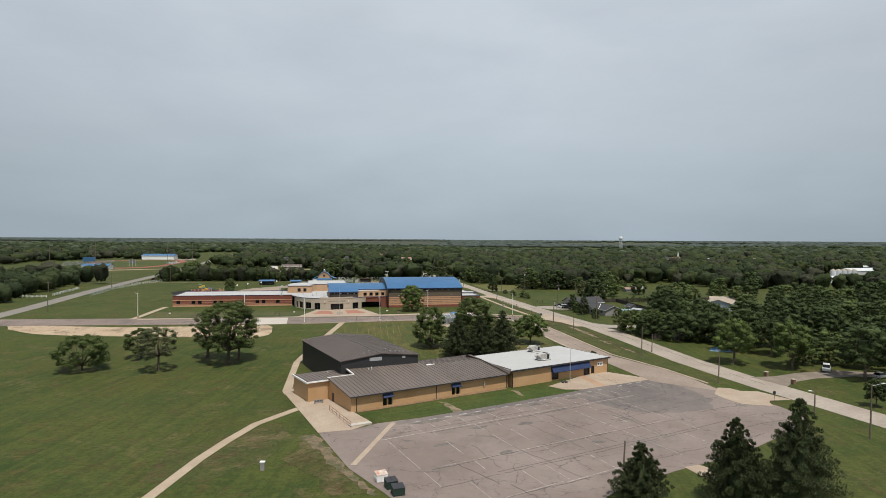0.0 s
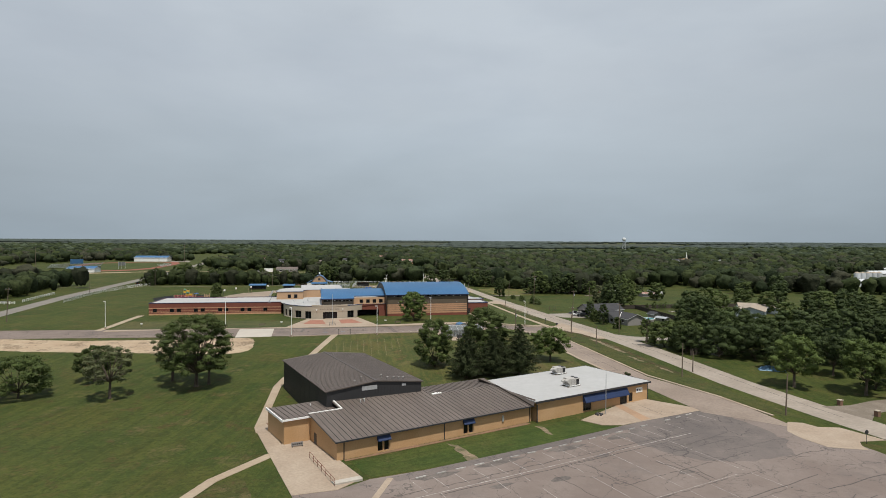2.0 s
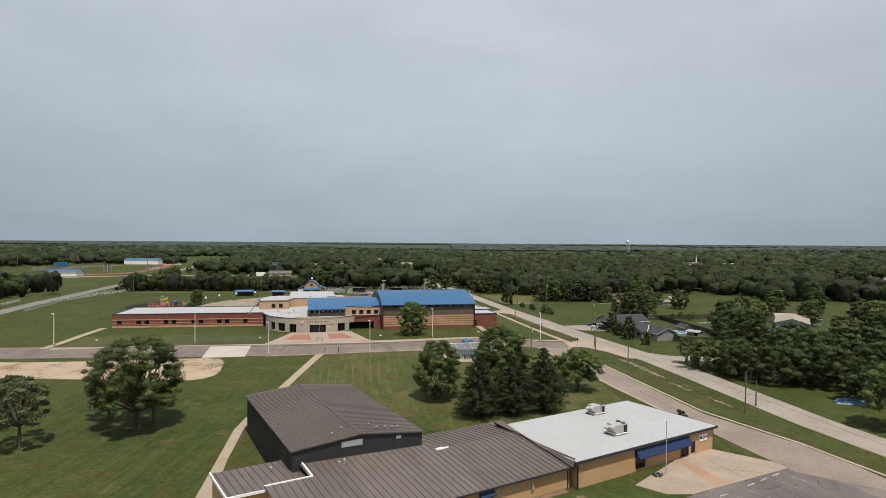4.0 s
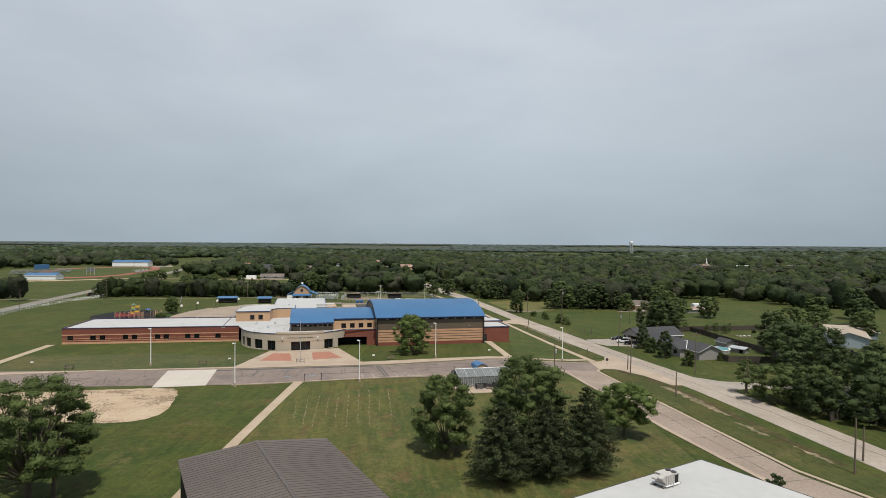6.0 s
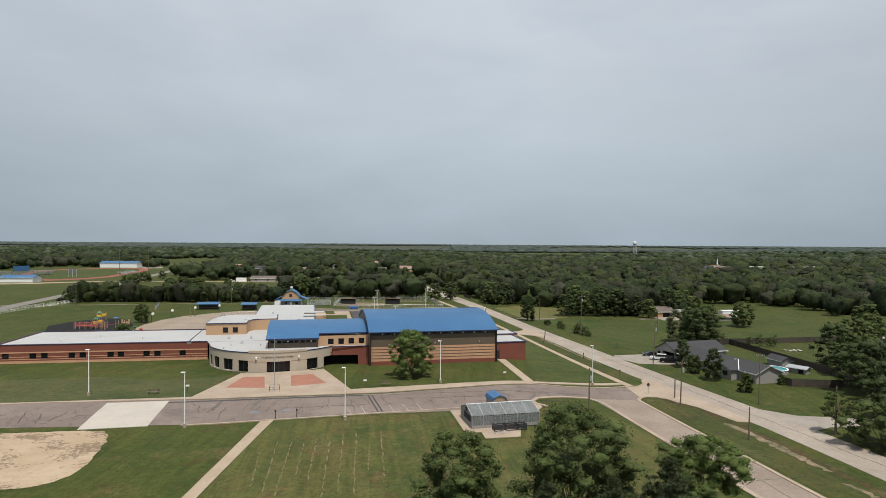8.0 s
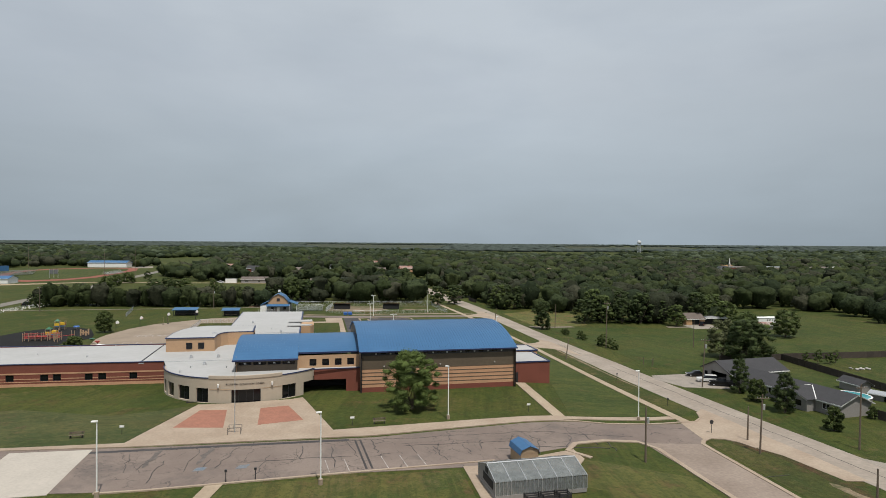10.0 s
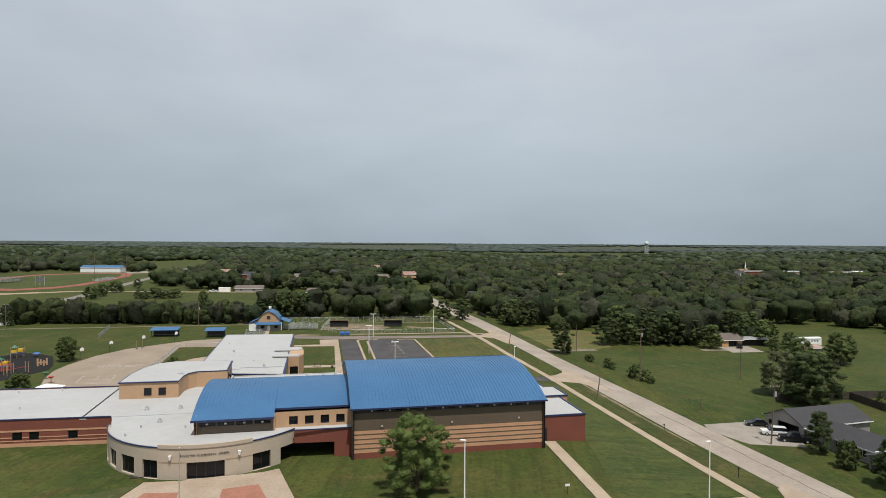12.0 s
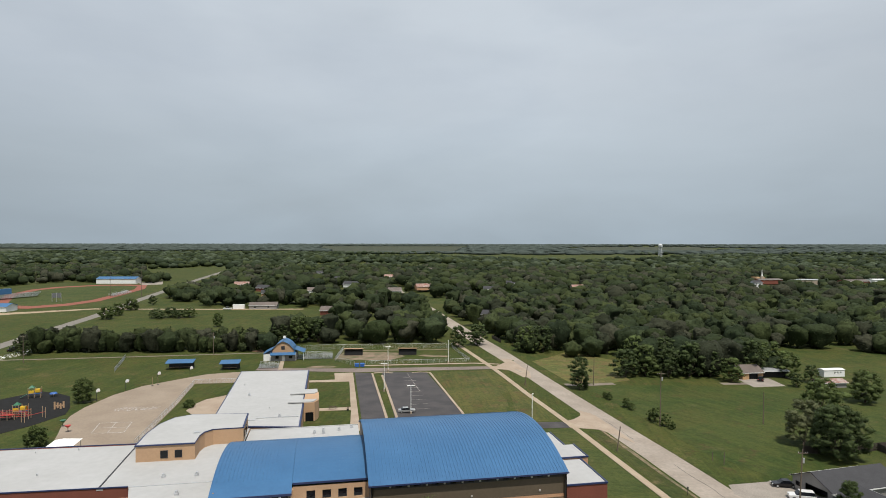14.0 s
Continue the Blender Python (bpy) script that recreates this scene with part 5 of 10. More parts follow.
def vault(bm, s0, s1, d0, d1, eave, rise, thick=0.25, n=28):
    """A barrel roof along s over the depth d0 to d1."""
    half, mid = (d1 - d0) / 2, (d0 + d1) / 2
    rad = (half * half + rise * rise) / (2 * rise)
    a = math.asin(half / rad)
    ring = []
    for i in range(n + 1):
        t = -a + 2 * a * i / n
        ring.append((mid + rad * math.sin(t), eave + rise - rad + rad * math.cos(t), math.sin(t), math.cos(t)))
    cols = []
    for s in (s0, s1):
        cols.append(([bm.verts.new((s, y, z)) for y, z, *_ in ring], [bm.verts.new((s, y - p * thick, z - q * thick)) for y, z, p, q in ring]))
    for i in range(n):
        bm.faces.new((cols[0][0][i], cols[1][0][i], cols[1][0][i + 1], cols[0][0][i + 1]))
        bm.faces.new((cols[0][1][i], cols[0][1][i + 1], cols[1][1][i + 1], cols[1][1][i]))
        for c in (0, 1):
            o, q = cols[c]
            bm.faces.new((o[i], o[i + 1], q[i + 1], q[i]) if c == 0 else (o[i + 1], o[i], q[i], q[i + 1]))
    for i in (0, n):
        bm.faces.new([cols[0][0][i], cols[0][1][i], cols[1][1][i], cols[1][0][i]])
    bmesh.ops.recalc_face_normals(bm, faces=bm.faces[:])
    return ring


def vault_ribs(bm, s0, s1, step, ring, thick=0.06, w=0.05):
    s = s0
    while s < s1:
        for i in range(len(ring) - 1):
            (y0, z0, p0, q0), (y1, z1, p1, q1) = ring[i], ring[i + 1]
            v = [bm.verts.new(c) for c in ((s, y0, z0), (s, y1, z1), (s, y1 + p1 * thick, z1 + q1 * thick), (s, y0 + p0 * thick, z0 + q0 * thick),
                                           (s + w, y0, z0), (s + w, y1, z1), (s + w, y1 + p1 * thick, z1 + q1 * thick), (s + w, y0 + p0 * thick, z0 + q0 * thick))]
            for q in ((0, 3, 2, 1), (4, 5, 6, 7), (3, 7, 6, 2)):
                bm.faces.new([v[j] for j in q])
        s += step


def gable(bm, s, ring, base, thick=0.3):
    """A wall under the curve of a vault."""
    pts = [(y, z - 0.26 * q) for y, z, p, q in ring]
    for x, flip in ((s, False), (s + thick, True)):
        vs = [bm.verts.new((x, pts[0][0], base))] + [bm.verts.new((x, y, z)) for y, z in pts] + [bm.verts.new((x, pts[-1][0], base))]
        bm.faces.new(vs if not flip else vs[::-1])


GYM_S, GYM_D, GYM_E, GYM_RISE = 33.6, 35.0, 8.55, 3.75
# gym front wall, in bands
f, k = straight((0, 0), (GYM_S, 0))
bands = [(-0.6, 1.0, M_REDBRICK, "red brick base"), (1.0, 4.9, M_TANBLOCK, "tan block wall"), (4.9, 7.6, M_TAUPE, "taupe metal cladding")]
for z0, z1, m, lab in bands:
    wall_part("gym_wall", m, school, f, k, z0, z1, thick=0.35, label=lab)
for z in (1.72, 2.5, 3.28, 4.06, 4.84):
    part("band_course", boxed((0.004, GYM_S - 0.004, -0.035, -0.003, z - 0.075, z + 0.075)), M_TAUPE, school, "brown course")
units = [(3.2 + 3.03 * i - 0.75, 3.2 + 3.03 * i + 0.75, 7.75, 8.3) for i in range(10)]
wall_part("clerestory", M_DARKMETAL, school, f, k, 7.6, 8.5, [(a + 1.65, a + 2.85, c, d) for a, b, c, d in units[:-1]], 0.3, label="dark clerestory strip")
for a, b, c, d in units[:-1]:
    window_part(school, f, a + 1.65, a + 2.85, c, d, 0)
for a, b, c, d in units:
    part("bracket", boxed((a + 0.6, a + 0.9, -0.18, -0.003, 7.82, 8.08)), M_METAL, school)
bm = bmesh.new()
ring = vault(bm, -0.35, GYM_S + 0.35, -0.6, GYM_D + 0.6, GYM_E, GYM_RISE)
part("gym_roof", bm, M_BLUE, school, "vaulted blue ribbed steel roof", smooth=False)
bm = bmesh.new()
vault_ribs(bm, -0.2, GYM_S + 0.3, 0.61, ring, 0.05, 0.05)
part("gym_roof_ribs", bm, M_BLUE, school)["kind"] = "stuff"
part("eave_trim", boxed((-0.4, GYM_S + 0.4, -0.76, -0.6, GYM_E - 0.22, GYM_E + 0.02)), M_BLUETRIM, school)
bm = bmesh.new()
gable(bm, 0.0, ring, -0.4)
gable(bm, GYM_S - 0.3, ring, -0.4)
box(bm, 0.3, GYM_S - 0.3, GYM_D - 0.3, GYM_D, -0.4, GYM_E)
part("gym_end_wall", bm, M_TAUPE, school, "taupe end walls under the vault")
for x in (0.12, GYM_S - 0.12):
    part("downpipe", boxed((x - 0.1, x + 0.1, -0.22, -0.04, -0.2, GYM_E - 0.4)), M_DARKMETAL, school)
for x, z in ((4.9, 5.3), (16.9, 5.4), (28.9, 5.5)):
    part("wall_light", boxed((x - 0.15, x + 0.15, -0.2, -0.003, z - 0.1, z + 0.14)), M_UNIT, school)

# link between gym and entrance, with its own vault
LE = 7.1
f, k = straight((-12.6, 4.6), (0.0, 4.6))
lw = [(2.2 + 2.63 * i, 3.65 + 2.63 * i, 5.0, 6.45) for i in range(4)]
wall_part("link_wall", M_TANPANEL, school, f, k, 4.4, LE + 0.15, lw, label="tan stucco wall")
for a in lw:
    window_part(school, f, *a, 0)
f, k = straight((-25.2, 3.2), (-12.9, 3.2))
lw = [(0.6 + 2.9 * i, 3.2 + 2.9 * i, 5.85, 6.5) for i in range(4)]
wall_part("link_wall", M_TAUPE, school, f, k, 4.4, LE, lw, label="taupe wall with clerestory")
for a in lw:
    window_part(school, f, *a, 0)
part("link_side", boxed((-25.2, -24.9, 3.52, 28.0, 4.4, LE + 0.5), (-12.9, -12.6, 3.2, 4.9, 4.4, LE)), M_TANPANEL, school)
for a, b, c, d in lw:
    part("bracket", boxed((-25.2 + (a + b) / 2 - 0.2, -25.2 + (a + b) / 2 + 0.2, 2.98, 3.197, 6.12, 6.38)), M_METAL, school)
bm = bmesh.new()
ring2 = vault(bm, -25.7, -12.7, 2.4, 30.4, LE, 2.75, 0.22, 24)
part("link_roof", bm, M_BLUE, school, "vaulted blue ribbed steel roof")
bm = bmesh.new()
vault_ribs(bm, -25.6, -0.3, 0.61, ring2[3:], 0.05, 0.05)
part("link_roof_ribs", bm, M_BLUE, school)["kind"] = "stuff"
cut = [q for q in ring2 if q[0] > 3.9]
bm = bmesh.new()
rr = [[bm.verts.new((s, y, z)) for y, z, *_ in cut] for s in (-12.68, -0.02)]
rb = [[bm.verts.new((s, y - p * 0.22, z - q * 0.22)) for y, z, p, q in cut] for s in (-12.68, -0.02)]
for i in range(len(cut) - 1):
    bm.faces.new((rr[0][i], rr[1][i], rr[1][i + 1], rr[0][i + 1]))
    bm.faces.new((rb[0][i], rb[0][i + 1], rb[1][i + 1], rb[1][i]))
bm.faces.new((rr[0][0], rb[0][0], rb[1][0], rr[1][0]))
bmesh.ops.recalc_face_normals(bm, faces=bm.faces[:])
part("link_roof", bm, M_BLUE, school, "vaulted blue ribbed steel roof")
part("eave_trim", boxed((-25.75, -12.66, 2.22, 2.4, LE - 0.32, LE + 0.02)), M_BLUETRIM, school)
part("eave_trim", boxed((-12.64, -0.02, cut[0][0] - 0.16, cut[0][0] - 0.004, cut[0][1] - 0.3, cut[0][1] + 0.02)), M_BLUETRIM, school)
bm = bmesh.new()
pts = [(y, z - 0.22 * q) for y, z, p, q in ring2]
for x, rev in ((-25.2, False), (-24.9, True)):
    vs = [bm.verts.new((x, pts[0][0], 4.6))] + [bm.verts.new((x, y, z)) for y, z in pts] + [bm.verts.new((x, pts[-1][0], 4.6))]
    bm.faces.new(vs[::-1] if rev else vs)
part("link_end", bm, M_TANPANEL, school)

# curved entrance wall
AC, AR = (-23.3, 13.2), 17.3


def arc_map(a, t):
    ang = radians(-83) + a / AR
    return (AC[0] + (AR - t) * math.sin(ang), AC[1] - (AR - t) * math.cos(ang))


def arc_at(deg):
    return radians(deg + 83) * AR


ARC_END = arc_at(53.5)
aw = [(arc_at(a), arc_at(b), c, d) for a, b, c, d in ((-71, -64, 0.3, 3.0), (-60, -51, 0.3, 3.0), (-45.5, -35, 0.25, 2.95), (-29.5, -20.8, 0.05, 2.85), (-5.8, 12.4, 0.02, 2.6), (26.4, 36.6, 0.05, 2.75))]
wall_part("entrance_wall", M_LIME, school, arc_map, ARC_END, -0.4, 4.75, aw + [(arc_at(42.8), ARC_END, -0.5, 2.55)], 0.4, cut=0.9, label="curved pale limestone wall")
for i, w in enumerate(aw):
    window_part(school, arc_map, *w, 3 if i == 4 else 1, depth=0.3, kind="door" if i == 4 else "window", bar=0.06)


def arc_slab(name, d0, d1, t0, t1, z0, z1, material, n=40, label=""):
    bm = bmesh.new()
    for i in range(n):
        a0, a1 = arc_at(d0 + (d1 - d0) * i / n), arc_at(d0 + (d1 - d0) * (i + 1) / n)
        prism(bm, [arc_map(a0, t0), arc_map(a1, t0), arc_map(a1, t1), arc_map(a0, t1)], z0, z1)
    bmesh.ops.remove_doubles(bm, verts=bm.verts[:], dist=0.001)
    return part(name, bm, material, school, label)


arc_slab("parapet", -20.3, 26.3, -0.12, 0.4, 4.75, 5.3, M_LIME, 20, "raised limestone parapet")
arc_slab("cornice", -83, -20.4, -0.08, 0.12, 4.75, 4.93, M_BLUETRIM, 30)
arc_slab("cornice", 26.4, 53.5, -0.08, 0.12, 4.75, 4.93, M_BLUETRIM, 12)
arc_slab("belt_course", -19.8, -6.2, -0.05, -0.003, 2.62, 2.72, M_TANPOST, 8)
arc_slab("belt_course", 12.8, 26, -0.05, -0.003, 2.62, 2.72, M_TANPOST, 8)
for a in (-13.7, 19.4):
    bm = bmesh.new()
    p, q = arc_map(arc_at(a), -0.25), arc_map(arc_at(a), 0.0)
    rod(bm, (p[0], p[1], 3.1), (p[0], p[1], 3.75), 0.16, 0.24, 10)
    part("wall_light", bm, M_WHITE, school, "white round wall light")
# lettering, one character block a letter along the curve
words = "BLUESTEM ELEMENTARY SCHOOL"
for i, ch in enumerate(words):
    if ch == " ":
        continue
    a = -8.6 + 23.0 * i / (len(words) - 1)
    p = arc_map(arc_at(a), -0.06)
    cu = bpy.data.curves.new("letter", "FONT")
    cu.body, cu.size, cu.extrude, cu.align_x = ch, 0.42, 0.02, "CENTER"
    cu.materials.append(M_DARKMETAL)
    ob = new("letter", cu)
    ob.parent = school
    ob.matrix_basis = pose(p[0], p[1], 3.55, 90, 0, a)
# red wall with the wide dark opening
f, k = straight((-9.35, 2.3), (0.0, 1.9))
wall_part("red_wall", M_REDBRICK, school, f, k, -0.4, 4.75, [(-0.1, 6.5, -0.5, 2.55)], 0.35, label="red brick wall")
part("cornice", boxed((-9.6, 0.0, 1.8, 1.98, 4.75, 4.92)), M_BLUETRIM, school)
bm = boxed((-12.4, -0.2, 7.6, 7.9, -0.3, 3.0), (-12.4, -12.1, 2.6, 7.6, -0.3, 3.0), (-0.5, -0.2, 2.6, 7.6, -0.3, 3.0), (-12.4, -0.2, 2.6, 7.9, 3.0, 3.2))
# black lining puts the porch's shade into the wall colour
part("porch_recess", bm, M_BLACK, school, "recessed porch, its shade put in black")

# flat roofs behind the entrance
bm = bmesh.new()
pl = [arc_map(arc_at(d), 0.35) for d in np.linspace(-83, 53, 34)]
prism(bm, [(-41.6, 16.4)] + pl + [(-9.2, 2.5), (0.0, 2.1), (0.0, 44), (-13.5, 46.2), (-13.5, 51), (-47.8, 40.5)][0:2] + [(0.0, 5.0), (-24.9, 5.0), (-24.9, 30), (-24.9, 48), (-47.6, 40.5), (-46.9, 16.4)], 4.35, 4.6)
part("entrance_roof", bm, M_WHITEROOF, school, "flat white membrane roof")
part("low_roof", boxed((-24.6, 0.0, 30.7, 46.2, 4.4, 4.6), (-24.6, 0.0, 46.2, 46.5, -0.3, 4.75)), M_WHITEROOF, school)
part("roof_joint", boxed((-41.5, -25.3, 16.35, 16.55, 4.6, 4.68)), M_METAL, school)
# red classroom wing
wing = pose(-41.7, 16.2, 0, 0, 0, -2.8)
wg = new("classroom_wing")
wg.parent, wg.matrix_basis = school, wing
WL = 51.3
f, k = straight((-WL, 0), (0, 0))
ww = []
for s in (-49.0, -42.6, -39.9, -33.4, -30.8, -24.1, -21.6, -15.3, -12.6, -6.3):
    ww.append((WL + s - 0.8, WL + s + 0.8, 1.15, 2.55))
wall_part("wing_wall", M_REDBRICK, wg, f, k, -0.5, 4.7, ww, label="red brick wall")
for a in ww:
    window_part(wg, f, *a, 0)
segs, a = [], -WL
for w in ww:
    segs.append((a, w[0] - WL))
    a = w[1] - WL
segs.append((a, 0))
part("stone_band", boxed((-WL, 0, -0.04, -0.003, 2.62, 2.92)), M_TANBLOCK, wg, "tan stone band")
part("stone_band", boxed(*[(p, q, -0.04, -0.003, 1.55, 1.72) for p, q in segs]), M_TANBLOCK, wg, "tan stone band")
part("stone_band", boxed((-WL, 0, -0.04, -0.003, -0.4, 0.62)), M_TANBLOCK, wg, "tan stone base")
part("sill_band", boxed((-WL, 0, -0.045, -0.003, 0.95, 1.1)), M_TANBLOCK, wg)
part("cornice", boxed((-WL - 0.1, 0, -0.1, 0.12, 4.72, 4.9), (-WL - 0.1, -WL + 0.12, 0.12, 24.0, 4.72, 4.9), (-WL + 0.12, -3.0, 23.82, 24.0, 4.72, 4.9)), M_BLUETRIM, wg)
part("end_wall", boxed((-WL, -WL + 0.3, 0.32, 24.0, -0.5, 4.7), (-WL + 0.3, 0, 23.7, 24.0, -0.5, 4.7)), M_REDBRICK, wg)
bm = bmesh.new()
prism(bm, [(-WL + 0.3, 0.3), (0, 0.3), (-5.0, 0.9), (-6.6, 23.7), (-WL + 0.3, 23.7)], 4.4, 4.62)
part("wing_roof", bm, M_WHITEROOF, wg, "flat white membrane roof")
bm = bmesh.new()
slab(bm, [(-5.1, 0.3, 4.72), (-4.85, 0.3, 4.72), (-6.35, 23.7, 4.72), (-6.6, 23.7, 4.72)], 0.15)
part("roof_joint", bm, M_DARKMETAL, wg)
# upper storey
up = [(-44.2, 29.2), (-33.1, 29.0), (-33.1, 33.6), (-32.6, 36.0), (-31.2, 37.6), (-25.0, 37.8), (-25.4, 48.5), (-38.0, 50.0), (-41.4, 48.0), (-43.4, 43.5), (-44.3, 37.0)]
bm = bmesh.new()
prism(bm, up, 4.3, 7.75)
part("upper_wall", bm, M_TANPANEL, school, "tan stucco upper storey")
cx, cy = sum(p[0] for p in up) / len(up), sum(p[1] for p in up) / len(up)
bm = bmesh.new()
prism(bm, [(cx + (x - cx) * 1.02, cy + (y - cy) * 1.02) for x, y in up], 7.75, 7.95)
part("upper_edge", bm, M_BLUETRIM, school)
bm = bmesh.new()
prism(bm, [(cx + (x - cx) * 0.985, cy + (y - cy) * 0.985) for x, y in up], 7.9, 7.99)
part("upper_roof", bm, M_WHITEROOF, school, "flat white membrane roof")
f, k = straight((-44.2, 29.2), (-33.1, 29.0))
for a0, a1 in ((4.6, 6.0), (7.3, 8.7)):
    fm = (lambda a, t, f=f: f(a, t - 0.2))
    window_part(school, fm, a0, a1, 5.2, 6.7, 0, depth=0.12)
part("roof_door", boxed((-28.6, -27.5, 37.74, 37.78, 4.6, 6.7)), M_TANPOST, school, "tan roof door")
part("upper_window", boxed((-25.1, -24.95, 40.0, 41.2, 5.2, 6.8), (-25.2, -25.02, 43.0, 44.2, 5.2, 6.8)), M_GLASS, school)
part("roof_hatch", boxed((-34.6, -33.5, 35.0, 35.7, 7.99, 8.2)), M_METAL, school)
# back wing
bw = [(-24.9, 49.0), (-13.5, 46.6), (-13.5, 110), (-35.6, 112), (-34.8, 62), (-34.6, 50.4)]
bm = bmesh.new()
prism(bm, bw, -0.4, 4.5)
part("back_wing", bm, M_TANPANEL, school, "tan walled back wing")
cx, cy = sum(p[0] for p in bw) / len(bw), sum(p[1] for p in bw) / len(bw)
bm = bmesh.new()
prism(bm, [(cx + (x - cx) * 1.01, cy + (y - cy) * 1.005) for x, y in bw], 4.5, 4.75)
part("back_edge", bm, M_BLUETRIM, school)
bm = bmesh.new()
prism(bm, [(cx + (x - cx) * 0.975, cy + (y - cy) * 0.99) for x, y in bw], 4.7, 4.8)
part("back_roof", bm, M_WHITEROOF, school, "flat white membrane roof")
part("roof_step", boxed((-24.4, -14.2, 54.8, 55.05, 4.8, 5.0), (-30.5, -24.4, 53.4, 53.65, 4.8, 5.0)), M_METAL, school)
# rounded rear entrance
bm = bmesh.new()
prism(bm, [(-13.45, 67), (-10.6, 67), (-9.7, 69.5), (-9.5, 72), (-9.7, 78), (-10.6, 81.5), (-13.45, 81.5)], -0.3, 5.0)
part("rear_entrance", bm, M_TANPANEL, school, "rounded tan rear entrance")
bm = bmesh.new()
prism(bm, [(-17.6, 76.5), (-10.9, 76.5), (-10.0, 78), (-10.2, 81.2), (-17.6, 81.2)], 5.0, 5.25)
prism(bm, [(-17.6, 67.2), (-11.0, 67.2), (-10.0, 69.8), (-17.6, 70.0)], 5.0, 5.25)
part("rear_canopy", bm, M_WHITEROOF, school)
part("rear_door", boxed((-13.0, -10.9, 66.93, 66.98, 0, 2.4)), M_GLASS, school)
# annex east of the gym
for s0, s1, d0, d1, h, m in ((33.64, 43.1, 3.6, 15.8, 4.3, M_REDBRICK), (33.64, 44.8, 16.0, 23.6, 4.6, M_TANBLOCK), (33.64, 43.2, 23.9, 33.4, 4.2, M_TANBLOCK)):
    part("annex_wall", boxed((s0, s1, d0, d1, -1.6, h)), m, school, "brick annex wall")
    part("annex_edge", boxed((s0, s1 + 0.12, d0 - 0.12, d0 + 0.15, h + 0.002, h + 0.28), (s1 - 0.15, s1 + 0.12, d0 + 0.15, d1, h + 0.002, h + 0.28)), M_BLUETRIM, school)
    part("annex_roof", boxed((s0, s1 - 0.16, d0 + 0.16, d1, h, h + 0.1)), M_WHITEROOF, school)
# flat panel before the wall; its black stands for a doorway's shade
part("annex_door", boxed((33.66, 35.6, 3.5, 3.58, -0.2, 2.2)), M_BLACK, school, "flat black door panel, recess shade in its colour")


# roof gear
def curb_fan(s, d, z, w=0.7, h=0.75):
    u = thing("roof_fan", "small grey rooftop exhaust fan", "roof fan", SCHOOL @ pose(s, d, z), "roof fans")
    part("kerb_base", boxed((-w / 2, w / 2, -w / 2, w / 2, 0, h * 0.5)), M_METAL, u)
    bm = bmesh.new()
    rod(bm, (0, 0, h * 0.5), (0, 0, h), w * 0.42, w * 0.3, 10)
    part("hood", bm, M_METAL, u)


for s, d, z in ((-36.8, 20.2, 4.6), (-30.9, 20.0, 4.6), (-32.5, 11.5, 4.6), (-18.8, 55.6, 4.8), (-28.8, 78, 4.8), (-4.5, 42.6, 4.6), (-8.0, 43.0, 4.6), (-8.0, 41.0, 4.6), (-1.6, 44.2, 4.6), (-10.0, 41.5, 4.6)):
    curb_fan(s, d, z)
for s, d in ((-36, 4.4), (-27.5, 7.5), (-34.8, 8.8), (-31.5, 60), (-22, 64), (-32, 92), (-60, 25), (-72, 30), (-66, 38.5), (-58, 38.8), (-80, 24)):
    u = thing("roof_pipe", "short grey vent pipe on the roof", "vent pipe", SCHOOL @ pose(s, d, 4.58), "roof pipes")
    bm = bmesh.new()
    rod(bm, (0, 0, 0), (0, 0, 0.45), 0.1, 0.1, 8)
    rod(bm, (0, 0, 0.45), (0, 0, 0.55), 0.18, 0.12, 8)
    part("pipe", bm, M_METAL, u)

# ---- painted lines, seams and wheel stops on the car park ----
LOT = Vector((math.cos(radians(29.6)), math.sin(radians(29.6))))
LOTN = Vector((LOT.y, -LOT.x))


def lot_xy(a, b):
    """Place on the near car park: a along the building's kerb, b out from it."""
    p = Vector((-11.9, 111.5)) + LOT * a + LOTN * b
    return (p.x, p.y)


def in_lot(p):
    return inside_poly(p[0], p[1], [(-14.5, 105.5), (-11, 91), (-5.5, 82), (2, 74), (12, 73), (24.0, 84.5), (34, 91.2), (55.6, 104.5), (66.5, 114.0), (67.5, 122.0), (60, 136.0), (49.2, 146), (31.7, 136.3), (1.1, 116.5)])


def inside_poly(x, y, poly):
    c, j = False, len(poly) - 1
    for i in range(len(poly)):
        (xi, yi), (xj, yj) = poly[i], poly[j]
        if (yi > y) != (yj > y) and x < (xj - xi) * (y - yi) / (yj - yi) + xi:
            c = not c
        j = i
    return c


def lot_line(a0, b0, a1, b1, w=0.11):
    p, q = lot_xy(a0, b0), lot_xy(a1, b1)
    if in_lot(p) and in_lot(q):
        strip("painted_line", [p, q], w, 0.062, M_PAINT, "worn white parking line", "marking", step=30)


# stall lines: short ones at the kerb row, a long line beyond them, and two rows of long stalls
for i in range(20):
    a = 6.4 + 3.36 * i
    k = 2.95 - 0.00058 * a * a
    lot_line(a - 1.5, k + 0.9, a - 1.4, k + 5.2, 0.08)
for a0, a1 in ((-3.4, 14), (14, 30), (30, 46), (46, 58)):
    lot_line(a0, 8.9 - a0 * 0.012, a1, 8.9 - a1 * 0.012, 0.12)
for i in range(13):
    a = -2.3 + 4.45 * i
    for b0, b1 in ((9.0, 14.0), (14.6, 23.6), (24.8, 30.6), (31.2, 38.2)):
        if (i * 7 + int(b0)) % 5 > 1:
            lot_line(a - (b0 - 9) * 0.07, b0, a - (b1 - 9) * 0.07, b1 - 1.2 * (i % 3), 0.08)
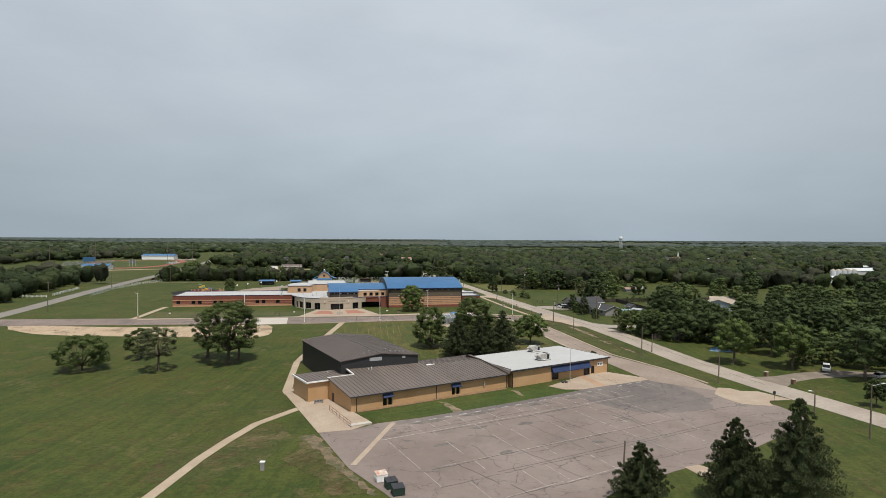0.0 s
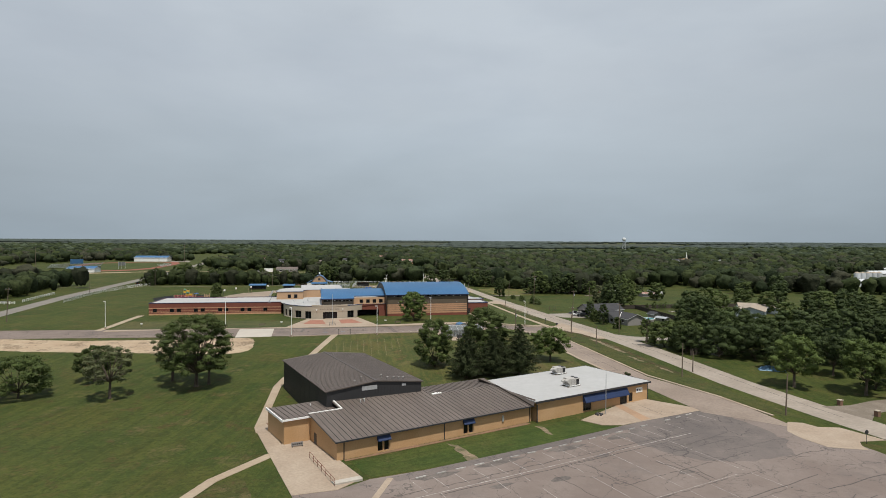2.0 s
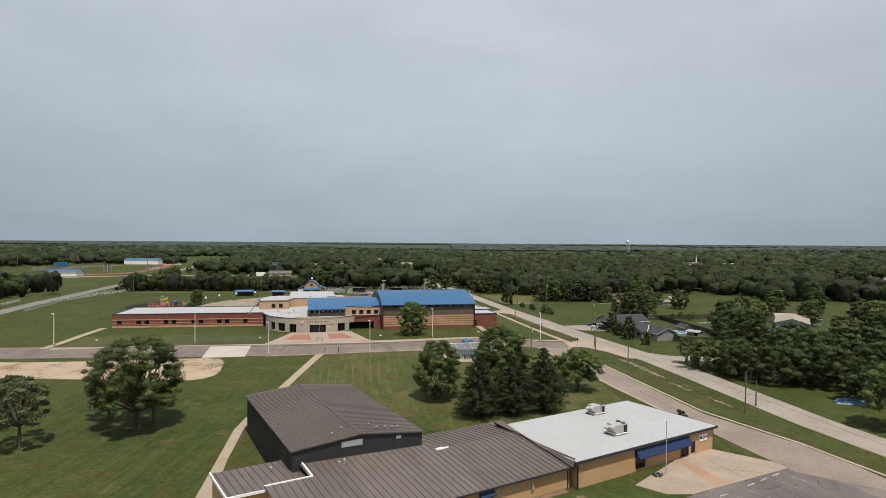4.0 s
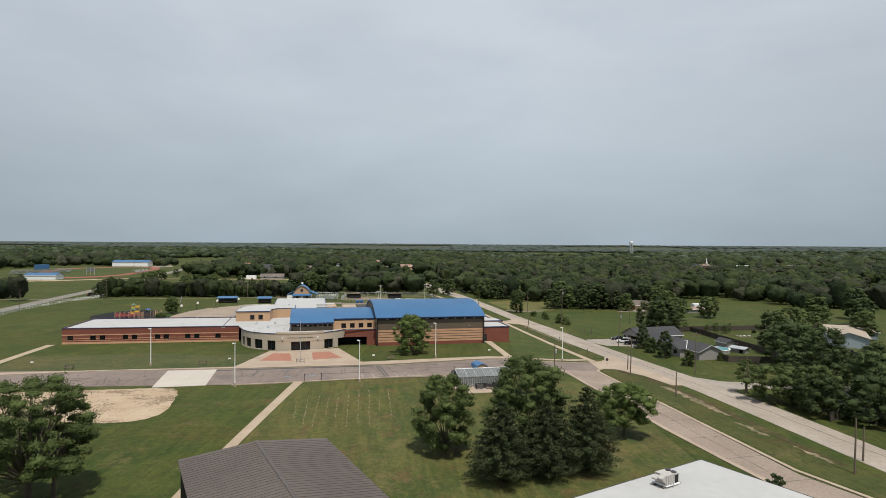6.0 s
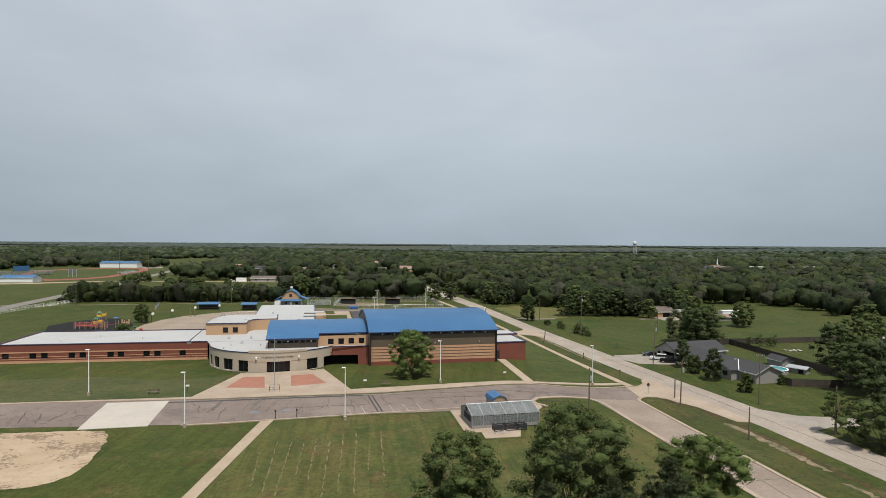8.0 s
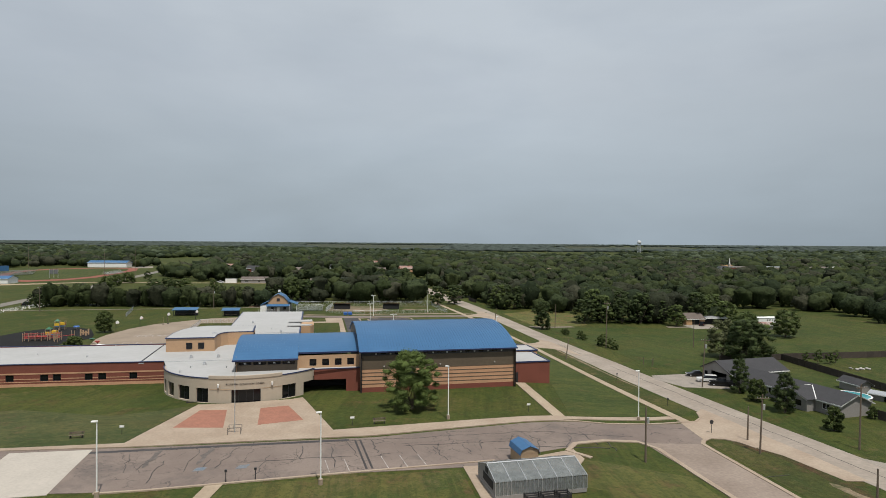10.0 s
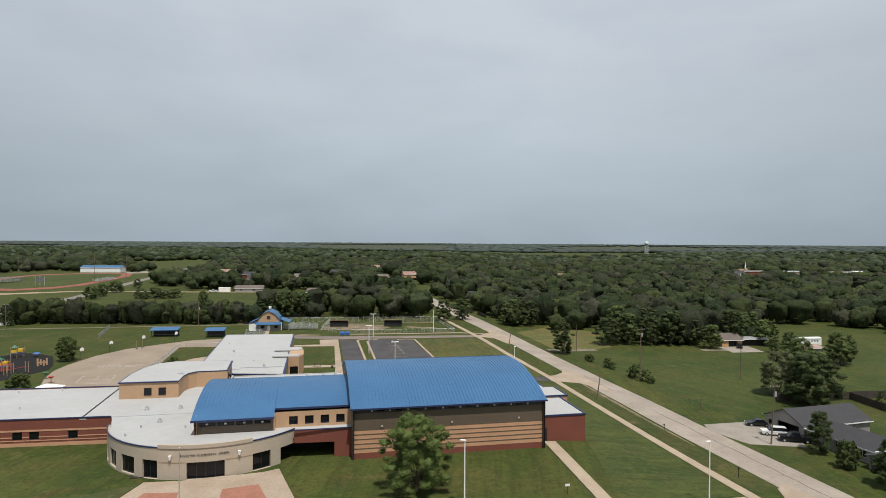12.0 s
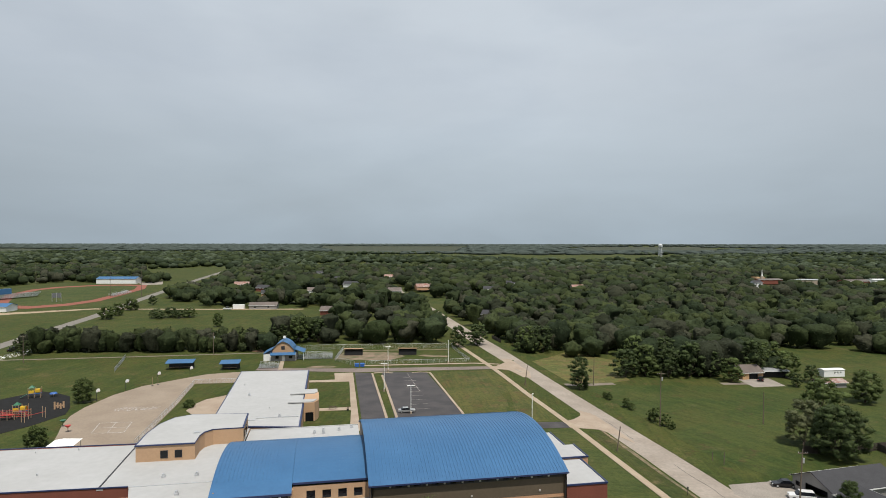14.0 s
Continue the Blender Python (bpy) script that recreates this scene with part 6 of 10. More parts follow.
for a0, a1 in ((0, 12), (12, 24), (24, 36), (36, 48)):
    lot_line(a0, 24.2, a1, 24.2, 0.07)
for a0, a1 in ((2, 12.5), (12.5, 24)):
    lot_line(a0, 37.8, a1, 37.3, 0.1)
random.seed(5)
for a, b, w_, l_ in ((24, 13, 1.0, 2.0), (36, 9, 0.7, 1.6), (15, 11, 1.0, 2.4), (9, 3.6, 1.2, 5), (20, 3.4, 1.2, 6), (33, 3.6, 1.1, 5), (46, 3.4, 1.2, 5), (12, 24, 0.9, 2), (29, 27, 1.1, 2.2), (42, 20, 0.9, 1.8), (52, 12, 1.0, 2.6), (5, 16, 1.0, 2.5)):
    ring = [lot_xy(a + math.cos(q) * l_ * random.uniform(0.5, 1.0), b + math.sin(q) * w_ * random.uniform(0.5, 1.0)) for q in np.linspace(0, 6.283, 11)[:-1]]
    draped("oil_stain", ring, 0.058, M_STAIN, "dark oil stain on worn asphalt", "stain", step=40)
strip("concrete_swale", [(-9.0, 112.0), (-13.3, 90.8)], 0.9, 0.066, M_CONCRETE, "pale concrete drain strip in the asphalt", "pavement")
block = thing("wheel_stop", "weathered concrete wheel stop on the asphalt", "wheel stop", None, "wheel stops along the kerb")
bm = bmesh.new()
prism(bm, [(-0.85, -0.1), (0.85, -0.1), (0.85, 0.1), (-0.85, 0.1)], 0, 0.14)
part("block", bm, M_STOP, block)
for i in range(23):
    a = 6.7 + 3.36 * i
    if 55 < a < 60 or a > 69:
        continue
    x, y = lot_xy(a, 2.95 - 0.00058 * a * a)
    m = pose(x, y, land(x, y) + 0.05, 0, 0, 29.6 + 0.066 * a + random.uniform(-3, 3))
    if i == 0:
        block.matrix_basis = m
    else:
        copy_thing(block, m)


def seam(pts, w, rise=0.064, mat_=None):
    strip("tar_seam", pts, w, rise, mat_ or M_TAR, "dark tar-filled crack", "crack", step=30)


def wander(p, q, n, amp):
    out = []
    for i in range(n + 1):
        t = i / n
        out.append((p[0] + (q[0] - p[0]) * t + random.uniform(-amp, amp) * (0 < i < n), p[1] + (q[1] - p[1]) * t + random.uniform(-amp, amp) * (0 < i < n)))
    return out


random.seed(11)
for b, a0, a1 in ((24.6, -2, 52), (30.9, -4, 50), (38.0, 2, 30), (13.4, 42, 62), (19.2, 30, 60), (7.2, 0, 60)):       # long joints between the lanes of asphalt
    k = a0
    while k < a1:
        e = min(a1, k + random.uniform(4, 11))
        p, q = lot_xy(k, b + random.uniform(-0.15, 0.15)), lot_xy(e, b + random.uniform(-0.15, 0.15))
        if in_lot(p) and in_lot(q):
            seam(wander(p, q, 6, 0.16), random.uniform(0.05, 0.1))
        k = e + random.uniform(0, 1.5)
draped("asphalt_patch", ragged([(36, 142.2), (50.5, 147.2), (56.5, 138), (57.5, 130), (55.0, 122.5), (43.0, 118.4), (35.2, 121.0), (30, 130)], 0.7, 23, 1.6), 0.056, M_SEALED, "darker sealed stretch of old asphalt", "patch", step=30)
strip("asphalt_patch", [lot_xy(a, 1.7 - 0.00058 * a * a) for a in range(3, 60, 6)], 1.9, 0.057, M_SEALED, "dark crumbling asphalt along the kerb", "patch", step=30)
for i in range(34):
    a, b = random.uniform(0, 62), random.uniform(3, 46)
    along = random.random() < 0.55
    k = random.uniform(5, 20)
    p, q = lot_xy(a, b), lot_xy(a + (k if along else random.uniform(-2, 2)), b + (random.uniform(-1.5, 1.5) if along else k))
    if in_lot(p) and in_lot(q):
        seam(wander(p, q, 7, 0.35), random.uniform(0.05, 0.12))
for b in (9.5, 30.0):
    p, q = lot_xy(6, b), lot_xy(58, b)
    if in_lot(p) and in_lot(q):
        seam(wander(p, q, 14, 0.15), 0.1)
for i in range(7):       # joints across the long drive
    y = 172 + i * 9.5
    x = 47.5 - (y - 172) * 0.145
    seam(wander((x - 5.5, y), (x + 4.2, y + 2.2), 5, 0.2), 0.09)
seam(wander((45, 176), (34, 232), 16, 0.25), 0.09)
random.seed(19)
seam(wander((76.0, 143), (57.0, 229), 34, 0.25), 0.1)
seam(wander((57.0, 229), (30.0, 346), 46, 0.25), 0.1)
for s0, s1, d in ((-6, 12, -30.6), (12, 30, -31.0), (28, 44, -32.4), (4, 22, -34.6), (-78, -68, -32.0), (-92, -70, -33.5), (-20, -4, -37.0), (18, 36, -38.6)):      # tarred joints along the school drive
    seam([school_xy(*p) for p in wander((s0, d), (s1, d - 0.6), 12, 0.28)], random.uniform(0.1, 0.2), 0.07)
for i in range(40):      # cracks across the school drive
    s = -95 + i * 3.4 + random.uniform(-1.5, 1.5)
    d0 = -30.5 - random.uniform(0, 5)
    k = random.uniform(3, 9)
    pts = [school_xy(*p) for p in wander((s, d0), (s - random.uniform(-1.5, 3), max(-42.5, d0 - k)), 6, 0.4)]
    if any(inside_poly(x, y, [(-73.5, 232), (-57, 235), (-53, 216), (-69, 213)]) for x, y in pts):
        continue
    seam(pts, random.uniform(0.06, 0.16), 0.07)
for s in (-3.1, -2.3):
    seam([school_xy(s, -30.4), school_xy(s + 0.8, -43)], 0.3, 0.07)
for s in (-31.5, -24.5):
    strip("asphalt_patch", [school_xy(*p) for p in wander((s, -29.8), (s - 1.0, -36.8), 6, 0.3)], [0.3, 0.9, 0.6, 1.0, 0.5, 0.7, 0.2], 0.068, M_STAIN, "dark strip of patched asphalt", "patch", step=30)
strip("asphalt_patch", [school_xy(-44, -29.0), school_xy(-4, -30.2)], 0.9, 0.067, M_ASPHALT_DARK, "dark strip of new asphalt along the kerb", "patch", step=30)
for x, y in ((-34.8, 227.0), (-40.3, 225.9)):
    draped("parking_symbol", [(x - 0.75, y - 0.85), (x + 0.65, y - 0.55), (x + 0.75, y + 0.8), (x - 0.6, y + 0.5)], 0.071, M_PAINTBLUE, "faded pale blue painted parking symbol", "marking", step=30)
for i in range(8, 14):
    s = -28.8 + 2.68 * i
    if abs(s + 2.7) > 1.5 and not -26.0 < s < -25:
        strip("painted_line", [school_xy(s, -43.2), school_xy(s - 0.5, -38.6)], 0.11, 0.071, M_PAINT, "worn white parking line", "marking", step=30)
for i in range(9):
    y = 345 + 5.0 * i
    t = (y - 341) / 52
    strip("painted_line", [(-20.0 - 9.2 * t - 2, y - 0.6), (-15.5 - 9.2 * t - 2, y + 0.3)], 0.11, 0.075, M_PAINT, "white parking line", "marking", step=30)
seam([(-28.5, 391), (-25.5, 378), (-22.2, 365)], 0.12, 0.075, M_PAINT)


# ---- lamps and poles ----
def street_lamp(x, y, h=9.3, heads=1, turn=0.0):
    u = thing("lamp_post", "tall white steel lamp post on a round concrete base", "lamp post", pose(x, y, land(x, y), 0, 0, turn), "lamp posts")
    bm = bmesh.new()
    rod(bm, (0, 0, -0.1), (0, 0, 0.75), 0.3, 0.3, 14)
    part("base", bm, M_CONCRETE, u)
    bm = bmesh.new()
    rod(bm, (0, 0, 0.75), (0, 0, h), 0.1, 0.075, 10)
    part("pole", bm, M_WHITE, u)
    for s in ((-1, 1) if heads == 2 else (1,)):
        k0, k1 = (0.1, 1.05) if heads == 2 else (-0.12, 0.62)
        a = boxed((min(k0 * s, k1 * s), max(k0 * s, k1 * s), -0.17, 0.17, h - 0.02, h + 0.16))
        bmesh.ops.bevel(a, geom=a.edges[:], offset=0.04, segments=1, affect="EDGES")
        part("lamp_head", a, M_WHITE, u)


for x, y in ((-77.2, 236.9), (-115.8, 231.0), (-49.3, 216.9), (-22.8, 221.2), (29.6, 256.7)):
    street_lamp(x, y, 9.3, 1, 190)
street_lamp(-6.1, 250.6, 9.3, 1, 160)
street_lamp(-33.8, 364.9, 8.9, 2, 12)
street_lamp(-36.0, 394.4, 9.2, 2, 12)
street_lamp(-23.2, 339.6, 7.9, 2, 12)
street_lamp(-14.0, 410.1, 9.0, 1, 90)
street_lamp(9.0, 326.9, 9.0, 1, 60)


def utility_pole(x, y, h, arm=0.0, lean=0.0, lamp=0.0, turn=12.0, drum=False):
    u = thing("utility_pole", "weathered wooden utility pole" + (" with crossarm" if arm else " with lamp arm" if lamp else ""), "utility pole", pose(x, y, land(x, y) - 0.2, 0, 0, turn) @ pose(0, 0, 0, 0, lean, 0), "utility poles")
    bm = bmesh.new()
    rod(bm, (0, 0, 0), (0, 0, h + 0.2), 0.16, 0.1, 10)
    part("pole", bm, M_WOODPOLE, u)
    if arm:
        part("crossarm", boxed((-arm / 2, arm / 2, -0.17, -0.1, h - 0.5, h - 0.36)), M_WOODPOLE, u)
        for t in (-0.45, -0.2, 0.2, 0.45):
            bm = bmesh.new()
            rod(bm, (arm * t, -0.13, h - 0.36), (arm * t, -0.13, h - 0.16), 0.05, 0.04, 6)
            part("insulator", bm, M_METAL, u)
    if drum:
        bm = bmesh.new()
        rod(bm, (0.32, 0, h - 2.3), (0.32, 0, h - 1.4), 0.22, 0.22, 12)
        part("transformer", bm, M_METAL, u)
    if lamp:
        bm = bmesh.new()
        rod(bm, (0, 0, h - 0.1), (lamp, 0, h + 0.25), 0.04, 0.03, 6)
        part("lamp_arm", bm, M_METAL, u)
        part("lamp_head", boxed((lamp - 0.1, lamp + 0.55, -0.13, 0.13, h + 0.2, h + 0.34)), M_WHITE, u)


for row in ((43.7, 240.0, 9.6, 2.2, 2, 0, True), (45.1, 246.8, 5.8, 0, 1, 0, False), (23.2, 233.4, 8.3, 0, 0, 0, True), (47.2, 218.6, 5.7, 0, 0.5, 0, False), (61.3, 242.5, 10.8, 2.2, 1, 0, False),
            (65.0, 223.1, 8.3, 0, 1, 0, False), (65.7, 144.4, 8.1, 0, 2, 0, False), (57.7, 175.9, 8.4, 0, 1, 0, False), (62.4, 180.9, 5.4, 0, 1, 0, False), (73.8, 104.4, 9.4, 0, 1, 2.2, False),
            (73.1, 119.0, 4.6, 0, 1, -1.4, False), (27.3, 90.9, 3.9, 0, 3, 0, False), (27.9, 316.2, 5.8, 0, 8, 0, False), (12.4, 376.2, 6.6, 0, 8, 0, False), (45.0, 337.5, 15.0, 2.4, 1, 0, True),
            (53.6, 285.1, 11.7, 2.2, 3, 0, True), (37.2, 384.0, 9.4, 0, 1, 0, False), (-160.3, 246.4, 12.6, 2.2, 3, 0, False), (-181.7, 405.8, 11.2, 2.0, 0, 0, False), (-113.9, 425.6, 9.4, 0, 0, 0, True),
            (-197.0, 361.7, 9.0, 0, 1, 0, False), (74.0, 340.0, 9.0, 0, 1, 0, False)):
    utility_pole(row[0], row[1], row[2], row[3], row[4], row[5], 12, row[6])
for x, y, h, s in ((-312, 690, 25, 0), (-281, 683, 25, 0), (-461, 808, 24, 0), (-420, 650, 22, 0)):
    u = thing("floodlight_mast", "tall grey floodlight mast by the sports field", "mast", pose(x, y, land(x, y)), "floodlight masts")
    bm = bmesh.new()
    rod(bm, (0, 0, 0), (0, 0, h), 0.22, 0.12, 8)
    part("mast", bm, M_WOODPOLE, u)
    part("lamp_rack", boxed((-1.1, 1.1, -0.12, 0.12, h - 0.9, h - 0.7), (-1.1, 1.1, -0.12, 0.12, h - 0.3, h - 0.1)), M_DARKMETAL, u)


def flagpole(x, y, h, fence=True):
    u = thing("flagpole", "slim grey steel flagpole " + ("in a low steel railing" if fence else "on the entrance plaza"), "flagpole", pose(x, y, land(x, y) + 0.16, 0, 0, 12))
    bm = bmesh.new()
    rod(bm, (0, 0, 0), (0, 0, h), 0.08, 0.05, 10)
    part("pole", bm, M_METAL, u)
    bm = bmesh.new()
    bmesh.ops.create_uvsphere(bm, u_segments=8, v_segments=6, radius=0.09, matrix=Matrix.Translation((0, 0, h + 0.06)))
    part("finial", bm, M_METAL, u)
    if fence:
        for i in range(4):
            bm = bmesh.new()
            c, d = [(-1, -1), (1, -1), (1, 1), (-1, 1)][i], [(1, -1), (1, 1), (-1, 1), (-1, -1)][i]
            for z in (0.5, 1.0):
                rod(bm, (c[0], c[1], z), (d[0], d[1], z), 0.025, 0.025, 6)
            rod(bm, (c[0], c[1], 0), (c[0], c[1], 1.05), 0.03, 0.03, 6)
            part("railing", bm, M_DARKMETAL, u)


flagpole(-40.9, 241.6, 10.9)
flagpole(30.4, 144.3, 7.8, False)
u = thing("planter_stones", "small ring of stones at the flagpole's foot", "stones", pose(29.0, 143.9, -2.32))
random.seed(3)
for i in range(6):
    bm = bmesh.new()
    bmesh.ops.create_icosphere(bm, subdivisions=1, radius=0.3, matrix=pose(0.55 * math.cos(i), 0.55 * math.sin(i), 0.12))
    for v in bm.verts:
        v.co += Vector((random.uniform(-0.07, 0.07), random.uniform(-0.07, 0.07), random.uniform(-0.06, 0.06)))
    part("stone", bm, M_DARKMETAL, u)


def bench(x, y, turn):
    u = thing("park_bench", "brown slatted park bench on dark legs", "bench", pose(x, y, land(x, y) + 0.05, 0, 0, turn), "park benches")
    for i in range(3):
        part("seat_slat", boxed((-1.1, 1.1, -0.25 + 0.18 * i, -0.11 + 0.18 * i, 0.44, 0.48)), M_WOODPOLE, u)
    for z in (0.6, 0.78):
        part("back_slat", boxed((-1.1, 1.1, 0.3, 0.34, z, z + 0.13)), M_WOODPOLE, u)
    for s in (-0.85, 0.85):
        part("leg", boxed((s - 0.04, s + 0.04, -0.22, 0.3, 0, 0.44), (s - 0.04, s + 0.04, 0.26, 0.3, 0.44, 0.92)), M_DARKMETAL, u)


for x, y, a in ((-64.9, 238.6, 12), (-18.0, 247.5, 12), (-95.0, 232.5, 12), (-45.9, 343.4, 10), (-41.5, 343.2, 100)):
    bench(x, y, a)


def sign_post(x, y, h=1.5, panel=(0.35, 0.3), material=None, label="small sign on a thin post"):
    u = thing("sign_post", label, "sign", pose(x, y, land(x, y), 0, 0, 12), "small signs")
    bm = bmesh.new()
    rod(bm, (0, 0, -0.1), (0, 0, h), 0.035, 0.035, 6)
    part("post", bm, M_DARKMETAL, u)
    part("panel", boxed((-panel[0], panel[0], -0.04, -0.02, h - panel[1], h + 0.05)), material or M_WHITE, u)


for x, y in ((-58.7, 240.5), (-22.5, 246.4), (8.9, 256.0), (-66.5, 274.3), (-105, 234)):
    sign_post(x, y)
for x, y in ((40.6, 250.6), (70.0, 127.8)):
    u = thing("stop_sign", "octagonal stop sign, its dark back showing", "sign", pose(x, y, land(x, y), 0, 0, 12), "stop signs")
    bm = bmesh.new()
    rod(bm, (0, 0, -0.1), (0, 0, 2.3), 0.04, 0.04, 6)
    part("post", bm, M_DARKMETAL, u)
    bm = bmesh.new()
    rod(bm, (0, -0.03, 2.0), (0, -0.01, 2.0), 0.4, 0.4, 8)
    part("panel", bm, M_DARKMETAL, u)
for x, y in ((39.4, 268.4), (-35.2, 221.6), (-31.6, 222.4), (35.6, 292.0)):
    u = thing("bollard", "short dark post by the kerb", "bollard", pose(x, y, land(x, y)), "short posts")
    bm = bmesh.new()
    rod(bm, (0, 0, -0.1), (0, 0, 1.4), 0.07, 0.06, 8)
    part("post", bm, M_DARKMETAL, u)
    part("cap", boxed((-0.14, 0.14, -0.1, 0.1, 1.4, 1.7)), M_DARKMETAL, u)

# handrail on the terrace ramp
u = thing("ramp_rail", "brown steel handrail beside the terrace ramp", "railing", pose(-22.2, 119.6, -2.3, 0, 0, -61.5))
for z in (0.5, 1.0):
    bm = bmesh.new()
    rod(bm, (0, 0, z), (12.2, 0, z), 0.035, 0.035, 6)
    part("rail", bm, M_REDBRICK, u)
for i in range(7):
    bm = bmesh.new()
    rod(bm, (12.2 * i / 6, 0, -0.1), (12.2 * i / 6, 0, 1.0), 0.035, 0.035, 6)
    part("post", bm, M_REDBRICK, u)
tagged(part("ramp_kerb", boxed((0, 4.2, 0.2, 1.4, -0.15, 0.25)), M_NEWCONCRETE), "pale concrete step at the ramp's foot", "step").matrix_basis = pose(-16.4, 108.9, -2.35, 0, 0, 29)
sg = thing("terrace_sign", "low grey sign panel on the terrace", "sign", pose(-25.4, 124.9, -2.3, 0, 0, 25))
part("panel", boxed((-0.95, 0.95, -0.05, 0.05, 0.15, 0.75)), M_SIDING, sg)
for x in (-0.8, 0.8):
    part("foot", boxed((x - 0.05, x + 0.05, -0.2, 0.2, 0, 0.15)), M_DARKMETAL, sg)
for i in range(5):
    part("lettering", boxed((-0.8 + 0.33 * i, -0.58 + 0.33 * i, -0.062, -0.052, 0.34, 0.58)), M_DARKMETAL, sg, "dark bar of lettering")


# ---- bins and boxes ----
def dumpster(x, y, turn, material, label, lid=None):
    u = thing("dumpster", label, "dumpster", pose(x, y, land(x, y) + 0.05, 0, 0, turn) @ Matrix.Diagonal((0.84, 0.84, 0.84, 1)))
    bm = bmesh.new()
    prism(bm, [(-0.95, -0.75), (0.95, -0.75), (0.95, 0.75), (-0.95, 0.75)], 0.1, lambda a, b: 1.2 if b < 0 else 1.5)
    part("bin", bm, material, u)
    for s in (-1, 1):
        bm = bmesh.new()
        slab(bm, [(0.02 if s > 0 else -0.98, -0.8, 1.26), (0.98 if s > 0 else -0.02, -0.8, 1.26), (0.98 if s > 0 else -0.02, 0.8, 1.56), (0.02 if s > 0 else -0.98, 0.8, 1.56)], 0.05)
        part("lid", bm, lid or M_DARKMETAL, u)
        part("fork_pocket", boxed((0.96 * s - 0.07, 0.96 * s + 0.07, -0.6, 0.6, 0.65, 0.82)), material, u)
    for a in (-0.8, 0.8):
        part("skid", boxed((a - 0.1, a + 0.1, -0.7, 0.7, 0, 0.1)), M_DARKMETAL, u)


M_BINGREEN = shade("dark_green_steel", (0.0096, 0.028, 0.02), 0.2, 1, 4, 0.6, 0.1)
M_RUSTLID = shade("rusty_white_lid", (0.496, 0.464, 0.416), 0.1, 1.2, 3, 0.7, 0.1, second=(0.4, 0.128, 0.04), amount=1)
dumpster(-8.5, 84.9, 25, M_WHITE, "white dumpster with rust-stained lid", M_RUSTLID)
dumpster(-6.9, 82.6, 25, M_BINGREEN, "dark green steel dumpster")
dumpster(-5.8, 80.4, 20, M_BINGREEN, "dark green steel dumpster")
u = thing("utility_box", "small grey-green utility pedestal in the grass", "utility box", pose(-26.3, 88.8, -2.42))
part("casing", boxed((-0.3, 0.3, -0.25, 0.25, 0, 1.15)), M_SIDING, u)
part("cap", boxed((-0.35, 0.35, -0.3, 0.3, 1.15, 1.3)), M_WHITE, u)

# ---- greenhouse and its yard ----
draped("greenhouse_pad", [(-4.2, 227.6), (-1.9, 228.0), (-1.6, 226.5), (13.0, 236.0), (13.8, 232), (11.0, 226), (7.9, 218.2), (7.2, 213.4), (1.4, 212.4), (0.9, 215.4), (-1.8, 215.0)], 0.08, M_CONCRETE, "tan concrete pad round the greenhouse", "pavement")
gh = thing("greenhouse", "grey greenhouse with glazed gable roof", "greenhouse", pose(-0.6, 216.8, 0.98, 0, 0, 13.5))
M_PANE = shade("clouded_glazing", (0.2, 0.215, 0.213), 0.18, 0.5, 2, 0.25, 0.02)
M_PANE.node_tree.nodes["Principled BSDF"].inputs["Alpha"].default_value = 0.55
GL, GW, GE, GR = 12.2, 7.2, 2.2, 3.3
part("base_wall", boxed((0, GL, 0, 0.2, 0, 0.5), (0, GL, GW - 0.2, GW, 0, 0.5), (0, 0.2, 0.2, GW - 0.2, 0, 0.5), (GL - 0.2, GL, 0.2, GW - 0.2, 0, 0.5)), M_SIDING, gh)
for i in range(6):
    x0, x1 = GL * i / 6 + 0.05, GL * (i + 1) / 6 - 0.05
    part("pane", boxed((x0, x1, 0.05, 0.08, 0.5, GE)), M_PANE, gh)
    part("pane", boxed((x0, x1, GW - 0.08, GW - 0.05, 0.5, GE)), M_PANE, gh)
    for s in (0, 1):
        bm = bmesh.new()
        y0, y1 = (0, GW / 2) if s == 0 else (GW, GW / 2)
        slab(bm, [(x0, y0, GE), (x1, y0, GE), (x1, y1, GR), (x0, y1, GR)], 0.04)
        bmesh.ops.recalc_face_normals(bm, faces=bm.faces[:])
        part("roof_pane", bm, M_PANE, gh)
for i in range(7):
    x = GL * i / 6
    bm = bmesh.new()
    for a, b in (((x, 0, 0.5), (x, 0, GE)), ((x, 0, GE), (x, GW / 2, GR)), ((x, GW / 2, GR), (x, GW, GE)), ((x, GW, GE), (x, GW, 0.5))):
        rod(bm, a, b, 0.05, 0.05, 6)
    part("rib", bm, M_METAL, gh)
for i in range(25):
    x = GL * i / 24
    if i % 4:
        part("glazing_bar", boxed((x - 0.02, x + 0.02, 0.0, 0.05, 0.5, GE)), M_METAL, gh)
for x in (0.05, GL - 0.08):
    bm = bmesh.new()
    vs = [[bm.verts.new((x + t, y, z)) for y, z in ((0.1, 0.5), (GW - 0.1, 0.5), (GW - 0.1, GE), (GW / 2, GR - 0.05), (0.1, GE))] for t in (0, 0.03)]
    bm.faces.new(vs[0]), bm.faces.new(vs[1][::-1])
    part("gable_pane", bm, M_PANE if x > 1 else M_SIDING, gh)
part("vent", boxed((-0.02, 0.03, 3.1, 4.1, 2.1, 2.8)), M_BLACK, gh)
part("end_louvre", boxed((-0.02, 0.03, 1.0, 5.0, 0.9, 1.9)), M_BLACK, gh)
bm = bmesh.new()
rod(bm, (0, GW / 2, GR), (GL, GW / 2, GR), 0.09, 0.09, 6)
part("ridge", bm, M_METAL, gh)
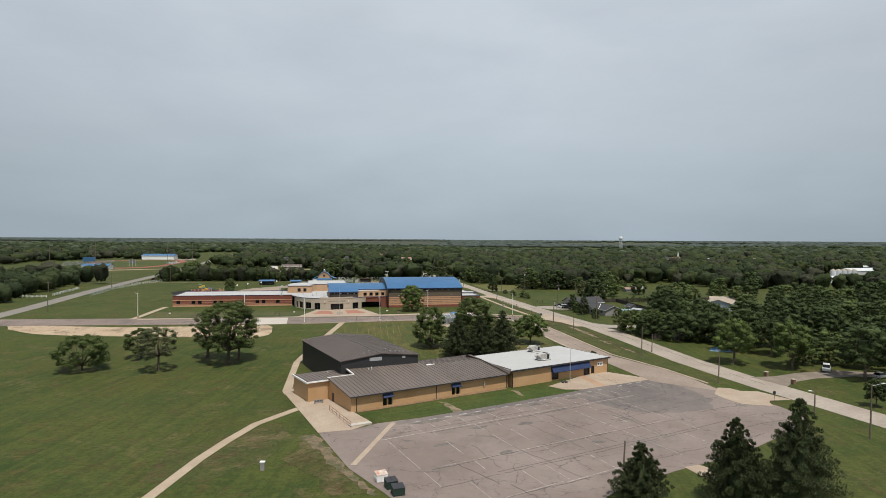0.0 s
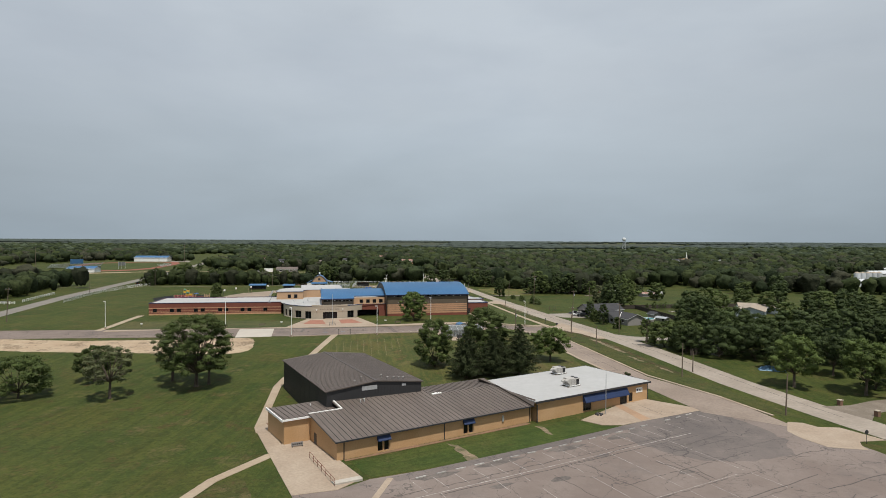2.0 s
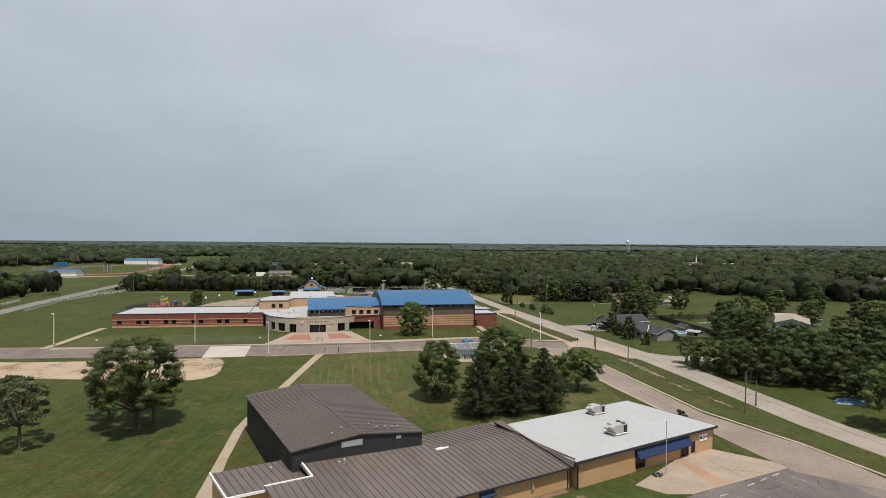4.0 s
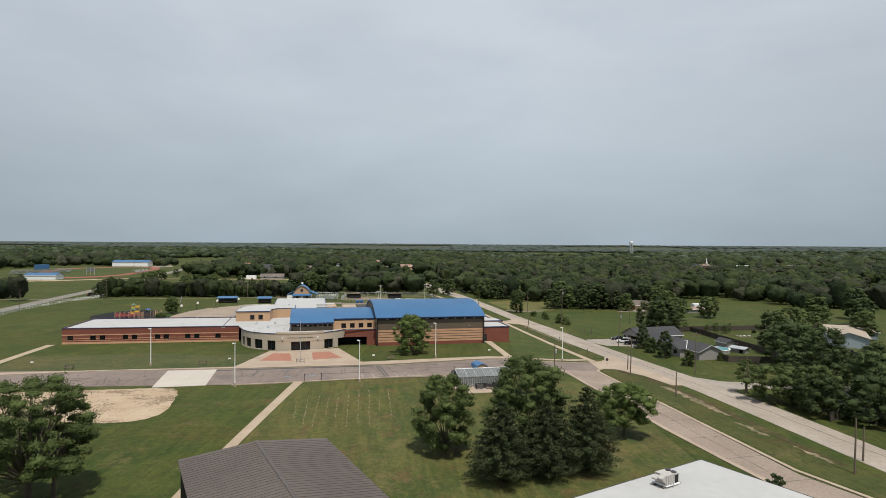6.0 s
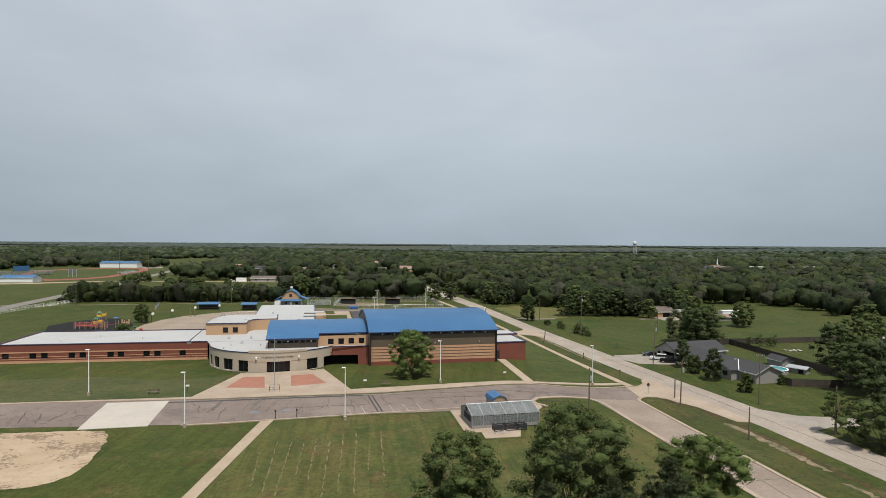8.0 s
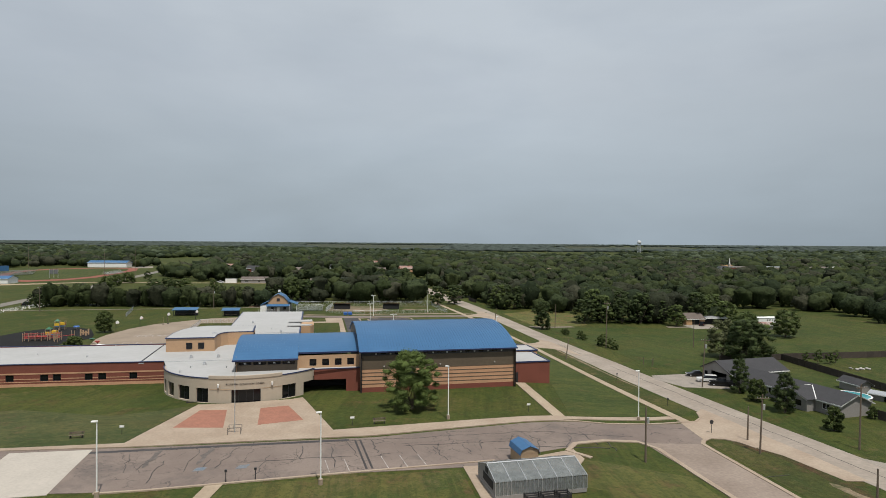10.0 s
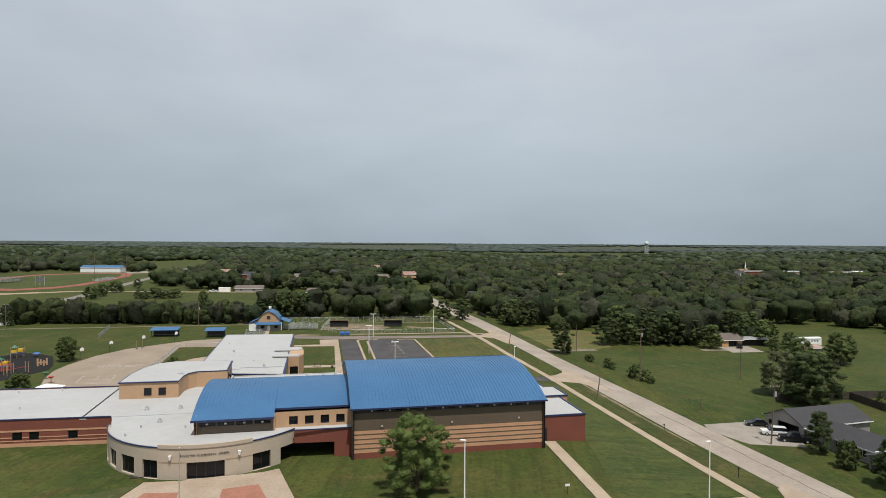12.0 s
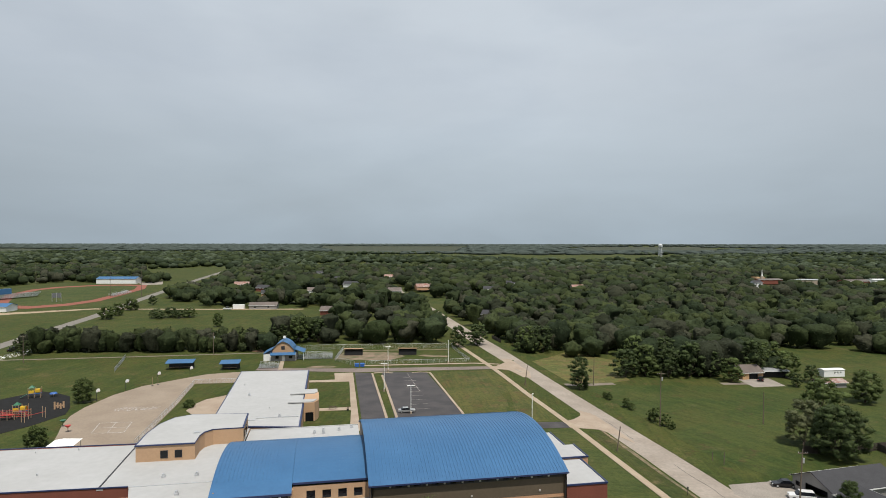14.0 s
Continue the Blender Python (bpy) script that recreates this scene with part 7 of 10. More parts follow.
for bench_y in (1.4, 4.6):        # long planting tables seen dimly through the glazing
    u = thing("planting_table", "long grey planting table inside the greenhouse", "table", pose(-0.6, 216.8, 0.98, 0, 0, 13.5) @ pose(1.0, bench_y, 0), "planting tables")
    part("tabletop", boxed((0, GL - 2, 0, 1.5, 0.75, 0.85)), M_DARKMETAL, u)
    for x in (0.2, 3.4, 6.6, GL - 2.4):
        part("leg", boxed((x, x + 0.1, 0.1, 0.2, 0, 0.75), (x, x + 0.1, 1.3, 1.4, 0, 0.75)), M_METAL, u)
for x, w in ((4.3, 1.9), (6.4, 1.9), (8.3, 1.5)):
    u = thing("compost_bin", "dark open-topped slatted bin on the pad", "bin", pose(-0.6, 216.8, 0.98, 0, 0, 13.5) @ pose(x, -1.5, -0.1), "bins on the pad")
    for a in (-1, 1):
        for b in (-0.62, 0.54):
            part("post", boxed((a * w / 2 - 0.05, a * w / 2 + 0.05, b, b + 0.1, 0, 1.15)), M_BLACK, u)
    for z in (0.08, 0.34, 0.6, 0.86):
        for b in (-0.66, 0.64):
            part("slat", boxed((-w / 2, w / 2, b, b + 0.03, z, z + 0.17)), M_DARKMETAL, u)
        for a in (-1, 1):
            part("slat", boxed((a * (w / 2 - 0.02) - 0.015, a * (w / 2 - 0.02) + 0.015, -0.5, 0.5, z, z + 0.17)), M_DARKMETAL, u)
random.seed(63)
u = thing("rubble_pile", "few pale broken stones beside the bins", "rubble", pose(-0.6, 216.8, 0.98, 0, 0, 13.5) @ pose(4.4, -2.7, -0.02))
for i in range(8):
    bm = bmesh.new()
    bmesh.ops.create_icosphere(bm, subdivisions=1, radius=1)
    for v in bm.verts:
        v.co = Vector((v.co.x * random.uniform(0.15, 0.32), v.co.y * random.uniform(0.15, 0.3), v.co.z * random.uniform(0.1, 0.2)))
    ob = part("stone_piece", bm, M_STOP, u)
    ob.matrix_basis = pose(random.uniform(-1.3, 1.6), random.uniform(-0.35, 0.35), 0.05, 0, 0, random.uniform(0, 180))
shed = thing("blue_shed", "small shed with blue barrel-like steel roof", "shed", pose(4.6, 229.6, 1.0, 0, 0, 15))
part("wall", boxed((-1.3, 1.3, -2.0, 2.0, 0, 2.0)), M_TANPOST, shed)
bm = bmesh.new()
ringp = [(-1.5, 1.9), (-1.25, 2.6), (0, 3.1), (1.25, 2.6), (1.5, 1.9)]
for i in range(4):
    (a, z0), (b, z1) = ringp[i], ringp[i + 1]
    slab(bm, [(a, -2.2, z0), (b, -2.2, z1), (b, 2.2, z1), (a, 2.2, z0)], 0.06)
part("roof", bm, M_BLUE, shed, "blue steel roof")
for y in (-2.0, 2.0):
    bm = bmesh.new()
    bm.faces.new([bm.verts.new((a, y, z)) for a, z in ringp])
    part("gable", bm, M_TANPOST, shed)


# ---- cars ----
def car(x, y, turn, paint, label, kind="sedan", z=0.06):
    u = thing("car", label, "car", pose(x, y, land(x, y) + z, 0, 0, turn), "parked cars")
    L, W = {"sedan": (4.7, 1.8), "suv": (4.8, 1.9), "truck": (5.7, 2.0)}[kind]
    hood = {"sedan": 0.85, "suv": 1.0, "truck": 1.15}[kind]
    roof_h = {"sedan": 1.42, "suv": 1.72, "truck": 1.85}[kind]
    side = [(-L / 2, 0.45), (-L / 2 + 0.1, 0.3), (L / 2 - 0.1, 0.3), (L / 2, 0.5), (L / 2 - 0.05, hood - 0.12), (L / 2 - 1.2, hood), (-L / 2 + 0.05, hood + 0.05)]
    bm = bmesh.new()
    vs = [[bm.verts.new((a, s * W / 2, b)) for a, b in side] for s in (-1, 1)]
    bm.faces.new(vs[0]), bm.faces.new(vs[1][::-1])
    for i in range(len(side)):
        j = (i + 1) % len(side)
        bm.faces.new((vs[0][j], vs[0][i], vs[1][i], vs[1][j]))
    bmesh.ops.recalc_face_normals(bm, faces=bm.faces[:])
    bmesh.ops.bevel(bm, geom=bm.edges[:], offset=0.06, segments=2, affect="EDGES")
    part("body", bm, paint, u, smooth=False)
    c0, c1, t0, t1 = {"sedan": (-1.6, 1.1, -1.0, 0.35), "suv": (-2.3, 1.15, -2.0, 0.4), "truck": (-0.9, 1.3, -0.75, 0.6)}[kind]
    for nm, m, k0, k1, up in (("glasshouse", M_GLASS, 0.0, 1.0, 0), ("roof", paint, 0.9, 1.0, 0.03)):
        bm = bmesh.new()
        if nm == "glasshouse":
            lo = [bm.verts.new(p) for p in ((c0, -W / 2 + 0.08, hood - 0.02), (c1, -W / 2 + 0.08, hood - 0.02), (c1, W / 2 - 0.08, hood - 0.02), (c0, W / 2 - 0.08, hood - 0.02))]
            hi = [bm.verts.new(p) for p in ((t0, -W / 2 + 0.22, roof_h - 0.05), (t1, -W / 2 + 0.22, roof_h - 0.05), (t1, W / 2 - 0.22, roof_h - 0.05), (t0, W / 2 - 0.22, roof_h - 0.05))]
            bm.faces.new(hi)
            for i in range(4):
                j = (i + 1) % 4
                bm.faces.new((lo[i], lo[j], hi[j], hi[i]))
        else:
            box(bm, t0 - 0.05, t1 + 0.08, -W / 2 + 0.2, W / 2 - 0.2, roof_h - 0.05, roof_h)
        part(nm, bm, m, u)
    for a in (-L / 2 + 0.85, L / 2 - 0.9):
        for s in (-1, 1):
            bm = bmesh.new()
            rod(bm, (a, s * (W / 2 - 0.2), 0.33), (a, s * (W / 2 + 0.02), 0.33), 0.33, 0.33, 14)
            wheel = part("wheel", bm, M_RUBBER, u)
            bm = bmesh.new()
            rod(bm, (a, s * (W / 2 + 0.02), 0.33), (a, s * (W / 2 + 0.035), 0.33), 0.2, 0.2, 10)
            part("rim", bm, M_METAL, wheel)
    for s in (-1, 1):
        part("headlight", boxed((L / 2 - 0.1, L / 2 + 0.01, s * W * 0.33 - 0.2, s * W * 0.33 + 0.2, hood - 0.28, hood - 0.12)), M_WHITE, u)
        part("tail_light", boxed((-L / 2 - 0.01, -L / 2 + 0.1, s * W * 0.36 - 0.14, s * W * 0.36 + 0.14, hood - 0.25, hood - 0.08)), M_RED, u)


M_CARSILVER = shade("silver_car_paint", (0.4, 0.4, 0.4), 0.03, 1, 4, 0.3, 0.0, metal=0.5)
M_CARBLACK = shade("black_car_paint", (0.0096, 0.0096, 0.0112), 0.03, 1, 4, 0.25, 0.0)
M_CARWHITE = shade("white_car_paint", (0.6, 0.6, 0.592), 0.03, 1, 4, 0.3, 0.0)
car(-24.6, 341.2, 12, M_CARSILVER, "silver sedan parked on dark asphalt")
car(57.0, 297.0, 172, M_CARBLACK, "black sedan on the gravel drive")
car(57.2, 290.8, 165, M_CARWHITE, "white estate car on the gravel drive", "suv")
car(59.0, 286.8, 165, M_CARBLACK, "black pickup on the gravel drive", "truck")
car(99.9, 157.8, 238, M_CARWHITE, "white car on a gravel house drive", "suv")
car(108.5, 150.2, 20, M_CARSILVER, "silver car under a yard tree")
car(119.0, 269.5, 15, M_CARBLACK, "dark car parked in the yard before the steel barn", "truck")
car(-205, 431, 105, M_CARBLACK, "dark car on the side road", "truck")
car(-172.5, 593.5, 5, M_CARWHITE, "white pickup by a far house", "truck")
car(99.3, 393.0, 60, M_CARBLACK, "dark car before a garage", "suv")


# ---- houses ----
def gable_house(name, label, m, L, W, H, R, wall, roof_m, windows=(), group="", overhang=0.45, garage=None, door_end=None):
    """A house along x with a gable roof."""
    u = thing(name, label, "house", m, group)
    fl, k1 = straight((0, 0), (L, 0))
    ops = [w for w in windows]
    wall_part("front_wall", wall, u, fl, k1, -0.3, H, ops + ([garage] if garage else []), 0.25)
    for w in ops:
        window_part(u, fl, *w, 1, trim=M_WHITE)
    if door_end:
        fe, ke = straight((0, W), (0, 0.27))
        wall_part("end_wall", wall, u, fe, ke, -0.3, H, [(W - door_end[1], W - door_end[0], -0.4, door_end[3])], 0.25)
        # black sheet behind the door, standing for the shade inside
        part("garage_interior", boxed((3.0, 3.1, 0.3, W - 0.3, -0.2, H)), M_BLACK, u)
        part("wall", boxed((L - 0.25, L, 0.27, W, -0.3, H), (0.25, L - 0.25, W - 0.25, W, -0.3, H)), wall, u)
    else:
      part("wall", boxed((0, 0.25, 0.27, W, -0.3, H), (L - 0.25, L, 0.27, W, -0.3, H), (0.25, L - 0.25, W - 0.25, W, -0.3, H)), wall, u)
    for x in (0, L - 0.25):
        bm = bmesh.new()
        vs = [[bm.verts.new((x + t, y, z)) for y, z in ((0, H), (W, H), (W / 2, H + R))] for t in (0, 0.25)]
        bm.faces.new(vs[0][::-1]), bm.faces.new(vs[1])
        part("gable", bm, wall, u)
    for s in (0, 1):
        bm = bmesh.new()
        k = R / (W / 2)
        y0 = -overhang if s == 0 else W + overhang
        q = [(-overhang, y0, H - k * overhang + 0.03), (L + overhang, y0, H - k * overhang + 0.03), (L + overhang, W / 2, H + R + 0.03), (-overhang, W / 2, H + R + 0.03)]
        slab(bm, q, 0.14)
        bmesh.ops.recalc_face_normals(bm, faces=bm.faces[:])
        part("roof", bm, roof_m, u)
        part("fascia", boxed((-overhang, L + overhang, y0 - 0.03 if s == 0 else y0, y0 if s == 0 else y0 + 0.03, H - k * overhang - 0.16, H - k * overhang + 0.06)), M_WHITE, u)
    if garage:
        # black sheet set back in the opening in place of inner shade
        part("garage_opening", boxed((garage[0], garage[1], 0.6, 0.7, -0.3, garage[3])), M_BLACK, u)
    return u


# the grey ranch house by the road: main range and garage wing
ranch = gable_house("ranch_house", "long grey ranch house with dark shingle roof", pose(61.6, 287.2, -1.15, 0, 0, -73), 28, 8.0, 2.7, 1.72, M_SIDING, M_SHINGLE, [(6, 7.6, 0.9, 2.1), (10.5, 12.2, 0.9, 2.1), (18, 20.2, 0.7, 2.1), (24, 25.6, 0.9, 2.1)])
part("porch_wall", boxed((14.5, 14.75, -2.2, -0.01, -0.3, 2.7), (22.25, 22.5, -2.2, -0.01, -0.3, 2.7), (18.6, 22.25, -2.2, -1.95, -0.3, 2.7), (14.75, 18.6, -2.2, -1.95, 2.35, 2.7)), M_SIDING, ranch)
part("porch_window", boxed((19.6, 21.2, -2.24, -2.203, 0.9, 2.0)), M_GLASS, ranch)
bm = bmesh.new()
vs = [[bm.verts.new((x, y, z)) for x, z in ((14.5, 2.7), (22.5, 2.7), (18.5, 4.2))] for y in (-2.2, -1.95)]
bm.faces.new(vs[0]), bm.faces.new(vs[1][::-1])
part("gable", bm, M_SIDING, ranch)
for s in (-1, 1):
    bm = bmesh.new()
    slab(bm, [(18.5, -2.65, 4.28), (18.5, 3.55, 4.28), (18.5 + 4.45 * s, -0.4, 2.58), (18.5 + 4.45 * s, -2.65, 2.58)], 0.12)
    bmesh.ops.recalc_face_normals(bm, faces=bm.faces[:])
    part("porch_roof", bm, M_SHINGLE, ranch)
    bm = bmesh.new()
    rod(bm, (18.5 + 0.2 * s, 3.4, 4.24), (18.5 + 4.5 * s, -0.35, 2.6), 0.1, 0.11, 6)
    part("valley_flashing", bm, M_WHITE, ranch, "pale metal flashing in the valley")
    bm = bmesh.new()
    slab(bm, [(18.5, -2.7, 4.24), (18.5 + 4.5 * s, -2.7, 2.54), (18.5 + 4.5 * s, -2.7, 2.36), (18.5, -2.7, 4.06)], 0.04)
    part("fascia", bm, M_WHITE, ranch)
    bm = bmesh.new()
    slab(bm, [(28.5, 4.0, 4.46), (28.5, 4.0 + 4.45 * s, 2.55), (28.5, 4.0 + 4.45 * s, 2.35), (28.5, 4.0, 4.26)], 0.05)
    part("fascia", bm, M_WHITE, ranch)
gw = gable_house("garage_wing", "grey garage wing with open dark door and shingle roof", pose(61.2, 287.4, -1.15, 0, 0, 17), 17, 9.4, 2.9, 2.2, M_SIDING, M_SHINGLE, door_end=(1.2, 6.4, 0.0, 2.4))
part("end_window", boxed((-0.05, -0.01, 7.6, 8.6, 1.1, 2.0)), M_GLASS, gw)
pool = thing("swimming_pool", "round above-ground pool with turquoise water", "pool", pose(81.0, 274.4, -1.12))
bm = bmesh.new()
rod(bm, (0, 0, 0), (0, 0, 1.1), 4.0, 4.0, 32)
part("wall", bm, M_SIDING, pool)
bm = bmesh.new()
rod(bm, (0, 0, 1.1), (0, 0, 1.14), 3.8, 3.8, 32)
part("water", bm, M_WATER, pool)
bm = bmesh.new()
for i in range(32):
    a, b = i * math.pi / 16, (i + 1) * math.pi / 16
    slab(bm, [(3.78 * math.cos(a), 3.78 * math.sin(a), 1.2), (3.78 * math.cos(b), 3.78 * math.sin(b), 1.2), (4.1 * math.cos(b), 4.1 * math.sin(b), 1.2), (4.1 * math.cos(a), 4.1 * math.sin(a), 1.2)], 0.08)
part("rim", bm, M_WHITE, pool, "white rim of the pool")
gable_house("garden_shed", "small grey garden shed", pose(89.9, 280.6, -1.12, 0, 0, 100), 5.6, 3.0, 2.1, 0.9, M_SIDING, M_SHINGLE)
gable_house("garden_shed", "low grey garden shed with open front", pose(85.8, 275.0, -1.12, 0, 0, -55), 4.4, 2.6, 1.6, 0.4, M_SIDING, M_METAL, garage=(2.5, 3.9, 0, 1.5))


def board_fence(points, h, label, material=None):
    """A board fence: posts, rails and single boards."""
    u = thing("board_fence", label, "fence", None, "board fences")
    random.seed(5)
    for (x0, y0), (x1, y1) in zip(points, points[1:]):
        k = math.hypot(x1 - x0, y1 - y0)
        n = int(k / 2.4)
        turn = math.degrees(math.atan2(y1 - y0, x1 - x0))
        me = bpy.data.meshes.get("fence_panel") or to_mesh("fence_panel", boxed(*[(i * 0.3 + 0.01, i * 0.3 + 0.29, -0.015, 0.015, 0.05, 1.85 + 0.03 * ((i * 7) % 3)) for i in range(8)], (0, 2.4, 0.015, 0.06, 0.4, 0.5), (0, 2.4, 0.015, 0.06, 1.4, 1.5), (-0.05, 0.05, 0.015, 0.11, 0, 1.9)))
        if not me.materials:
            me.materials.append(material or M_FENCEWOOD)
        for i in range(n):
            x, y = x0 + (x1 - x0) * i / n, y0 + (y1 - y0) * i / n
            part_on("fence_panel", me, u, pose(x, y, land(x, y), 0, 0, turn) @ Matrix.Diagonal((k / n / 2.4, 1, h / 1.9, 1)))


board_fence([(76.5, 260.6), (77.3, 258.2), (85.7, 257.2), (93.5, 257.6), (95.0, 266), (94.5, 281), (93.0, 297), (91.2, 319.6), (82, 316.5), (72, 317)], 1.9, "dark weathered board fence round the yard")
board_fence([(91.5, 319.8), (112, 323), (141, 328), (165, 332)], 1.9, "dark weathered board fence behind the field")
random.seed(61)
u = thing("rubble_pile", "low heap of pale broken slabs on the grass", "rubble", pose(106, 306.8, -1.1))
for i in range(9):
    bm = bmesh.new()
    bmesh.ops.create_icosphere(bm, subdivisions=1, radius=1)
    for v in bm.verts:
        v.co = Vector((v.co.x * random.uniform(0.5, 0.9), v.co.y * random.uniform(0.3, 0.6), v.co.z * random.uniform(0.2, 0.35)))
    ob = part("slab_piece", bm, M_STOP, u)
    ob.matrix_basis = pose(random.uniform(-2.6, 2.6), random.uniform(-1, 1), 0.2, random.uniform(-15, 15), random.uniform(-15, 15), random.uniform(0, 180))
board_fence([(70, 201), (80, 207)], 2.0, "grey board fence under yard trees")
board_fence([(-3, 470), (4.0, 482.9)], 1.9, "dark board fence by the road")
board_fence([(6.5, 472), (10, 459)], 1.9, "dark board fence by the road")
gable_house("brick_house", "tan house with open garage among trees", pose(93.5, 394.5, -1.1, 0, 0, 8), 8, 9, 2.7, 1.9, M_TANBRICK, M_GREYROOF, garage=(2.5, 6.0, -0.3, 2.3))
gable_house("mobile_home", "white metal mobile home at the wood's edge", pose(125.6, 399.5, -1.1, 0, 0, 10), 8.6, 3.2, 2.6, 0.3, M_WHITE, M_WHITE, [(4.2, 4.9, 1.1, 1.9), (5.4, 6.1, 1.1, 1.9), (6.6, 7.3, 1.1, 1.9)], overhang=0.1)
M_RUSTROOF = shade("rusted_roof", (0.24, 0.112, 0.08), 0.2, 0.5, 2, 0.8, 0.1, second=(0.32, 0.264, 0.24), amount=1)
gable_house("rusty_shack", "low shack with rust-red metal roof", pose(115.5, 382.5, -1.1, 0, 0, 8), 8.5, 5, 1.9, 0.8, M_SIDING, M_RUSTROOF)
gable_house("barn_shed", "dark open shed with pale metal roof", pose(101, 397.5, -1.1, 0, 0, 5), 11, 6, 2.6, 0.5, M_CHARCOAL, M_METAL, garage=(0.5, 10, -0.3, 2.2))
gable_house("steel_barn", "pale steel house with tan metal roof, gable end on", pose(133.5, 281.0, -1.1, 0, 0, 60), 20, 11, 3.4, 1.6, M_PALEBLUE, M_TANROOF, [(4, 5.2, 1, 2), (12, 13.2, 1, 2)])
gable_house("steel_barn", "long pale steel range with tan metal roof", pose(134.6, 305.0, -1.1, 0, 0, -18), 16, 10, 3.0, 1.3, M_PALEBLUE, M_TANROOF, [(3, 4.2, 1, 2)])
gable_house("yard_house", "dark grey house hidden under yard trees", pose(73.0, 208.5, -1.25, 0, 0, -58), 9, 7, 2.6, 1.8, M_SIDING, M_SHINGLE, [(1.5, 2.4, 0.9, 2.0), (6, 7.0, 0.9, 2.0)])

# ---- barn-roofed clubhouse and ball field ----
cl = thing("clubhouse", "barn-shaped clubhouse with blue gambrel roof", "clubhouse", pose(-85.2, 412.2, 1.1, 0, 0, 9))
CW, CD = 9.6, 9.0
part("wall", boxed((0, CW, 0, CD, -0.2, 3.2)), M_SIDING, cl, "grey stone-faced lower wall")
gam = [(0.2, 3.2), (0.9, 5.0), (2.5, 6.8), (4.8, 7.9), (7.1, 6.8), (8.7, 5.0), (9.4, 3.2)]
for y_ in (0, CD - 0.2):
    bm = bmesh.new()
    vs = [[bm.verts.new((x, y_ + t, z)) for x, z in gam] for t in (0, 0.2)]
    bm.faces.new(vs[0]), bm.faces.new(vs[1][::-1])
    for i in range(7):
        bm.faces.new((vs[0][i], vs[1][i], vs[1][(i + 1) % 7], vs[0][(i + 1) % 7]))
    part("gable", bm, M_TANPANEL, cl, "tan gambrel gable")
for i in range(6):
    (a, z0), (b, z1) = gam[i], gam[i + 1]
    bm = bmesh.new()
    n_ = Vector((-(z1 - z0), 0, b - a)).normalized() * 0.12
    slab(bm, [(a + n_.x, -0.4, z0 + n_.z), (b + n_.x, -0.4, z1 + n_.z), (b + n_.x, CD + 0.4, z1 + n_.z), (a + n_.x, CD + 0.4, z0 + n_.z)], 0.1)
    part("roof", bm, M_BLUE, cl, "blue steel roof")
for q in ([(-3.2, 0.6, 2.9), (0.3, 0.6, 4.6), (0.3, CD, 4.6), (-3.2, CD, 2.9)], [(9.3, 0.6, 4.6), (13.0, 0.6, 3.2), (13.0, CD, 3.2), (9.3, CD, 4.6)], [(-0.2, -1.6, 2.7), (9.8, -1.6, 2.7), (9.8, -0.01, 3.5), (-0.2, -0.01, 3.5)]):
    bm = bmesh.new()
    slab(bm, q, 0.12)
    bmesh.ops.recalc_face_normals(bm, faces=bm.faces[:])
    part("lean_to_roof", bm, M_BLUE, cl, "blue steel lean-to roof")
part("side_wall", boxed((-3.0, -0.02, 0.8, CD - 0.2, -0.2, 2.8)), M_WHITE, cl)
for x in (9.75, 12.7):
    for y in (1.0, CD - 0.4):
        part("post", boxed((x - 0.1, x + 0.1, y - 0.1, y + 0.1, -0.2, 3.2)), M_WHITE, cl)
part("door", boxed((4.3, 5.4, -0.04, -0.005, 0, 2.2)), M_WHITE, cl)
for x in (1.8, 7.0):
    part("window", boxed((x, x + 1.3, -0.04, -0.005, 1.0, 2.1)), M_GLASS, cl)
part("emblem", boxed((4.1, 5.5, -0.04, -0.005, 4.6, 6.0)), M_DARKMETAL, cl)
part("cupola", boxed((4.3, 5.3, 4.0, 5.0, 8.5, 9.4)), M_WHITE, cl)
strip("clubhouse_walk", [(-80.7, 412.6), (-76.8, 396.5)], 1.6, 0.08, M_CONCRETE, "tan concrete walk to the clubhouse")


def bleacher(x, y, turn, L, rows_):
    u = thing("bleacher", "grey aluminium bleacher stand", "bleacher", pose(x, y, land(x, y), 0, 0, turn), "bleachers")
    for i in range(rows_):
        part("bench_plank", boxed((0, L, i * 0.75, i * 0.75 + 0.3, 0.45 + 0.3 * i, 0.5 + 0.3 * i)), M_METAL, u)
        part("foot_plank", boxed((0, L, i * 0.75 + 0.32, i * 0.75 + 0.7, 0.2 + 0.3 * i, 0.25 + 0.3 * i)), M_METAL, u)
    for x_ in np.linspace(0.3, L - 0.3, 5):
        bm = bmesh.new()
        rod(bm, (x_, 0.1, 0), (x_, rows_ * 0.75, 0.3 * rows_ + 0.1), 0.04, 0.04, 6)
        rod(bm, (x_, rows_ * 0.75, 0), (x_, rows_ * 0.75, 0.3 * rows_ + 1.0), 0.04, 0.04, 6)
        part("support", bm, M_METAL, u)
    for z in (0.5, 1.0):
        bm = bmesh.new()
        rod(bm, (0.3, rows_ * 0.75, 0.3 * rows_ + z), (L - 0.3, rows_ * 0.75, 0.3 * rows_ + z), 0.03, 0.03, 6)
        part("back_rail", bm, M_METAL, u)


bleacher(-75.5, 416.0, 8, 14, 5)
bleacher(-85.5, 397.8, 8, 7.4, 4)


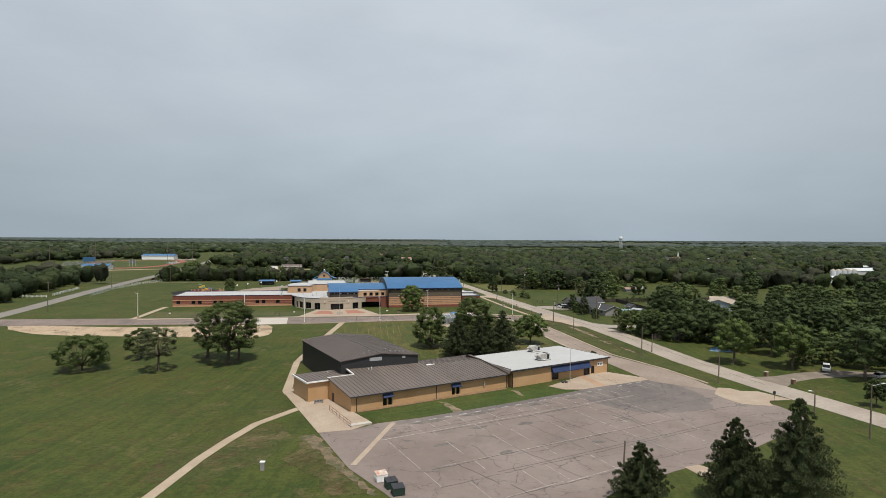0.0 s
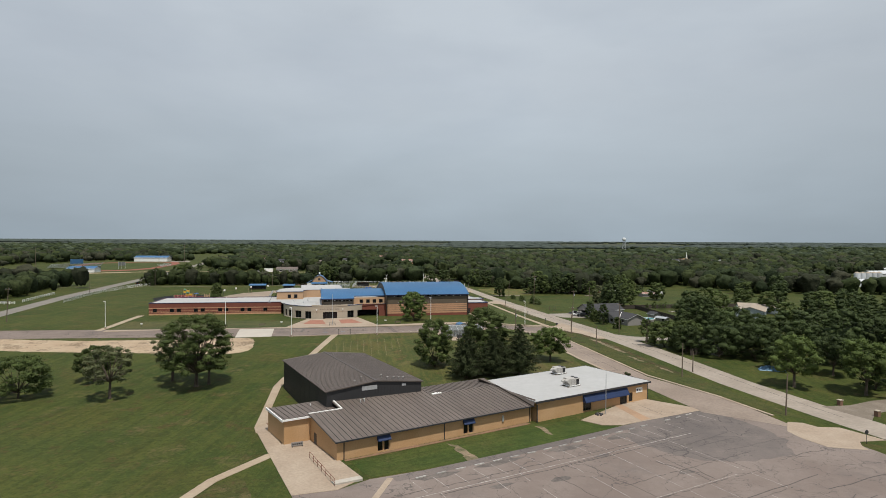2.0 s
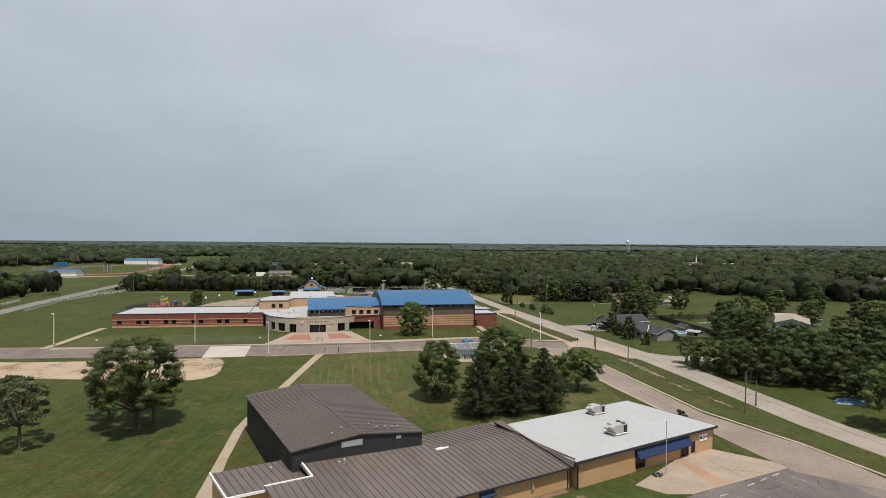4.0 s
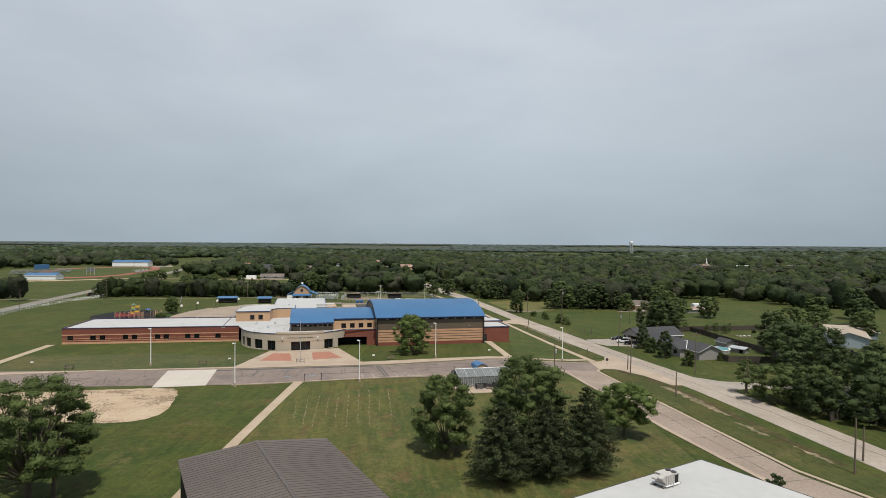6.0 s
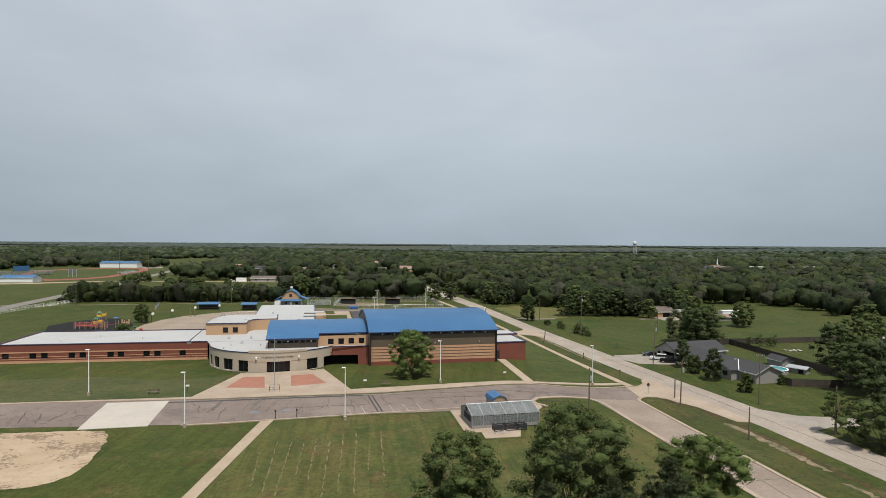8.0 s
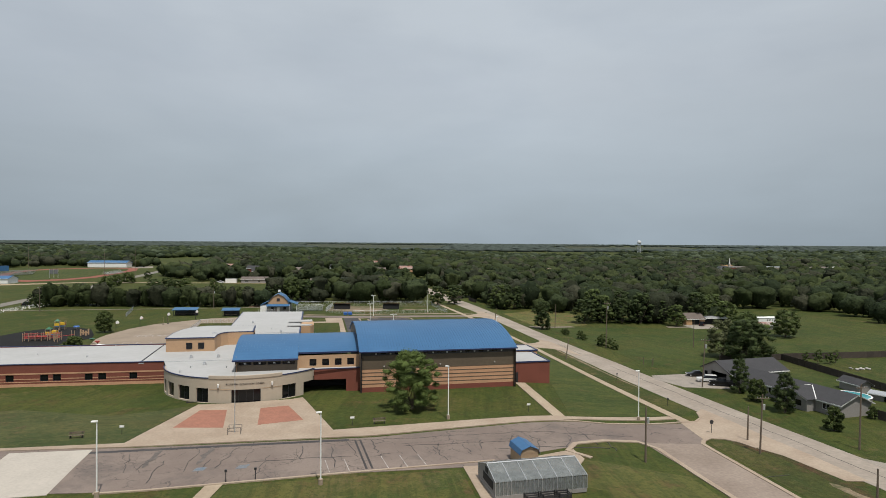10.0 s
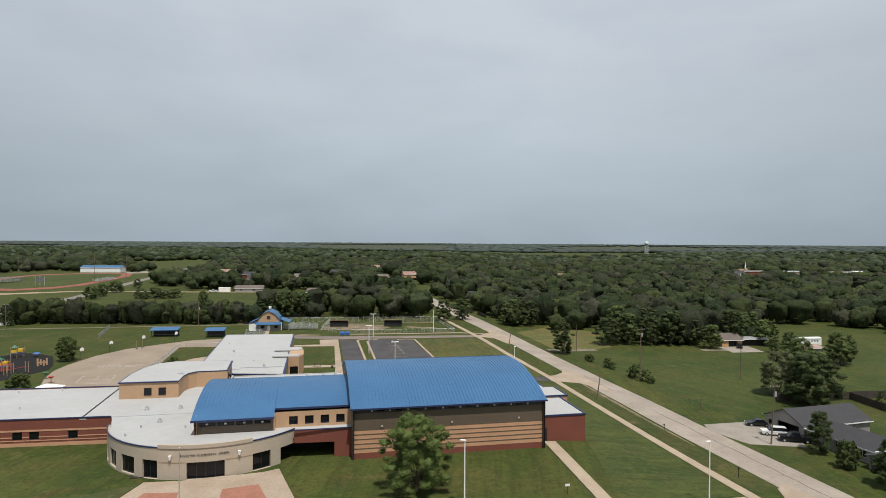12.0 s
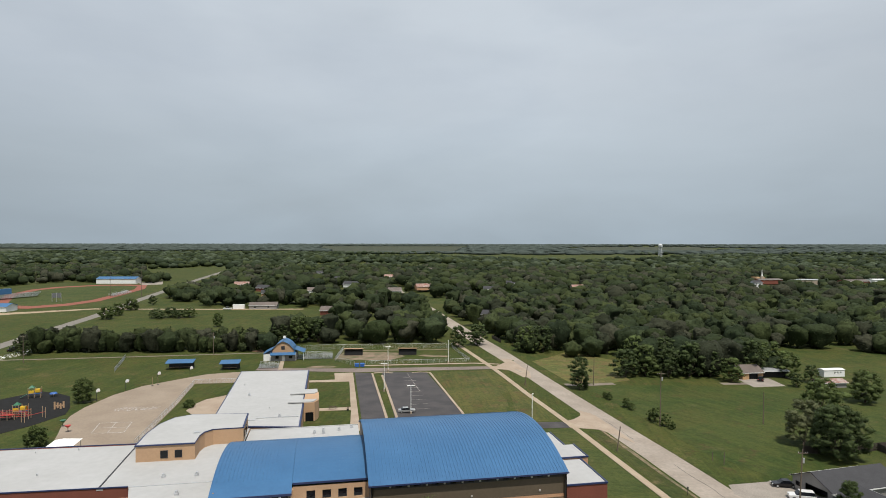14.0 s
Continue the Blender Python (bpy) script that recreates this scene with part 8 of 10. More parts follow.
def chain_fence(points, h, label, gap=2.4):
    """Posts, rails and a mesh of thin wires."""
    u = thing("chain_fence", label, "fence", None, "chain-link fences")
    bm_w = bmesh.new()
    for (x0, y0), (x1, y1) in zip(points, points[1:]):
        k = math.hypot(x1 - x0, y1 - y0)
        n = max(1, int(k / gap))
        for i in range(n + 1):
            x, y = x0 + (x1 - x0) * i / n, y0 + (y1 - y0) * i / n
            me = bpy.data.meshes.get("fence_post")
            if not me:
                bm = bmesh.new()
                rod(bm, (0, 0, -0.1), (0, 0, 1.0), 0.04, 0.04, 6)
                me = to_mesh("fence_post", bm)
                me.materials.append(M_METAL)
            part_on("fence_post", me, u, pose(x, y, land(x, y)) @ Matrix.Diagonal((1, 1, h, 1)))
        z0, z1 = land(x0, y0), land(x1, y1)
        bm = bmesh.new()
        rod(bm, (x0, y0, z0 + h), (x1, y1, z1 + h), 0.035, 0.035, 6)
        part("rail", bm, M_METAL, u)
        m = int(k / 0.45)
        for i in range(m):
            for s in (-1, 1):
                t0, t1 = (i - s * h * 0.5 / 0.45) / m, (i + s * h * 0.5 / 0.45) / m
                if 0 <= t0 <= 1 and 0 <= t1 <= 1:
                    a, b = (x0 + (x1 - x0) * t0, y0 + (y1 - y0) * t0), (x0 + (x1 - x0) * t1, y0 + (y1 - y0) * t1)
                    rod(bm_w, (*a, land(*a) + 0.02), (*b, land(*b) + h), 0.011, 0.011, 3)
    w = part("wire_mesh", bm_w, M_METAL, u)
    w["kind"] = "stuff"


chain_fence([(-80, 437.2), (-46, 441.5), (-13.0, 445.0)], 2.2, "grey chain-link backfield fence")
chain_fence([(-13.0, 445.0), (-5.4, 413.5), (-46.4, 407.5)], 1.4, "grey chain-link ball field fence")
chain_fence([(-61, 440), (-59.5, 414), (-50.2, 404.5)], 1.8, "grey chain-link ball field fence")
chain_fence([(-86.2, 311.5), (-89.9, 330.2), (-92.9, 346.1), (-99.0, 373.0), (-80.0, 376.2)], 1.5, "grey chain-link fence beside the ball court")
chain_fence([(-181.9, 314.2), (-193.8, 359.2), (-196.3, 396.1), (-194.2, 428.7)], 1.6, "grey chain-link fence along the western field")
chain_fence([(-136.5, 390.6), (-146.8, 416.7)], 1.6, "grey chain-link fence in the field")
for i in range(2):
    x, y = ((-58.0, 424.8), (-35.3, 426.8))[i]
    u = thing("dugout", "long open-fronted dugout with pale flat roof", "dugout", pose(x, y, 1.1, 0, 0, 3), "dugouts")
    part("wall", boxed((0, 7.5, 2.3, 2.5, -0.1, 2.5), (0, 0.2, 0.4, 2.3, -0.1, 2.5), (7.3, 7.5, 0.4, 2.3, -0.1, 2.5)), M_BLACK, u)
    part("front_screen", boxed((0.2, 7.3, 0.4, 0.44, 0, 2.1)), M_BLACK, u)
    bm = bmesh.new()
    slab(bm, [(-0.3, -0.2, 2.95), (7.8, -0.2, 2.95), (7.8, 2.8, 2.65), (-0.3, 2.8, 2.65)], 0.14)
    part("roof", bm, M_TANPANEL, u)
    part("bench", boxed((0.3, 7.2, 1.8, 2.2, 0.4, 0.45)), M_TANPOST, u)
draped("bare_infield", [(-61, 417), (-48, 415.5), (-38, 416.2), (-32.5, 424), (-36, 432), (-46, 434), (-60, 431.5)], 0.045, M_INFIELD, "patchy brown ball-field dirt", "soil", step=5)
draped("bare_infield", [(-62, 436), (-40, 439.5), (-14, 442.5), (-14, 440.5), (-40, 437.5), (-61, 434.5)], 0.045, M_INFIELD, "patchy brown ball-field dirt", "soil", step=5)
draped("bare_infield", [(-27, 426), (-21, 423), (-15, 423.5), (-13, 426), (-19, 426.5), (-25, 428.5)], 0.045, M_INFIELD, "patchy brown ball-field dirt", "soil", step=5)
draped("bare_mound", [(-68, 400.3), (-58, 400.6), (-57, 402.8), (-61, 404.2), (-66, 403.6)], 0.05, M_INFIELD, "bare dirt patch in the grass", "soil", step=3)
draped("bare_mound", [(-100, 433), (-88, 430), (-86, 440), (-98, 441)], 0.3, M_REDSOIL, "reddish heap of bare dirt", "soil")
strip("field_walk", [(-48, 404.6), (-40, 405.6), (-4, 410.8), (6, 409)], 1.5, 0.09, M_CONCRETE, "tan concrete walk along the ball field")
dumpster(-48.9, 402.6, 8, M_BLUEP, "blue steel dumpster by the drive", M_BLUEP)
dumpster(-46.9, 402.9, 8, M_BLUEP, "blue steel dumpster by the drive", M_BLUEP)
for i, (x, y, L) in enumerate(((-119.0, 394.4, 9.2), (-98.5, 394.2, 6.4))):
    u = thing("picnic_shelter", "open shelter with blue steel roof", "shelter", pose(x, y, 1.1, 0, 0, 10), "field shelters")
    for px_ in (0.2, L / 2, L - 0.2):
        for py_ in (0.2, 3.2):
            part("post", boxed((px_ - 0.08, px_ + 0.08, py_ - 0.08, py_ + 0.08, -0.1, 2.6)), M_DARKMETAL, u)
    part("back_wall", boxed((0, L, 3.3, 3.4, 0, 2.4)), M_DARKMETAL, u)
    bm = bmesh.new()
    slab(bm, [(-0.4, -0.5, 2.6), (L + 0.4, -0.5, 2.6), (L + 0.4, 3.9, 3.3), (-0.4, 3.9, 3.3)], 0.12)
    part("roof", bm, M_BLUE, u)
    part("table", boxed((0.8, L - 0.8, 1.2, 2.0, 0.7, 0.76)), M_TANPOST, u)


# ---- ball court goals and playground ----
def hoop(x, y, turn):
    u = thing("basketball_goal", "basketball goal with white fan-shaped backboard", "basketball goal", pose(x, y, land(x, y), 0, 0, turn), "basketball goals")
    bm = bmesh.new()
    rod(bm, (0, 0, -0.1), (0, 0, 2.7), 0.07, 0.07, 8)
    rod(bm, (0, 0, 2.7), (0, -0.9, 3.1), 0.06, 0.06, 8)
    part("post", bm, M_DARKMETAL, u)
    bm = bmesh.new()
    pts = [(0.65 * math.cos(radians(a)), 0.75 * math.sin(radians(a))) for a in range(0, 181, 20)] + [(-0.5, -0.35), (0.5, -0.35)]
    vs = [[bm.verts.new((px_, -0.92 + t, 3.1 + pz)) for px_, pz in pts] for t in (0, 0.05)]
    bm.faces.new(vs[0]), bm.faces.new(vs[1][::-1])
    for i in range(len(pts)):
        j = (i + 1) % len(pts)
        bm.faces.new((vs[0][j], vs[0][i], vs[1][i], vs[1][j]))
    bmesh.ops.recalc_face_normals(bm, faces=bm.faces[:])
    part("backboard", bm, M_WHITE, u)
    bm = bmesh.new()
    for i in range(12):
        a, b = i * math.pi / 6, (i + 1) * math.pi / 6
        rod(bm, (0.23 * math.cos(a), -1.2 + 0.23 * math.sin(a), 3.0), (0.23 * math.cos(b), -1.2 + 0.23 * math.sin(b), 3.0), 0.02, 0.02, 5)
    part("rim", bm, M_RED, u)


for x, y in ((-119.2, 351.0), (-117.2, 363.5), (-112.5, 375.0), (-105.5, 384.2)):
    hoop(x, y, 60)
for x, y in ((-111.6, 369.6), (-110.6, 371.3)):
    u = thing("court_post", "pale tetherball post on the court", "post", pose(x, y, land(x, y)), "court posts")
    bm = bmesh.new()
    rod(bm, (0, 0, 0), (0, 0, 2.9), 0.06, 0.06, 8)
    part("post", bm, M_TANPOST, u)
    bm = bmesh.new()
    rod(bm, (0, 0, 0.0), (0, 0, 0.25), 0.35, 0.35, 10)
    part("base", bm, M_DARKMETAL, u)


def play_tower(x, y, turn):
    u = thing("play_tower", "play structure with tan posts, slide and coloured panels", "play structure", pose(x, y, land(x, y) + 0.05, 0, 0, turn), "playground equipment")
    for px_ in (0, 1.6, 3.2):
        for py_ in (0, 1.6):
            bm = bmesh.new()
            rod(bm, (px_, py_, 0), (px_, py_, 3.2), 0.08, 0.08, 8)
            part("post", bm, M_TANPOST, u)
    part("deck", boxed((0, 3.2, 0, 1.6, 1.3, 1.4)), M_BLUEP, u)
    part("panel", boxed((0.1, 1.5, -0.04, 0.02, 1.5, 2.4)), M_YELLOW, u)
    part("panel", boxed((1.7, 3.1, 1.58, 1.64, 1.5, 2.4)), M_RED, u)
    bm = bmesh.new()
    for i in range(10):
        a, b = i * math.pi / 5, (i + 1) * math.pi / 5
        r = 0.55
        prism(bm, [(1.7, 0.8 + r * math.cos(a)), (3.1, 0.8 + r * math.cos(a)), (3.1, 0.8 + r * math.cos(b)), (1.7, 0.8 + r * math.cos(b))], 2.1 + min(r * math.sin(a), r * math.sin(b)), 2.14 + max(r * math.sin(a), r * math.sin(b)))
    part("tube", bm, M_YELLOW, u)
    bm = bmesh.new()
    slab(bm, [(-2.4, 0.4, 0.25), (0, 0.4, 1.5), (0, 1.2, 1.5), (-2.4, 1.2, 0.25)], 0.1)
    part("slide", bm, M_GREENP, u)
    bm = bmesh.new()
    for q in ([(0, 0), (1.6, 0)], [(1.6, 0), (1.6, 1.6)], [(1.6, 1.6), (0, 1.6)], [(0, 1.6), (0, 0)]):
        bm.faces.new([bm.verts.new((q[0][0], q[0][1], 3.1)), bm.verts.new((q[1][0], q[1][1], 3.1)), bm.verts.new((0.8, 0.8, 3.9))])
    part("canopy", bm, M_GREENP, u)


play_tower(-141.4, 352.6, 20)
play_tower(-132.0, 333.5, 10)
u = thing("climber", "red steel climbing bars with tan posts", "climbing frame", pose(-136, 329, 1.15, 0, 0, 14), "playground equipment")
for i in range(7):
    bm = bmesh.new()
    rod(bm, (i * 1.7, 0, 0), (i * 1.7, 0, 2.6), 0.09, 0.09, 8)
    part("post", bm, M_TANPOST, u)
    bm = bmesh.new()
    rod(bm, (i * 1.7, 1.6, 0), (i * 1.7, 1.6, 2.6), 0.09, 0.09, 8)
    part("post", bm, M_TANPOST, u)
for z in (0.9, 1.5, 2.2):
    for y in (0, 1.6):
        bm = bmesh.new()
        rod(bm, (0, y, z), (10.2, y, z), 0.05, 0.05, 6)
        part("bar", bm, M_RED, u)
part("platform", boxed((0.2, 6.5, 0.1, 1.5, 1.2, 1.3)), M_RED, u)
u = thing("climber", "red overhead bars between tan posts", "climbing frame", pose(-124.8, 328.2, 1.15, 0, 0, 65), "playground equipment")
for a in (0, 5.4):
    for b in (0, 1.4):
        bm = bmesh.new()
        rod(bm, (a, b, 0), (a, b, 2.9), 0.09, 0.09, 8)
        part("post", bm, M_TANPOST, u)
bm = bmesh.new()
rod(bm, (0, 0, 1.7), (5.4, 0, 1.7), 0.06, 0.06, 6)
part("bar", bm, M_RED, u)
u = thing("rock_panel", "pale climbing panel with cut-outs", "play panel", pose(-125.6, 341.0, 1.15, 0, 0, 20), "playground equipment")
for i in range(4):
    part("panel", boxed((i * 0.75, i * 0.75 + 0.45, 0, 0.1, 0.3 * (i % 2), 2.2 - 0.3 * (i % 3))), M_TANPANEL, u)
part("panel", boxed((0, 2.7, 0.1, 0.16, 0.8, 1.2)), M_TANPANEL, u)
u = thing("spinner", "blue play disc on a post", "play disc", pose(-135.4, 355.4, 1.15), "playground equipment")
bm = bmesh.new()
rod(bm, (0, 0, 0), (0, 0, 0.9), 0.1, 0.1, 8)
part("post", bm, M_TANPOST, u)
bm = bmesh.new()
rod(bm, (0, 0, 0.9), (0, 0, 1.25), 1.1, 0.8, 14)
part("disc", bm, M_BLUEP, u)
sh = thing("shade_canopy", "square white fabric shade canopy on posts", "shade canopy", pose(-99.2, 305.4, 1.1, 0, 0, 12))
for a in (-2.6, 2.6):
    for b in (-2.6, 2.6):
        bm = bmesh.new()
        rod(bm, (a, b, 0), (a, b, 2.5), 0.07, 0.07, 8)
        part("post", bm, M_METAL, sh)
bm = bmesh.new()
cs_ = [bm.verts.new(p) for p in ((-2.9, -2.9, 2.5), (2.9, -2.9, 2.5), (2.9, 2.9, 2.5), (-2.9, 2.9, 2.5))]
ct = bm.verts.new((0, 0, 3.6))
for i in range(4):
    bm.faces.new((cs_[i], cs_[(i + 1) % 4], ct))
part("canopy", bm, M_WHITE, sh)
for x, y, m_, lab in ((-108.4, 321.0, M_RED, "red tulip-shaped drum on a post"), (-112.6, 325.4, M_GREENP, "green bowl seat on a post")):
    u = thing("play_drum", lab, "play drum", pose(x, y, 1.15), "playground equipment")
    bm = bmesh.new()
    rod(bm, (0, 0, 0), (0, 0, 1.2), 0.08, 0.08, 8)
    part("post", bm, M_DARKMETAL, u)
    bm = bmesh.new()
    rod(bm, (0, 0, 1.2), (0, 0, 1.7), 0.3, 0.75, 14)
    part("bowl", bm, m_, u)

# ---- far buildings ----
gable_house("field_house", "long white field house with blue roof", pose(-417, 843, 1.1, 0, 0, 2), 44, 14, 5.5, 2.2, M_WHITE, M_BLUE)
gable_house("concession_stand", "white concession building with blue roof", pose(-340, 572, 1.1, 0, 0, 5), 24, 12, 3.6, 1.8, M_WHITE, M_BLUE)
gs = thing("grandstand", "grey steel grandstand with press box", "grandstand", pose(-402, 640, 1.1, 0, 0, 62))
for i in range(9):
    part("tier", boxed((0, 55, -i * 0.9 - 0.9, -i * 0.9, 0.4 + i * 0.5, 0.6 + i * 0.5)), M_METAL, gs)
part("press_box", boxed((18, 30, -12, -9, 4.5, 9.0)), M_BLUE, gs, "blue press box")
sb = thing("scoreboard", "grey scoreboard of two panels on tall posts", "scoreboard", pose(-327.9, 643.1, 1.1, 0, 0, 20))
for a in (-2.9, 0.25):
    part("panel", boxed((a, a + 2.65, 0, 0.3, 3.2, 7.0)), M_UNITDARK, sb)
for a in (-3.1, 0.08, 3.1):
    part("post", boxed((a - 0.12, a + 0.12, 0.02, 0.28, 0, 7.2)), M_METAL, sb)
bleacher(-309, 690, 100, 45, 6)
gable_house("far_house", "low grey house with brown roof behind a field", pose(-158, 596, 1.1, 0, 0, 8), 19, 9, 2.8, 1.8, M_SIDING, M_GREYROOF, [(3, 5, 0.9, 2), (12, 14, 0.9, 2)], "town houses")
gable_house("camper", "white camper trailer beside a far house", pose(-170, 597, 1.1, 0, 0, 5), 8, 2.6, 2.9, 0.2, M_WHITE, M_WHITE, overhang=0.05)
random.seed(21)
TOWN = [(-125, 772, 14, "w"), (-99, 894, 13, "w"), (-81, 930, 10, "r"), (-49, 737, 14, "t"), (13, 713, 14, "w"), (4, 545, 9, "g"), (63, 1500, 26, "w"), (-100, 634, 12, "w"), (-100, 563, 12, "r"),
        (-140, 690, 12, "w"), (-170, 660, 12, "t"), (40, 820, 13, "w"), (100, 760, 12, "g"), (-60, 1080, 16, "w"), (-200, 980, 18, "w"), (180, 1200, 16, "w"), (-230, 760, 14, "w"), (-195, 720, 12, "r"), (10, 650, 11, "t"), (-70, 690, 11, "w"), (-150, 850, 13, "w")]
for x, y, L, c in TOWN:
    wall_m = {"w": M_WHITE, "r": M_REDBRICK, "t": M_TANBLOCK, "g": M_SIDING}[c]
    gable_house("far_house", {"w": "white house", "r": "red brick house", "t": "tan house", "g": "grey house"}[c] + " half hidden by trees", pose(x, y, land(x, y) + (2.5 if y > 650 else 0), 0, 0, random.uniform(-20, 20)), L, 8.5, 3.2, 2.4, wall_m, random.choice((M_GREYROOF, M_RUSTROOF, M_SHINGLE)), (), "town houses")
gable_house("white_house", "two-storey white house with grey hip roof", pose(292, 800, 1.0, 0, 0, 12), 9, 8, 6, 2.0, M_WHITE, M_SHINGLE, [(1.4, 2.4, 3.6, 5.2), (6, 7, 3.6, 5.2)], "town houses")
gable_house("brick_block", "low red brick building in the town", pose(334.1, 876.8, 0.0, 0, 0, 12), 30, 13, 5, 1.0, M_REDBRICK, M_GREYROOF, (), "town blocks")
gable_house("brick_block", "pale flat-roofed building in the town", pose(373.2, 869.4, 0.0, 0, 0, 5), 25, 13, 5.5, 0.6, M_TANROOF, M_METAL, (), "town blocks")
gable_house("brick_block", "low brown-roofed building in the town", pose(413.2, 847.0, 0.0, 0, 0, 8), 29, 13, 5.5, 1.5, M_REDBRICK, M_GREYROOF, (), "town blocks")
gable_house("brick_block", "white building in the town", pose(462.5, 876.8, 0.0, 0, 0, 5), 17, 13, 5.5, 0.6, M_WHITE, M_WHITE, (), "town blocks")
ch = thing("church", "tan brick church with a slim white steeple", "church", pose(345.3, 895.4, 0))
part("nave", boxed((-4.5, 4.5, 0, 16, 0, 6.5)), M_TANBRICK, ch)
part("tower", boxed((-1.2, 1.2, -3, -0.01, 0, 8.5)), M_LIME, ch)
bm = bmesh.new()
rod(bm, (0, -1.5, 8.5), (0, -1.5, 16.5), 0.9, 0.05, 8)
part("steeple", bm, M_WHITE, ch)
for i in range(5):
    u = thing("grain_silo", "white concrete grain silo", "silo", pose(315 + 4.6 * i, 491 + 0.6 * i, -1.1), "grain silos")
    bm = bmesh.new()
    rod(bm, (0, 0, 0), (0, 0, 9.0), 2.25, 2.25, 16)
    part("drum", bm, M_TOWER, u)
    bm = bmesh.new()
    rod(bm, (0, 0, 9.0), (0, 0, 10.2), 2.25, 0.3, 16)
    part("cone_roof", bm, M_TANROOF, u)
gable_house("warehouse", "long white metal warehouse", pose(358, 531, -1, 0, 0, 20), 50, 16, 6.5, 2, M_TOWER, M_TOWER, (), "warehouses")
gable_house("warehouse", "long white metal warehouse", pose(420, 610, -1, 0, 0, 20), 60, 20, 7, 2, M_TOWER, M_TOWER, (), "warehouses")
gable_house("warehouse", "low white metal warehouse", pose(300, 470, -1, 0, 0, 10), 22, 14, 4, 1.2, M_TOWER, M_TOWER, (), "warehouses")
wt = thing("water_tower", "white water tower on slender legs", "water tower", pose(540, 1850, 0))
bm = bmesh.new()
bmesh.ops.create_uvsphere(bm, u_segments=20, v_segments=12, radius=5.8, matrix=Matrix.Translation((0, 0, 37)) @ Matrix.Diagonal((1, 1, 0.85, 1)))
rod(bm, (0, 0, 34), (0, 0, 38), 5.8, 5.8, 20)
part("tank", bm, M_TOWER, wt)
for i in range(5):
    a = i * 2 * math.pi / 5
    bm = bmesh.new()
    rod(bm, (5.6 * math.cos(a), 5.6 * math.sin(a), -3), (3.9 * math.cos(a), 3.9 * math.sin(a), 35), 0.5, 0.4, 8)
    part("leg", bm, M_TOWER, wt)
bm = bmesh.new()
rod(bm, (0, 0, -3), (0, 0, 33), 0.8, 0.8, 10)
part("riser", bm, M_TOWER, wt)


# ---- a white rail fence by the side road, posts and small yard things ----
def rail_fence(points, label):
    u = thing("rail_fence", label, "fence", None, "white rail fences")
    for (x0, y0), (x1, y1) in zip(points, points[1:]):
        k = math.hypot(x1 - x0, y1 - y0)
        n = max(1, round(k / 2.4))
        for i in range(n + 1):
            x, y = x0 + (x1 - x0) * i / n, y0 + (y1 - y0) * i / n
            part("post", boxed((x - 0.09, x + 0.09, y - 0.09, y + 0.09, land(x, y) - 0.1, land(x, y) + 1.35)), M_WHITE, u)
        for z in (0.45, 0.85, 1.22):
            bm = bmesh.new()
            rod(bm, (x0, y0, land(x0, y0) + z), (x1, y1, land(x1, y1) + z), 0.06, 0.06, 6)
            part("rail", bm, M_WHITE, u)


rail_fence([(-216, 305.2), (-199.4, 306.3)], "white painted rail fence at a yard gate")
rail_fence([(-202.0, 315.2), (-207.8, 336), (-213.6, 357.2)], "white painted rail fence along the side road")
for x, y in ((48.6, 311.8), (51.2, 311.7), (50.0, 309.0)):
    u = thing("field_post", "dark wooden post standing in the field", "post", pose(x, y, land(x, y)), "field posts")
    bm = bmesh.new()
    rod(bm, (0, 0, -0.2), (0.03, 0, 1.9), 0.1, 0.08, 8)
    part("post", bm, M_WOODPOLE, u)
    part("cap", boxed((-0.1, 0.14, -0.1, 0.1, 1.88, 1.93)), M_DARKMETAL, u)
M_GATEBRICK = shade("brown_gate_brick", (0.16, 0.092, 0.06), 0.2, 0.6, 6, 0.9, 0.2)
for x, y in ((81.0, 151.6), (83.3, 143.9)):
    u = thing("gate_post", "square red brick gate post with a pale cap", "gate post", pose(x, y, land(x, y), 0, 0, 20), "brick gate posts")
    part("pier", boxed((-0.4, 0.4, -0.4, 0.4, -0.2, 1.1)), M_GATEBRICK, u)
    part("cap", boxed((-0.47, 0.47, -0.47, 0.47, 1.1, 1.2)), M_LIME, u)
u = thing("tarp_pile", "blue tarpaulin over a low heap under a tree", "tarpaulin", pose(84.0, 183.2, land(84, 183.2), 0, 0, -20))
bm = bmesh.new()
bmesh.ops.create_grid(bm, x_segments=16, y_segments=8, size=1)
random.seed(44)
for v in bm.verts:
    r = max(abs(v.co.x), abs(v.co.y))
    v.co = Vector((v.co.x * 3.2, v.co.y * 1.4, 0.02 + (1 - r ** 3) * random.uniform(0.6, 1.25)))
bmesh.ops.solidify(bm, geom=bm.faces[:], thickness=0.03)
part("sheet", bm, M_TARP, u)

u = thing("floor_grate", "dark steel grate by the window wall", "grate", pose(-55.9, 260.9, 1.12, 0, 0, 20))
part("frame", boxed((-1.0, 1.0, -0.7, -0.6, 0, 0.1), (-1.0, 1.0, 0.6, 0.7, 0, 0.1), (-1.0, -0.9, -0.6, 0.6, 0, 0.1), (0.9, 1.0, -0.6, 0.6, 0, 0.1)), M_DARKMETAL, u)
for i in range(8):
    part("bar", boxed((-0.8 + 0.22 * i, -0.7 + 0.22 * i, -0.6, 0.6, 0.02, 0.08)), M_DARKMETAL, u)

